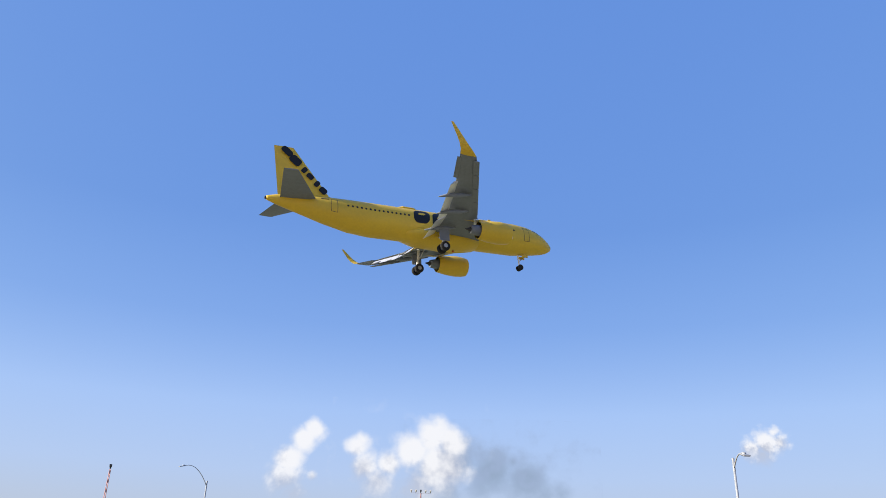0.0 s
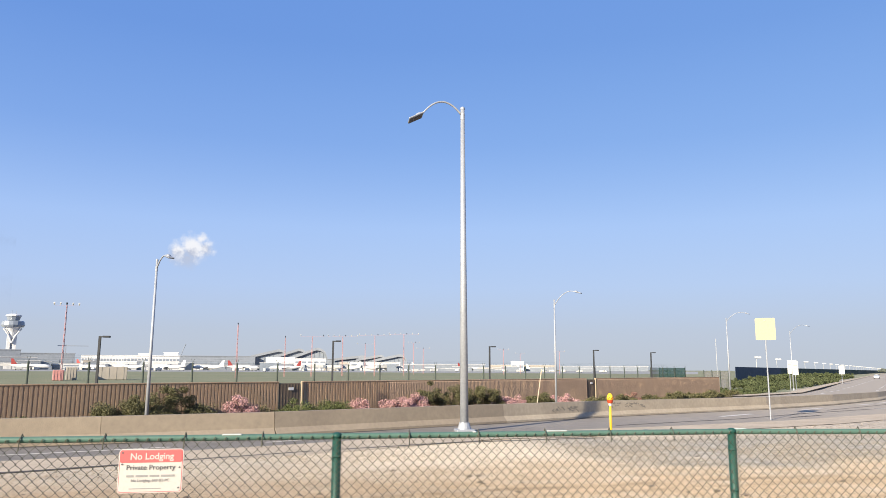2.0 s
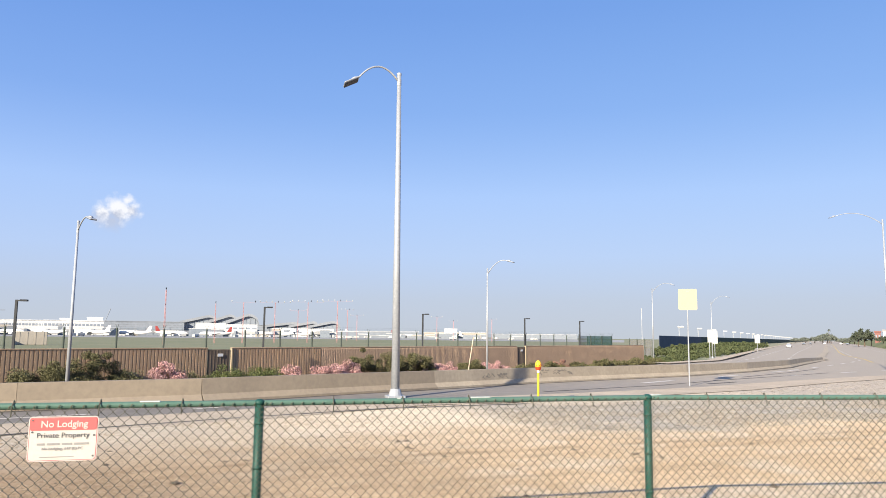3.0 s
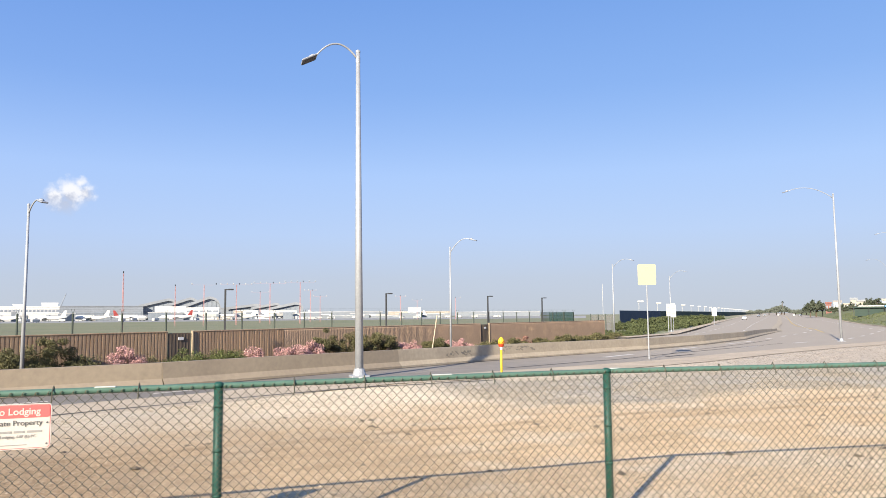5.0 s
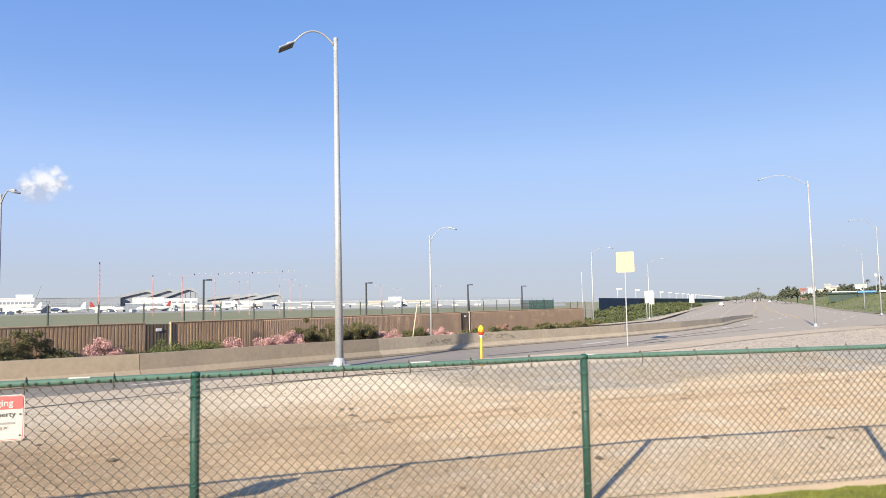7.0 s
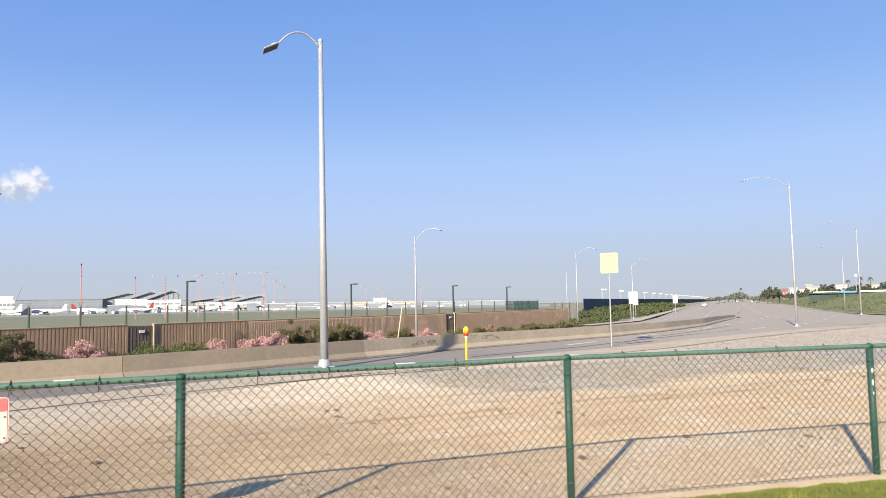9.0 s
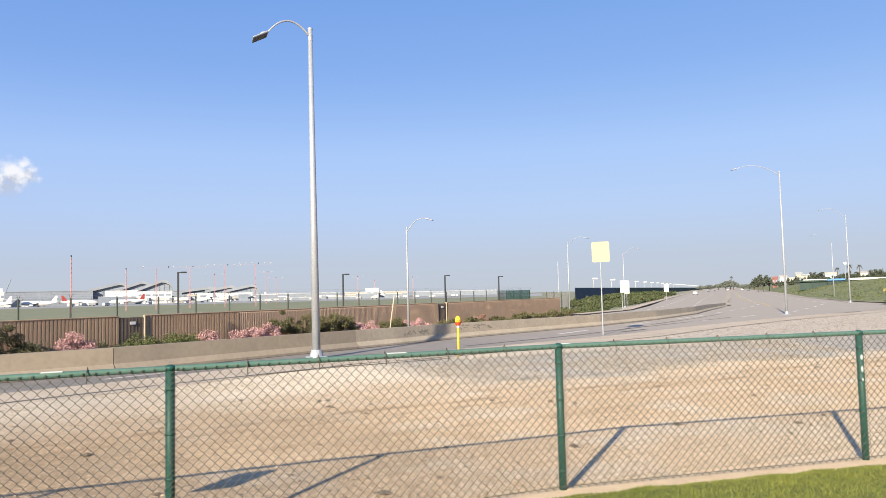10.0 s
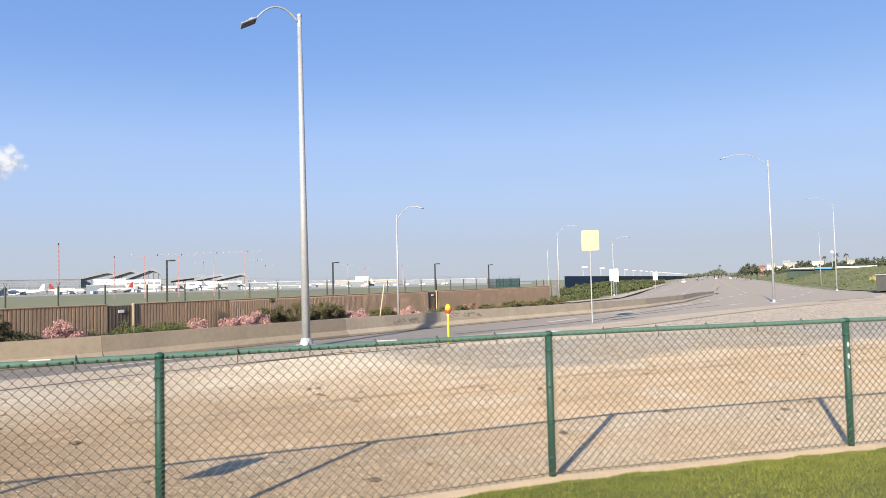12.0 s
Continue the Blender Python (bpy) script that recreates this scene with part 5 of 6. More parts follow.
def hull(stations, sides=24):
    bm = bmesh.new()
    rings = []
    for x, zc, ry, rz in stations:
        rings.append([bm.verts.new((x, ry * math.cos(2 * math.pi * k / sides), zc + rz * math.sin(2 * math.pi * k / sides))) for k in range(sides)])
    for a, b in zip(rings, rings[1:]):
        for k in range(sides):
            bm.faces.new((a[k], a[(k + 1) % sides], b[(k + 1) % sides], b[k]))
    bm.faces.new(rings[0]), bm.faces.new(rings[-1])
    bmesh.ops.recalc_face_normals(bm, faces=bm.faces)
    return bm


HULL = [(0, -.6, .03, .03), (-.25, -.56, .42, .4), (-.8, -.47, .82, .8), (-1.6, -.3, 1.18, 1.2), (-2.8, -.1, 1.56, 1.6), (-4.2, 0, 1.83, 1.88), (-6, 0, 1.975, 2.07), (-12, 0, 1.975, 2.07), (-19, 0, 1.975, 2.07),
        (-25.5, 0, 1.975, 2.07), (-28, .12, 1.9, 1.94), (-31, .45, 1.55, 1.58), (-34, .8, 1.02, 1.08), (-36.4, 1.0, .52, .6), (-37.35, 1.05, .28, .32), (-37.57, 1.05, .2, .22)]


def parked_airliner(az, d, rz, tail_mat, label):
    x, y = polar(az, d)
    a = thing("parked_airliner", label, "airliner", (x, y, -1.2), rz, "parked airliners")
    bm = hull(HULL, 12)
    bm.transform(pose(18, 0, 3.6))
    part("fuselage", bm, M_WHITE, a, smooth=True)
    bm = taper_wing(bmesh.new(), [(-30.6, -36.2, 0, 1.6, .5, True), (-34.8, -36.9, 0, 7.9, .2, True)])
    bm.transform(pose(18, 0, 3.6))
    part("fin", bm, tail_mat, a)
    for s in (-1, 1):
        bm = taper_wing(bmesh.new(), [(-11.6, -18.6, s * 1.5, -1.2, .9, False), (-20.6, -22.1, s * 16.8, .3, .2, False)])
        bm.transform(pose(18, 0, 3.6))
        part("wing", bm, M_GREYWALL, a)
        part("engine", T([(7.5, s * 5.7, 1.6), (6.5, s * 5.7, 1.6), (4, s * 5.7, 1.6)], [1.0, 1.15, .8], 10), M_WHITE, a)
        part("wheel", T([(.3, s * 3.4, .55), (.3, s * 4.2, .55)], .55, 10), M_DARK, a)
    part("wheel", T([(12.9, -.3, .4), (12.9, .3, .4)], .4, 10), M_DARK, a)
    return a


for az, d, rz, m, l in ((-27.3, 900, 20, M_REDP, "white parked airliner with a dark red tail"), (-24.9, 900, 35, M_REDP, "white parked airliner with a red tail fin"), (-18.3, 880, 15, M_REDP, "white parked airliner with a bright red tail"),
                        (-14.6, 900, -20, M_REDP, "white parked airliner with an orange red tail"), (-12.2, 900, 160, M_GREYWALL, "white parked airliner with a dark tail"), (-9.5, 900, 170, M_WHITE, "all-white parked airliner near the pier"),
                        (-6.8, 910, 175, M_WHITE, "all-white parked airliner by the gates"), (-4.2, 900, 10, M_REDP, "white parked airliner with a red fin"), (-1.2, 880, 190, M_REDP, "white parked airliner with a large red tail"),
                        (3.4, 930, 170, M_WHITE, "white parked airliner under the wave roofs"), (5.8, 930, 15, M_GREYWALL, "white parked airliner with a grey tail"), (9.5, 1000, 10, M_WHITE, "white parked airliner far off"), (13.0, 1050, 12, M_REDP, "white parked airliner with a small red tail"), (18.2, 1150, 8, M_WHITE, "white airliner far along the apron")):
    parked_airliner(az, d, rz, m, l)

# concrete apron and the clutter of the gates
bm = bmesh.new()
ring = [polar(a, 560) for a in range(-70, 31, 5)] + [polar(a, 1500) for a in range(30, -71, -5)]
bm.faces.new([bm.verts.new((x, y, -1.19)) for x, y in ring])
bmesh.ops.recalc_face_normals(bm, faces=bm.faces)
solo("apron", bm, M_APRON, "wide pale grey concrete apron before the terminals", "apron", "structure")
rng = np.random.default_rng(33)
for i in range(80):
    az, d = rng.uniform(-32, 22), rng.uniform(900, 985)
    x, y = polar(az, d)
    w, h = rng.uniform(5, 26), rng.uniform(3, 11) * (1 if az < 9 else 0.6)
    m = (M_RENDER, M_GREYWALL, M_TANWALL, M_ROOF, M_GLASSY)[int(rng.integers(5))]
    g = thing("gate_annex", "boxy gate annex with a dark window strip", "building", (x, y, -1.2), -az, "gate annexes")
    part("wall", B((0, 0, h / 2), (w, 8, h), 0.1), m, g)
    part("window", B((0, -4.05, h * 0.65), (w * 0.8, 0.2, h * 0.18)), M_GLASSY, g)
    part("roof", B((0, 0, h + 0.2), (w + 0.8, 8.8, 0.4)), M_RENDER, g)
bridge = None
for i, az in enumerate(np.linspace(-27, 8, 26)):
    x, y = polar(az, 930)
    if bridge is None:
        bridge = thing("jet_bridge", "pale elevated passenger boarding bridge", "jet bridge", (x, y, -1.2), 15, "jet bridges")
        part("tunnel", B((0, 0, 5.2), (24, 2.6, 2.8), 0.1), M_DULLWHITE, bridge)
        part("cab", B((12.5, 0, 5.1), (3.5, 3.6, 3.4), 0.2), M_GREYWALL, bridge)
        for u in (-9, 9):
            part("leg", B((u, 0, 1.9), (0.8, 1.8, 3.8)), M_GREYWALL, bridge)
    else:
        copy_thing(bridge, pose(x, y, -1.2, 0, 0, (i * 37) % 70 - 35))

# apron vehicles
van = None
rng = np.random.default_rng(9)
for i in range(46):
    az, d = rng.uniform(-31, 24), rng.uniform(640, 860)
    x, y = polar(az, d)
    if van is None:
        van = thing("service_van", "small white airport service van", "van", (x, y, -1.2), 0, "apron vehicles")
        part("body", B((0, 0, 1.5), (6.5, 2.3, 2.2), 0.25), M_DULLWHITE, van)
        part("windscreen", B((2.6, 0, 1.9), (1.4, 2.34, 0.9), 0.1), M_GLASSY, van)
        for u in (-2, 2):
            for v in (-1, 1):
                part("wheel", T([(u, v * 0.9, 0.42), (u, v * 1.2, 0.42)], 0.42, 10), M_DARK, van)
    else:
        copy_thing(van, pose(x, y, -1.2, 0, 0, rng.uniform(0, 360)))

# ---- bank, trees and houses beyond the side road ----
M_TRUNK = mat("grey_bark", (0.12, 0.09, 0.065), rough=0.95)
# Tree greens are greyed to imitate haze, more so on far crowns.
M_TREELEAF = mat("hazed_tree_leaf", (0.055, 0.068, 0.045), (0.075, 0.085, 0.06), 0.5, 0.8, island=True)
M_FARTREE = mat("far_hazed_tree_leaf", (0.10, 0.115, 0.095), (0.13, 0.14, 0.115), 0.5, 0.9, island=True)
M_WEED = mat("bank_weed", (0.07, 0.09, 0.036), (0.105, 0.115, 0.047), 0.3, 0.9, island=True)
right = -left
verts, faces = [], []
lon = [-8, -3, 2, 8, 15, 24, 36, 52, 64, 78, 92, 110, 150, 210, 300, 420, 600, 900, 1400]
K0 = Vector((97.5, 71))
BANK_RISE = [(-8, .6), (0, .65), (50, .8), (110, 1.4), (300, 1.5), (1400, 1.5)]
def bank_foot(q):
    if q <= 0:
        return K0 + Vector((q * 0.7, q * 0.25))
    t = 97.5 + q * 0.69
    return Vector((t, lerp_line([(97.5, 69.5), (103, 77), (110.2, 88), (147.6, 129), (409, 394), (1500, 1538)], t)))
for q in lon:
    f = bank_foot(q)
    for k in range(9):
        w = (0, 1.5, 5, 10, 17, 26, 40, 70, 140)[k]
        rise = (0, .25, .95, 1.8, 2.7, 3.2, 3.4, 3.45, 3.45)[k] * lerp_line(BANK_RISE, q)
        p = f + right * w
        verts.append((p.x, p.y, -1.12 + rise + 0.15 * noise.noise((p.x * 0.1, p.y * 0.1, 0)) * min(1, k)))
for i in range(len(lon) - 1):
    for k in range(8):
        a = i * 9 + k
        faces.append((a, a + 1, a + 10, a + 9))
solo("ground_bank", raw("ground_bank", verts, faces), M_BANK, "grassy green and straw bank beside the road", "bank", "structure", smooth=True)
rng = np.random.default_rng(21)
for nm, m, n, q0, q1, w0, w1, h, lab in (("straw_grass", M_STRAW, 6000, -8, 40, 3, 30, 0.9, "tall straw-coloured dry grass on the bank"), ("bank_weeds", M_WEED, 9000, 5, 260, 1, 36, 0.22, "rough green weeds over the bank")):
    verts, faces = [], []
    for i in range(n):
        q, w = rng.uniform(q0, q1), rng.uniform(w0, w1)
        if nm == "straw_grass" and w < 9 and q > 12:
            continue
        p = bank_foot(q) + right * w
        rise = lerp_line([(0, 0), (1.5, .25), (5, .95), (10, 1.8), (17, 2.7), (26, 3.2), (40, 3.4)], w) * lerp_line(BANK_RISE, q)
        z = -1.15 + rise
        a = rng.uniform(0, 6.28)
        s = rng.uniform(0.1, 0.25)
        k = len(verts)
        verts += [(p.x - s * math.cos(a), p.y - s * math.sin(a), z), (p.x + s * math.cos(a), p.y + s * math.sin(a), z), (p.x + rng.uniform(-.3, .3), p.y, z + h * rng.uniform(.5, 1.2))]
        faces.append((k, k + 1, k + 2))
    solo(nm, raw(nm, verts, faces), m, lab, "grass", "stuff")


def tree(az, d, top_el, w, seed, label, z0=0.5, palm=False):
    x, y = polar(az, d)
    H = height(top_el, d) - z0
    t = thing("palm_tree" if palm else "tree", label, "tree", (x, y, z0))
    rng = np.random.default_rng(seed)
    if palm:
        part("trunk", T([(0, 0, -1), (0.2, 0, H * 0.5), (0, 0, H * 0.93)], [.35, .25, .2], 8), M_TRUNK, t)
        verts, faces = [], []
        for i in range(26):
            a, e = rng.uniform(0, 6.28), rng.uniform(-.7, .9)
            L = w * 0.5
            last = None
            for j in range(5):
                u = j / 4
                c = Vector((math.cos(a) * L * u, math.sin(a) * L * u, H * 0.93 + L * (e * u - 0.9 * u * u)))
                s = Vector((-math.sin(a), math.cos(a), 0)) * 0.35 * (1 - u)
                k = len(verts)
                verts += [tuple(c - s), tuple(c + s)]
                if last is not None:
                    faces.append((last, last + 1, k + 1, k))
                last = k
        part("crown", raw("crown", verts, faces), M_TREELEAF, t)
        return t
    bm = T([(0, 0, -1.5), (0.1, 0, H * 0.3), (0, 0.1, H * 0.6)], [w * .04, w * .03, w * .015], 8)
    me, clumps = foliage("crown", w, w * 0.8, H * 0.8, 1300, w * 0.055, seed)
    for cx, cy, cz, cr in clumps[:9]:
        tube(bm, [(0, 0, H * 0.25), (cx * .5, cy * .5, cz * .5 + H * .2), (cx, cy, cz + H * 0.15)], [w * .02, w * .012, w * .004], 5)
    part("trunk", bm, M_TRUNK, t)
    verts = [(v.co.x, v.co.y, v.co.z + H * 0.17) for v in me.vertices]
    extra = []
    rr = np.random.default_rng(seed + 1)
    for i in range(1500):
        cx, cy, cz, cr = clumps[rr.integers(len(clumps))]
        q = rr.normal(size=3)
        q = q / np.linalg.norm(q) * w * 0.13 * rr.random() ** 0.5
        extra.append((cx + q[0], cy + q[1], max(H * 0.1, cz + H * 0.15 + q[2])))
    faces = [tuple(p.vertices) for p in me.polygons]
    for c in extra:
        a, b = rr.normal(size=3), rr.normal(size=3)
        a, b = a / np.linalg.norm(a) * w * 0.055, b / np.linalg.norm(b) * w * 0.035
        k = len(verts)
        verts += [tuple(np.array(c) - a), tuple(np.array(c) + b), tuple(np.array(c) + a), tuple(np.array(c) - b)]
        faces.append((k, k + 1, k + 2, k + 3))
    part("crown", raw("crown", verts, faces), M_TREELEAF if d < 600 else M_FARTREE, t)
    return t


TR = "dark broadleaf tree beyond the bank, its green greyed by haze"
for i, (az, d, el, w) in enumerate(((45.65, 420, .8, 6), (46.0, 430, 1.0, 9), (46.4, 440, 0.72, 5), (47.1, 470, .5, 5), (47.7, 480, .62, 5), (48.2, 470, .78, 6), (48.75, 470, .7, 6), (50.4, 450, .7, 6), (50.75, 460, .75, 5), (49.25, 430, 1.2, 6), (49.7, 430, 1.15, 7), (50.0, 430, .8, 5), (51.05, 430, 0.95, 6), (51.5, 430, 1.05, 6), (51.95, 400, 0.95, 7), (52.45, 390, 0.8, 6), (53.2, 380, 1.2, 9), (53.9, 390, 1.1, 8), (54.8, 380, 1.2, 11),
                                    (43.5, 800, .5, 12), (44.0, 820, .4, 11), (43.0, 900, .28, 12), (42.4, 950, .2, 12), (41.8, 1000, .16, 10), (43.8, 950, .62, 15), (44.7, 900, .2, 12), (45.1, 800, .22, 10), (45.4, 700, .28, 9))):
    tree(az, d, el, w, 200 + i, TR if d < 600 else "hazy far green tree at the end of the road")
for i, (az, d, el) in enumerate(((51.5, 520, 1.45), (52.1, 540, 1.4), (50.75, 530, 1.25), (43.9, 860, .85))):
    tree(az, d, el, 4.2, 300 + i, "slender palm tree above the roofs", palm=True)


def house(az, d, w, el, wall_mat, roof_mat, label, z0=0.8, flat=True):
    x, y = polar(az, d)
    H = height(el, d) - z0
    h = thing("house", label, "house", (x, y, z0), -az)
    part("wall", B((0, 4, H * 0.42 - 1), (w, 8, H * 0.84 + 2), 0.05), wall_mat, h)
    if flat:
        part("roof", B((0, 4, H * 0.9), (w + .8, 8.8, H * 0.14), 0.05), roof_mat, h)
    else:
        bm = bmesh.new()
        vs = [bm.verts.new(v) for v in ((-w / 2 - .5, -.5, H * .8), (w / 2 + .5, -.5, H * .8), (w / 2 + .5, 8.5, H * .8), (-w / 2 - .5, 8.5, H * .8), (-w / 2 - .5, 4, H), (w / 2 + .5, 4, H))]
        for f in ((0, 1, 5, 4), (3, 4, 5, 2), (0, 4, 3), (1, 2, 5), (0, 3, 2, 1)):
            bm.faces.new([vs[i] for i in f])
        part("roof", bm, roof_mat, h)
    n = max(2, int(w / 3))
    for i in range(n):
        win = part("window", B((-w / 2 + w * (i + .5) / n, -.05, H * 0.5), (w / n * .5, .12, H * 0.3)), M_GLASSY, h)
    return h


HS = "pale stucco house above the bank"
for az, d, w, el, wm, rm, flat in ((46.8, 560, 3.4, .72, M_ROOFRED, M_ROOFRED, True), (47.35, 620, 5, .8, M_RENDER, M_TANWALL, False), (47.95, 620, 5, .62, M_RENDER, M_TANWALL, True), (48.35, 640, 4.5, 1.0, M_TANWALL, M_ROOF, True), (48.8, 640, 6, .85, M_TANWALL, M_ROOF, True), (50.35, 600, 7, .9, M_RENDER, M_TANWALL, True), (50.8, 500, 5, .62, M_TANWALL, M_ROOF, False), (52.3, 560, 6, .88, M_RENDER, M_TANWALL, False), (52.9, 520, 6, .66, M_TANWALL, M_RENDER, False), (54.3, 520, 9, .66, M_RENDER, M_ROOF, True)):
    house(az, d, w, el, wm, rm, "red walled house above the bank" if wm == M_ROOFRED else HS, flat=flat)
# low sheds behind the bank: dark fence, blue awning, white roof
for az0, az1, d, el, m, lab, nm in ((48.3, 51.9, 265, .36, M_SCREENGREEN, "long dark mesh yard fence above the bank", "yard_fence"), (50.14, 51.2, 262, .42, M_BLUE, "blue awning of a market stall", "awning"), (48.6, 50.1, 268, .42, M_RENDER, "long white shed roof behind the yard fence", "shed"), (51.4, 53.9, 258, .44, M_WHITE, "white flat shed roof beyond bank", "shed"), (54.0, 56.0, 245, .35, M_GREYWALL, "low grey shed beyond the bank", "shed")):
    c = (az0 + az1) / 2
    x, y = polar(c, d)
    w = d * radians(az1 - az0)
    z1 = height(el, d)
    s = thing(nm, lab, nm.replace("_", " "), (x, y, 0.9), -c)
    part("wall", B((0, 1, (z1 - 0.9) * 0.4 - .3), (w * 0.97, 2, (z1 - 0.9) * 0.8 + .6)), M_SCREENGREEN, s)
    part("roof", B((0, 0.8, (z1 - 0.9) * 0.9), (w, 3.2, (z1 - 0.9) * 0.2), 0.03), m, s)
    for k in range(5):
        part("post", B((-w / 2 + w * k / 4, -0.75, (z1 - .9) * .4 - .3), (.12, .12, (z1 - .9) * .8 + .6)), M_DARK, s)
x, y = polar(51.25, 330)
solo("water_globe", T([(x, y, height(1.34, 330)), (x, y, height(1.38, 330)), (x, y, height(1.45, 330)), (x, y, height(1.52, 330)), (x, y, height(1.56, 330))], [.2, .5, .62, .5, .2], 12), M_WHITE, "white round globe above the trees", "globe", smooth=True)
solo("globe_pole", T([(x, y, 0), (x, y, height(1.35, 330))], .14, 6), M_GREYWALL, "thin grey pole of the globe", "pole")
crateR = thing("roadside_hut", "dark brown hut standing on the dirt", "hut", (*polar(54.6, 118), -1.2), -54)
part("wall", B((0, 0, 1.2), (3.2, 2.5, 2.4), 0.03), M_DARK, crateR)
part("roof", B((0, 0, 2.45), (3.6, 2.9, 0.14), 0.03), M_ROOF, crateR)


def car(az, d, rz, m, label):
    x, y = polar(az, d)
    c = thing("car", label, "car", (x, y, -1.2), rz, "cars on the road")
    bm = B((0, 0, .68), (4.5, 1.8, .62), .14)
    part("body", bm, m, c)
    bm = bmesh.new()
    lo = [bm.verts.new((x0, y0, .98)) for x0, y0 in ((-1.7, -.82), (1.2, -.82), (1.2, .82), (-1.7, .82))]
    hi = [bm.verts.new((x0, y0, 1.48)) for x0, y0 in ((-1.2, -.66), (.5, -.66), (.5, .66), (-1.2, .66))]
    for i in range(4):
        bm.faces.new((lo[i], lo[(i + 1) % 4], hi[(i + 1) % 4], hi[i]))
    bm.faces.new(hi)
    part("cabin", bm, M_GLASSY, c, "dark glazed cabin")
    part("roof", B((-.35, 0, 1.5), (1.7, 1.3, .05), .02), m, c)
    for u in (-1.4, 1.4):
        for v in (-1, 1):
            w = part("wheel", T([(u, v * .66, .33), (u, v * .92, .33)], .33, 12), M_DARK, c)
    for v in (-.6, .6):
        part("headlight", B((2.24, v, .72), (.06, .35, .16), .02), M_WHITE, c)


M_CARDARK = mat("dark_car_paint", (0.04, 0.045, 0.055), rough=0.3)
for az, d, m, l in ((41.35, 330, M_WHITE, "white car coming along the road"), (42.3, 520, M_CARDARK, "dark car far along the road"), (42.7, 600, M_CARDARK, "dark car far down the road"), (43.6, 700, M_WHITE, "white van-like car far down the road"), (45.0, 560, M_CARDARK, "dark car on the outer lane"), (44.6, 640, M_WHITE, "pale car far down the road")):
    car(az, d, 227, m, l)

bm = bmesh.new()
edge = [(95.5, 67.5), (99, 70), (112, 80), (150, 104), (220, 150), (260, 150), (140, 80), (84, 56.5), (72, 53.5), (80, 58.5)]
bm.faces.new([bm.verts.new((px, py, -1.165)) for px, py in edge])
bmesh.ops.triangulate(bm, faces=bm.faces)
bmesh.ops.recalc_face_normals(bm, faces=bm.faces)
solo("ground_dirt", bm, M_LOT, "bare tan dirt at the edge of the side road", "ground", "structure")

# ---- the yellow airliner in the air ----
M_PLANE = mat("yellow_aircraft_paint", (0.61, 0.42, 0.04), (0.55, 0.375, 0.04), 0.4, 0.4)
M_WING = mat("grey_wing_paint", (0.165, 0.19, 0.235), (0.14, 0.16, 0.20), 0.3, 0.45)
M_BARE_SUNLIT = mat("bare_metal_sunlit_flap", (0.75, 0.75, 0.76), (0.66, 0.66, 0.68), 0.8, 0.3, 0.6)
M_BLACK = mat("black_livery_paint", (0.012, 0.012, 0.014), rough=0.4)
M_TYRE = mat("black_rubber", (0.02, 0.02, 0.021), rough=0.85)
M_HUB = mat("grey_wheel_hub", (0.4, 0.4, 0.42), rough=0.5, metal=0.5)
plane = thing("airliner", "bright yellow twin-engine airliner with wheels down", "airliner")
plane.matrix_basis = pose(-35.3, 81.7, 41.4, -0.673, -5.083, 56.789)
body = part("fuselage", hull(HULL, 32), M_PLANE, plane, smooth=True)
part("tail_pipe", T([(-37.5, 0, 1.05), (-37.75, 0, 1.06)], [.21, .16], 12), M_DARK, plane, "dark exhaust pipe")
part("belly_fairing", hull([(-10.8, -1.4, .4, .2), (-11.6, -1.45, 1.5, .75), (-13.5, -1.5, 2.05, 1.0), (-16, -1.5, 2.15, 1.08), (-19.5, -1.45, 2.0, .98), (-21.5, -1.35, 1.3, .6), (-22.6, -1.3, .4, .25)], 20), M_PLANE, plane, smooth=True)


def hull_at(x):
    for a, b in zip(HULL, HULL[1:]):
        if b[0] <= x <= a[0]:
            u = (a[0] - x) / (a[0] - b[0])
            return [a[i] + (b[i] - a[i]) * u for i in (1, 2, 3)]
    return HULL[-1][1:]


def skin(x, ang, side, k=1.006):
    zc, ry, rz = hull_at(x)
    return Vector((x, side * ry * k * math.cos(radians(ang)), zc + rz * k * math.sin(radians(ang))))


def decal(x0, x1, a0, a1, side, rnd=0.35, k=1.008, slant=0.0, nx=10, na=8):
    """A rounded painted shape lying on the hull, from angle a0 to a1."""
    bm = bmesh.new()
    grid = []
    for i in range(nx + 1):
        u = -1 + 2 * i / nx
        lim = 1 - rnd * max(0, (abs(u) - (1 - rnd)) / rnd) ** 2.2 if rnd else 1
        row = []
        for j in range(na + 1):
            v = (-1 + 2 * j / na) * lim
            ang = a0 + (a1 - a0) * (v + 1) / 2
            row.append(bm.verts.new(skin(x0 + (x1 - x0) * (u + 1) / 2 + slant * v, ang, side, k)))
        grid.append(row)
    for i in range(nx):
        for j in range(na):
            bm.faces.new((grid[i][j], grid[i + 1][j], grid[i + 1][j + 1], grid[i][j + 1]))
    bmesh.ops.recalc_face_normals(bm, faces=bm.faces)
    return bm


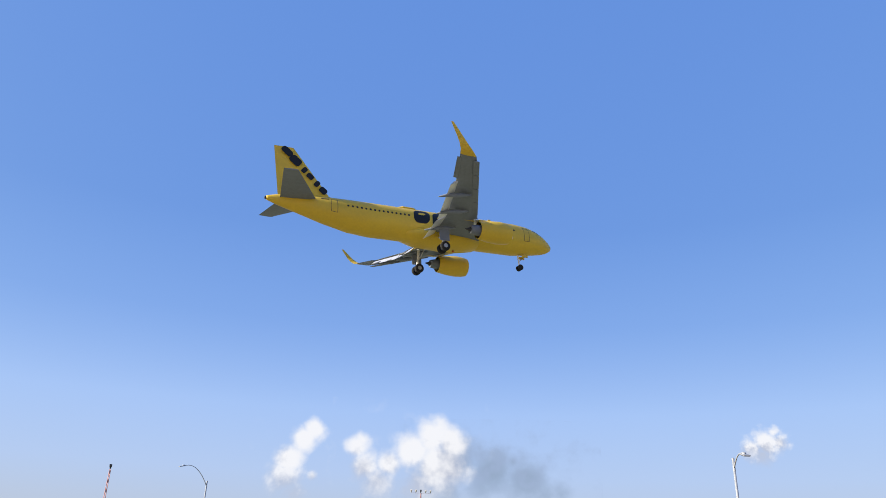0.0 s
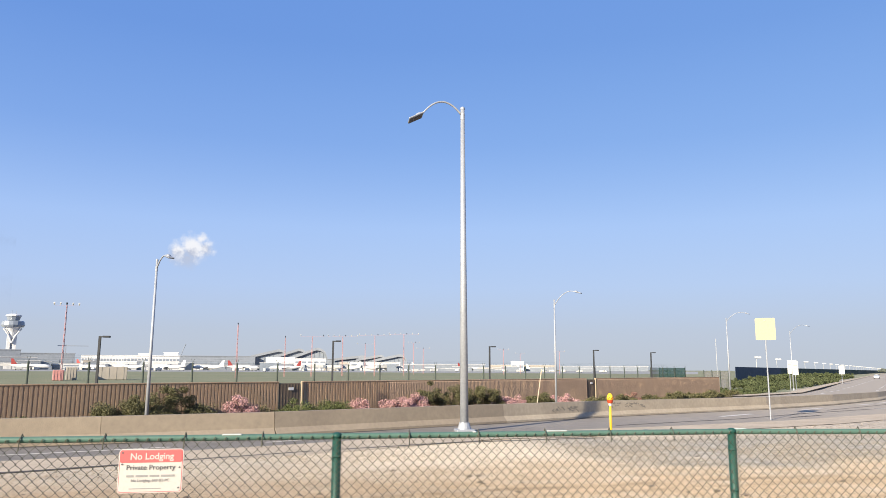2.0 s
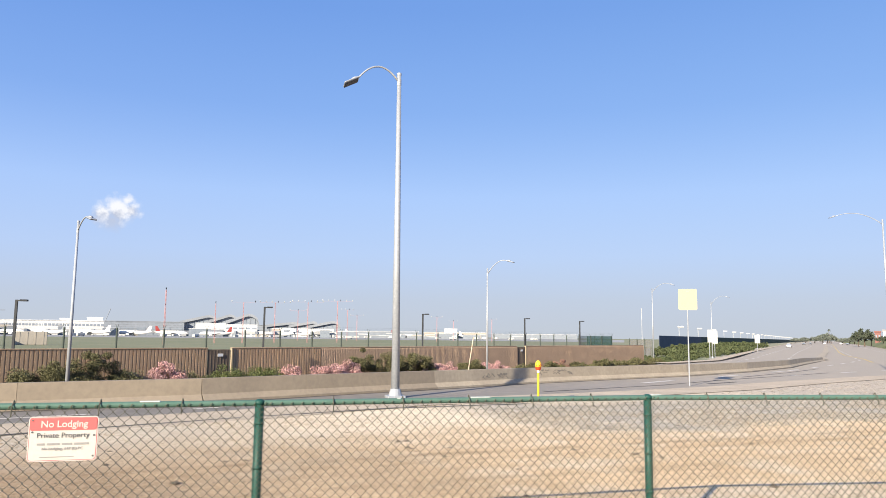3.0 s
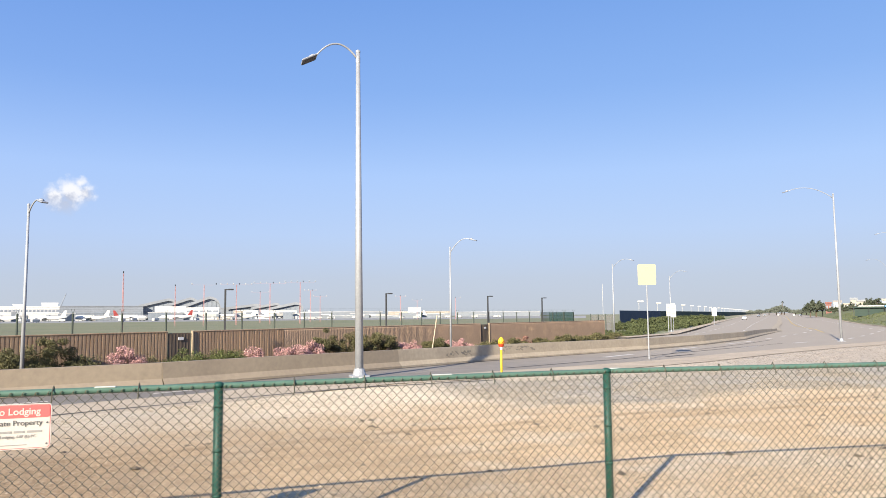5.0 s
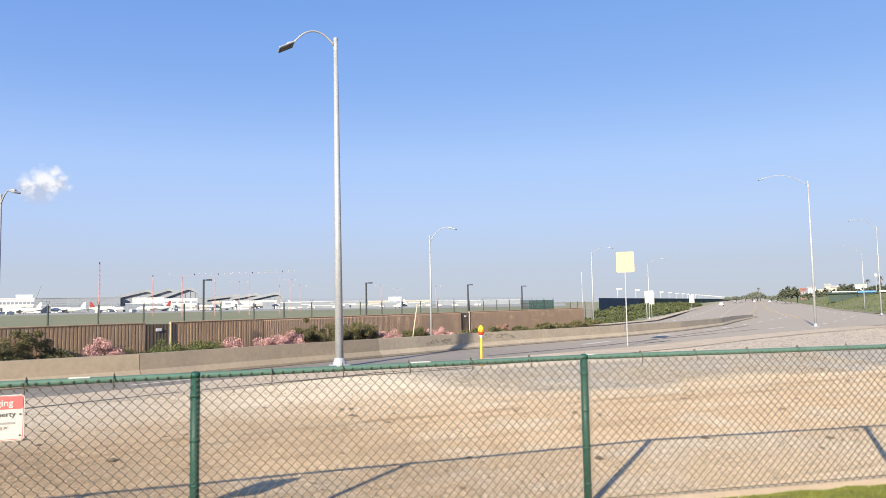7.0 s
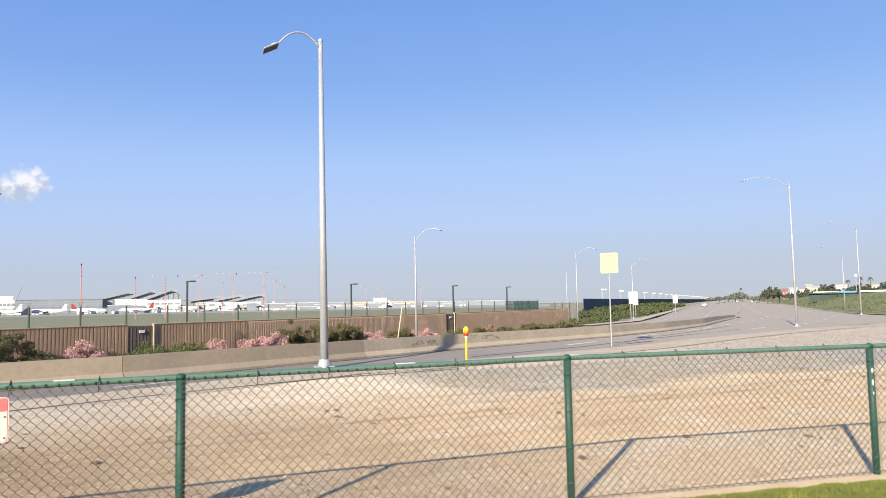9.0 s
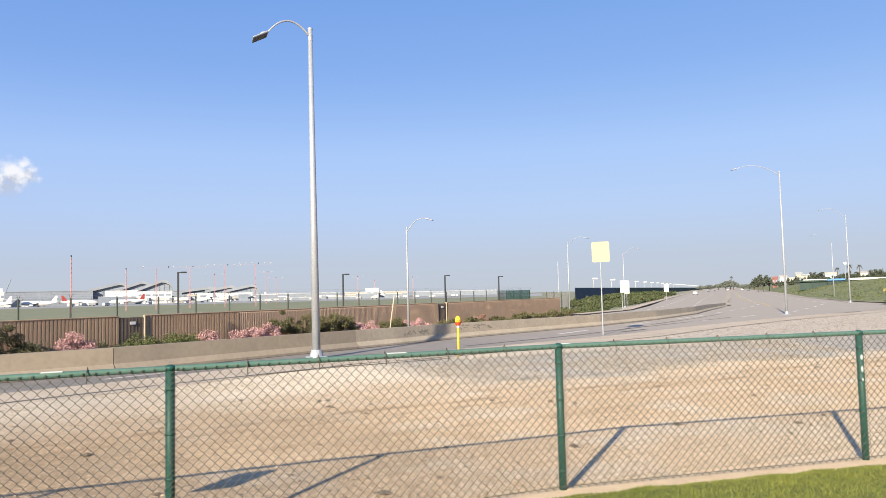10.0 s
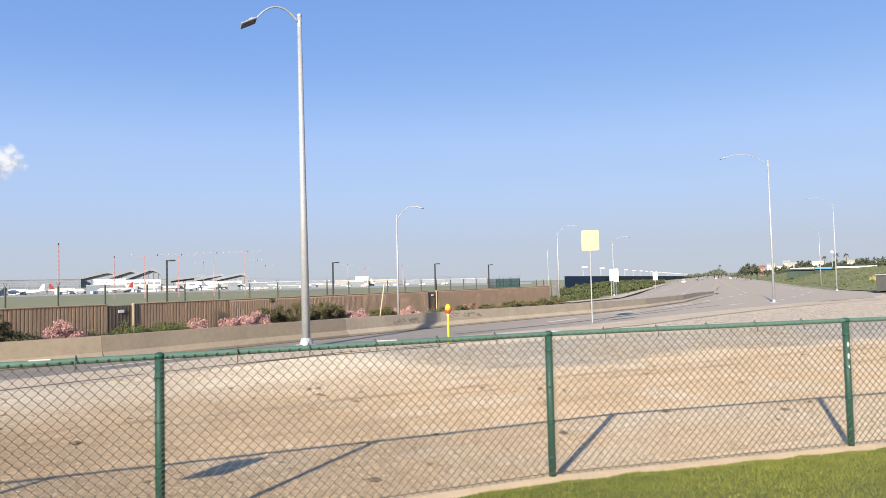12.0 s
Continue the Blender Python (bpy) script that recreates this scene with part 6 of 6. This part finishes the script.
for side in (-1, 1):
    # heavy dark livery shapes amidships
    x = -20.4
    for w, a0, a1 in ((2.1, -10, 46), (2.1, -24, 44), (.8, -8, 48), (1.4, -8, 42), (.8, -8, 48), (1.5, -8, 48)):
        part("livery_shape", decal(x, x + w, a0, a1, side, 0.55, slant=0.1), M_BLACK, plane, "rounded black livery shape")
        if w > 2:
            part("livery_slot", decal(x + w * .3, x + w * .72, (a0 + a1) / 2 + 3, (a0 + a1) / 2 + 13, side, 0.5, 1.012, 0.1, 6, 4), M_PLANE, plane, "yellow slot in a black livery shape")
        x += w + 0.32
    for i in range(42):
        xw = -6.6 - 0.535 * i
        if -20.6 < xw < -9.6:
            continue
        part("cabin_window", decal(xw - .12, xw + .12, 9.5, 17.5, side, 0.4, 1.006, 0, 3, 3), M_BLACK, plane)
    for xd, w in ((-4.7, .82), (-30.1, .76)):
        for x0, x1, a0, a1 in ((xd - w / 2, xd - w / 2 + .05, -22, 34), (xd + w / 2 - .05, xd + w / 2, -22, 34), (xd - w / 2, xd + w / 2, 33, 34.5), (xd - w / 2, xd + w / 2, -22, -20.5)):
            part("door_outline", decal(x0, x1, a0, a1, side, 0, 1.006, 0, 2, 6), M_DARK, plane)
    for x0, x1, a0, a1 in ((-2.2, -1.55, 40, 62), (-2.8, -2.3, 36, 58), (-3.35, -2.9, 36, 54)):
        part("cockpit_window", decal(x0, x1, a0, a1, side, 0.2, 1.012, 0.1, 4, 4), M_GLASSY, plane, "dark cockpit glass")
    part("registration_bar", decal(-31.6, -30.9 + .2, 30, 36, side, 0.1, 1.008, 0, 4, 3), M_BLACK, plane, "small dark bar of lettering")
    # wing
    s = side
    secs = [(-11.2, -18.0, s * 1.2, -1.3, .95, False), (-14.3, -18.4, s * 6.4, -.75, .6, False), (-17.5, -20.1, s * 13, .35, .33, False), (-19.45, -21.35, s * 16.3, 1.0, .24, False)]
    part("wing", taper_wing(bmesh.new(), secs), M_WING, plane, "grey wing")
    tip = [(-19.45, -21.35, s * 16.3, 1.0, .22, False), (-20.2, -21.6, s * 16.95, 1.25, .2, False), (-20.9, -21.9, s * 17.35, 1.65, .16, False), (-21.5, -22.25, s * 17.6, 2.2, .12, False), (-22.7, -23.0, s * 17.9, 3.6, .05, False)]
    bm = bmesh.new()
    rings = []
    for lx, tx, y, z, th, up in tip:
        c = math.cos(radians(min(80, max(10, (z - 1) * 45))))
        sn = math.sin(radians(min(80, max(10, (z - 1) * 45))))
        rings.append([bm.verts.new((lx + (tx - lx) * u, y - s * v * th / 2 * sn, z + v * th / 2 * c)) for u, v in ((0, 0), (.1, .6), (.35, 1), (.7, .6), (1, 0), (.7, -.4), (.35, -.6), (.1, -.4))])
    for a, b in zip(rings, rings[1:]):
        for k in range(8):
            bm.faces.new((a[k], a[(k + 1) % 8], b[(k + 1) % 8], b[k]))
    bm.faces.new(rings[0]), bm.faces.new(rings[-1])
    bmesh.ops.recalc_face_normals(bm, faces=bm.faces)
    part("winglet", bm, M_PLANE, plane, "upswept yellow winglet")
    # slats drooped ahead of the leading edge
    part("slat", taper_wing(bmesh.new(), [(-12.6, -13.3, s * 3.4, -1.32, .16, False), (-14.0, -14.7, s * 6.2, -.98, .16, False)]), M_BARE_SUNLIT, plane, "bright inner slat")
    for y0, y1 in ((7, 9.2), (9.3, 11.5), (11.6, 13.7), (13.8, 15.9)):
        f = lambda yy: -14.55 - (yy - 6.4) * 0.485
        g = lambda yy: -.72 + (yy - 6.4) * 0.168 - .2
        part("slat", taper_wing(bmesh.new(), [(f(y0) + .25, f(y0) - .5, s * y0, g(y0), .13, False), (f(y1) + .25, f(y1) - .45, s * y1, g(y1), .12, False)]), M_WING, plane, "grey drooped slat")
    # flaps lowered
    for y0, y1, c0, c1 in ((2.1, 6.1, 1.9, 1.7), (6.5, 12.4, 1.6, 1.1)):
        te = lambda yy: -18.0 - (yy - 1.2) * .077 if yy < 6.4 else -18.4 - (yy - 6.4) * .258
        zz = lambda yy: -1.3 + (yy - 1.2) * .106 if yy < 6.4 else -.75 + (yy - 6.4) * .167
        bm = bmesh.new()
        rings = []
        for yy, c in ((y0, c0), (y1, c1)):
            m = Matrix.Translation((te(yy) + .2, s * yy, zz(yy) - .2)) @ Matrix.Rotation(radians(-33), 4, "Y")
            rings.append([bm.verts.new(m @ Vector((-c * u, 0, v * .16))) for u, v in ((0, 0), (.1, .7), (.4, 1), (1, 0), (.4, -.6), (.1, -.6))])
        for k in range(6):
            bm.faces.new((rings[0][k], rings[0][(k + 1) % 6], rings[1][(k + 1) % 6], rings[1][k]))
        bm.faces.new(rings[0]), bm.faces.new(rings[1])
        bmesh.ops.recalc_face_normals(bm, faces=bm.faces)
        # Sun-facing brightness is put into the flap colour, shared with bare metal.
        part("flap", bm, M_BARE_SUNLIT, plane, "lowered flap coloured bright as if sunlit")
    part("aileron", taper_wing(bmesh.new(), [(-19.85, -20.45, s * 12.7, .28, .12, False), (-21.05, -21.5, s * 15.9, .88, .09, False)]), M_WING, plane)
    for yy, xx, zz0 in ((4.0, -17.2, -1.45), (7.6, -17.3, -.95), (10.6, -18.4, -.45)):
        part("flap_fairing", T([(xx + 1.2, s * yy, zz0 + .1), (xx, s * yy, zz0 - .12), (xx - 1.6, s * yy, zz0 - .35), (xx - 2.9, s * yy, zz0 - .75)], [.06, .26, .24, .05], 10), M_WING, plane, smooth=True)
    # engine
    ey, ez = s * 5.75, -2.15
    prof = [(-9.9, 1.0), (-9.8, 1.08), (-9.9, 1.17), (-10.5, 1.3), (-11.4, 1.36), (-12.6, 1.27), (-13.9, 1.04), (-14.0, .98)]
    eng = part("engine", tube(bmesh.new(), [(px, ey, ez) for px, r in prof[2:]], [r for px, r in prof[2:]], 24, False), M_PLANE, plane, "yellow engine cowl", smooth=True)
    bm = tube(bmesh.new(), [(-9.9, ey, ez), (-9.8, ey, ez), (-9.9, ey, ez)], [1.17, 1.09, 1.0], 24, False)
    tube(bm, [(-9.9, ey, ez), (-10.9, ey, ez)], [1.0, .95], 24, False)
    part("intake_lip", bm, M_BARE_SUNLIT, eng, "bare metal intake lip", smooth=True)
    part("fan", T([(-10.8, ey, ez), (-10.92, ey, ez)], .97, 24), M_DARK, eng, "dark fan disc")
    part("spinner", T([(-10.3, ey, ez), (-10.6, ey, ez), (-10.85, ey, ez)], [.03, .22, .33], 14), M_DARK, eng)
    part("rear_duct", T([(-13.5, ey, ez), (-13.55, ey, ez)], .97, 24), M_DARK, eng, "dark rear duct")
    part("core_nozzle", T([(-13.4, ey, ez), (-14.4, ey, ez), (-15.0, ey, ez)], [.72, .62, .48], 18), M_WING, eng)
    part("exhaust_cone", T([(-14.9, ey, ez), (-15.7, ey, ez)], [.3, .04], 12), M_DARK, eng)
    part("pylon", taper_wing(bmesh.new(), [(-10.6, -15.6, ey, ez + 1.1, .5, True), (-12.6, -16.4, ey, -.85, .45, True)]), M_PLANE, plane)
    # tailplane
    part("tailplane", taper_wing(bmesh.new(), [(-31.6, -36.1, s * .3, 1.05, .42, False), (-35.5, -37.1, s * 6.22, 1.7, .14, False)]), M_WING, plane, "grey tailplane")
    # main gear
    mg = part("main_gear", T([(-17.5, s * 3.6, -1.4), (-17.65, s * 3.8, -3.3), (-17.65, s * 3.8, -4.0)], [.17, .15, .11], 12), M_WHITE, plane, "white main gear leg")
    part("axle", T([(-17.65, s * 3.8 - .55, -4.0), (-17.65, s * 3.8 + .55, -4.0)], .09, 8), M_HUB, mg)
    part("side_brace", T([(-17.4, s * 2.0, -1.9), (-17.6, s * 3.75, -3.0)], .07, 8), M_HUB, mg)
    part("gear_door", B((-17.6, s * 4.12, -2.5), (1.3, .06, 1.5), .02), M_WING, mg, "grey leg door")
    for o in (-.47, .47):
        tyre = part("tyre", T([(-17.65, s * 3.8 + o - .2, -4.0), (-17.65, s * 3.8 + o - .14, -4.0), (-17.65, s * 3.8 + o + .14, -4.0), (-17.65, s * 3.8 + o + .2, -4.0)], [.46, .58, .58, .46], 20), M_TYRE, mg)
        part("rim", T([(-17.65, s * 3.8 + o - .21, -4.0), (-17.65, s * 3.8 + o + .21, -4.0)], .26, 14), M_HUB, mg)
ng = part("nose_gear", T([(-5.2, 0, -1.7), (-5.07, 0, -3.75)], [.12, .08], 10), M_WHITE, plane, "white nose gear leg")
part("axle", T([(-5.07, -.3, -3.75), (-5.07, .3, -3.75)], .05, 8), M_HUB, ng)
for o in (-.26, .26):
    part("tyre", T([(-5.07, o - .1, -3.75), (-5.07, o - .06, -3.75), (-5.07, o + .06, -3.75), (-5.07, o + .1, -3.75)], [.3, .38, .38, .3], 18), M_TYRE, ng)
    part("gear_door", B((-4.4, o * 1.6, -2.2), (0.9, .03, .4), .01), M_PLANE, ng, "yellow gear door")
part("drag_strut", T([(-3.8, 0, -1.9), (-5.1, 0, -2.9)], .05, 8), M_HUB, ng)
fin = part("fin", taper_wing(bmesh.new(), [(-27.6, -36.3, 0, 1.7, .3, True), (-30.3, -36.35, 0, 2.3, .5, True), (-34.6, -36.9, 0, 7.95, .24, True)]), M_PLANE, plane, "tall yellow tail fin")
# dark shapes slanting down the fin
for i, (w, h) in enumerate(((1.15, 1.15), (1.15, 1.45), (.45, 1.15), (.7, .95), (.45, 1.15), (.75, 1.1))):
    u = (.02, .24, .47, .62, .80, .96)[i]
    z = 7.35 - 4.7 * u
    x = -35.5 + 4.6 * u
    for s in (-1, 1):
        bm = bmesh.new()
        ring = [bm.verts.new((x + w * .64 * math.copysign(abs(math.cos(a)) ** .55, math.cos(a)), 0, z + h * .36 * math.copysign(abs(math.sin(a)) ** .55, math.sin(a)))) for a in [2 * math.pi * k / 20 for k in range(20)]]
        bm.faces.new(ring)
        ob = part("livery_shape", bm, M_BLACK, plane, "rounded black livery shape")
        ob.matrix_basis = Matrix.Translation((0, s * .29, 0)) @ Matrix.Translation((x, 0, z)) @ Matrix.Rotation(radians(40), 4, "Y") @ Matrix.Translation((-x, 0, -z))
part("beacon", T([(-14.5, 0, -2.58), (-14.5, 0, -2.75)], [.14, .07], 8), M_ORANGE, plane, "small red belly beacon")
part("dome_aerial", hull([(-19.0, 2.1, .1, .05), (-19.8, 2.15, .6, .2), (-21.2, 2.15, .6, .22), (-22.2, 2.1, .1, .05)], 12), M_PLANE, plane)
part("aerial", B((-9.0, 0, 2.25), (.4, .04, .4)), M_PLANE, plane)


# ---- far clouds ----
def cloud(az, el, d, w, h, blobs, seed, label, grey=0.0, soft=0.22, amount=0.34):
    """A far bank of cloud: a soft-edged sheet whose outline grows from a few puffs broken up by noise."""
    x, y = polar(az, d)
    bm = bmesh.new()
    bmesh.ops.create_grid(bm, x_segments=1, y_segments=1, size=0.5, matrix=pose(0, 0, 0, 90, 0, 0) @ Matrix.Diagonal((w, h, 1, 1)))
    m = bpy.data.materials.new("cloud_vapour")
    m.use_nodes = True
    n, l = m.node_tree.nodes, m.node_tree.links
    n.remove(n["Principled BSDF"])
    tc = n.new("ShaderNodeTexCoord")
    nz = n.new("ShaderNodeTexNoise")
    nz.inputs["Scale"].default_value, nz.inputs["Detail"].default_value, nz.inputs["Roughness"].default_value = 6.5 / h, 8, 0.52
    off = n.new("ShaderNodeVectorMath")
    off.operation = "ADD"
    off.inputs[1].default_value = (seed * 531.0, seed * 77.0, 0)
    l.new(tc.outputs["Object"], off.inputs[0]), l.new(off.outputs[0], nz.inputs["Vector"])
    field = None
    for bx, bz, br, bs in blobs:
        sub, ln, rg = n.new("ShaderNodeVectorMath"), n.new("ShaderNodeVectorMath"), n.new("ShaderNodeMapRange")
        sub.operation, ln.operation = "SUBTRACT", "LENGTH"
        sub.inputs[1].default_value = (bx * w / 2, 0, bz * h / 2)
        l.new(tc.outputs["Object"], sub.inputs[0]), l.new(sub.outputs[0], ln.inputs[0]), l.new(ln.outputs["Value"], rg.inputs["Value"])
        rg.inputs["From Min"].default_value, rg.inputs["From Max"].default_value = 0, br * h
        rg.inputs["To Min"].default_value, rg.inputs["To Max"].default_value = bs, 0
        if field is None:
            field = rg.outputs[0]
        else:
            mx = n.new("ShaderNodeMath")
            mx.operation = "SMOOTH_MAX"
            mx.inputs[2].default_value = 0.12 + 0.25 * grey
            l.new(field, mx.inputs[0]), l.new(rg.outputs[0], mx.inputs[1])
            field = mx.outputs[0]
    mul = n.new("ShaderNodeMath")
    mul.operation = "MULTIPLY_ADD"
    mul.inputs[1].default_value = 1.0
    l.new(nz.outputs["Fac"], mul.inputs[0]), l.new(field, mul.inputs[2])
    al = n.new("ShaderNodeMapRange")
    al.interpolation_type = "SMOOTHSTEP"
    al.inputs["From Min"].default_value, al.inputs["From Max"].default_value = 0.5 + amount, 0.5 + amount + soft * 2.2
    al.inputs["To Max"].default_value = 0.94 - 0.12 * grey
    l.new(mul.outputs[0], al.inputs["Value"])
    gate = n.new("ShaderNodeMapRange")
    gate.inputs["From Min"].default_value, gate.inputs["From Max"].default_value = 0.0, 0.12
    l.new(field, gate.inputs["Value"])
    thin, spz = n.new("ShaderNodeMapRange"), n.new("ShaderNodeSeparateXYZ")
    l.new(tc.outputs["Object"], spz.inputs[0]), l.new(spz.outputs["Z"], thin.inputs["Value"])
    thin.inputs["From Min"].default_value, thin.inputs["From Max"].default_value = -0.46 * h, 0.0
    thin.inputs["To Min"].default_value, thin.inputs["To Max"].default_value = 0.12 + 0.3 * grey, 1.0
    body_of, alpha = n.new("ShaderNodeMath"), n.new("ShaderNodeMath")
    body_of.operation = alpha.operation = "MULTIPLY"
    l.new(al.outputs[0], body_of.inputs[0]), l.new(gate.outputs[0], body_of.inputs[1])
    l.new(body_of.outputs[0], alpha.inputs[0]), l.new(thin.outputs[0], alpha.inputs[1])
    # The sheet glows; its greyer underside is shading painted by height and noise.
    glow, tr, mix = n.new("ShaderNodeEmission"), n.new("ShaderNodeBsdfTransparent"), n.new("ShaderNodeMixShader")
    c = 0.46 - 0.38 * grey
    ramp, sp, lift = n.new("ShaderNodeValToRGB"), n.new("ShaderNodeSeparateXYZ"), n.new("ShaderNodeMath")
    ramp.color_ramp.elements[0].position, ramp.color_ramp.elements[1].position = 0.36, 0.6
    ramp.color_ramp.elements[0].color, ramp.color_ramp.elements[1].color = (c * (.56 + .4 * grey), c * (.6 + .7 * grey), c * (.72 + 1.1 * grey), 1), (c, c * (1 + .35 * grey), c * (1.03 + 1.0 * grey), 1)
    lift.operation = "MULTIPLY_ADD"
    lift.inputs[1].default_value = 0.85 / h
    l.new(tc.outputs["Object"], sp.inputs[0]), l.new(sp.outputs["Z"], lift.inputs[0]), l.new(nz.outputs["Fac"], lift.inputs[2])
    l.new(lift.outputs[0], ramp.inputs[0]), l.new(ramp.outputs[0], glow.inputs["Color"])
    l.new(alpha.outputs[0], mix.inputs[0]), l.new(tr.outputs[0], mix.inputs[1]), l.new(glow.outputs[0], mix.inputs[2])
    l.new(mix.outputs[0], n["Material Output"].inputs["Surface"])
    ob = solo("cloud", bm, m, label, "cloud", "structure")
    ob.name = "backdrop_cloud"
    ob.matrix_basis = pose(x, y, height(el, d), 0, 0, -az)
    return ob


DC = 3600
deg = DC * radians(1)
cloud(-8.5, 8.55, DC, 5.0 * deg, 4.2 * deg, ((.04, .19, .33, 1.0), (-.34, -.1, .31, 1.0), (.4, .15, .28, .95), (-.07, -.3, .28, 1.0), (.28, .48, .17, .9), (.05, 0, .3, 1.05)), 3, "small white puff of cloud", 0.0, 0.3, 0.16)
cloud(-43.2, 6.6, DC, 6.4 * deg, 8.8 * deg, ((.46, .65, .15, 1.0), (.2, .46, .17, 1.0), (-.09, .14, .2, .95), (-.13, -.16, .23, .85), (.07, -.45, .2, .7), (-.09, -.74, .12, .6), (.5, -.13, .07, .7)), 5, "tall ragged white cloud", 0.0, 0.3, 0.12)
cloud(-34.2, 6.6, DC + 60, 13 * deg, 11.2 * deg, ((.24, .5, .2, 1.1), (0, .3, .2, 1.0), (.46, .41, .18, 1.05), (.36, .11, .28, 1.1), (-.27, .11, .14, .9), (-.66, .32, .13, .95), (-.57, .05, .18, .85), (-.4, -.15, .2, .75), (-.57, -.44, .1, .7), (-.63, -.85, .07, .6), (.08, -.2, .24, .8)), 8, "large heaped white cloud", 0.0, 0.28, 0.12)
cloud(-27.6, 6.6, DC + 120, 16 * deg, 8.6 * deg, ((-.4, .3, .36, 1.1), (-.06, .08, .36, 1.15), (.27, -.09, .34, 1.1), (.14, .24, .13, .9), (.6, -.32, .2, .8), (.44, -.33, .24, .85), (-.16, -.21, .3, .8), (-.5, -.33, .34, .75), (-.6, .1, .34, .8)), 11, "grey trailing cloud bank", 0.8, 0.36, 0.12)
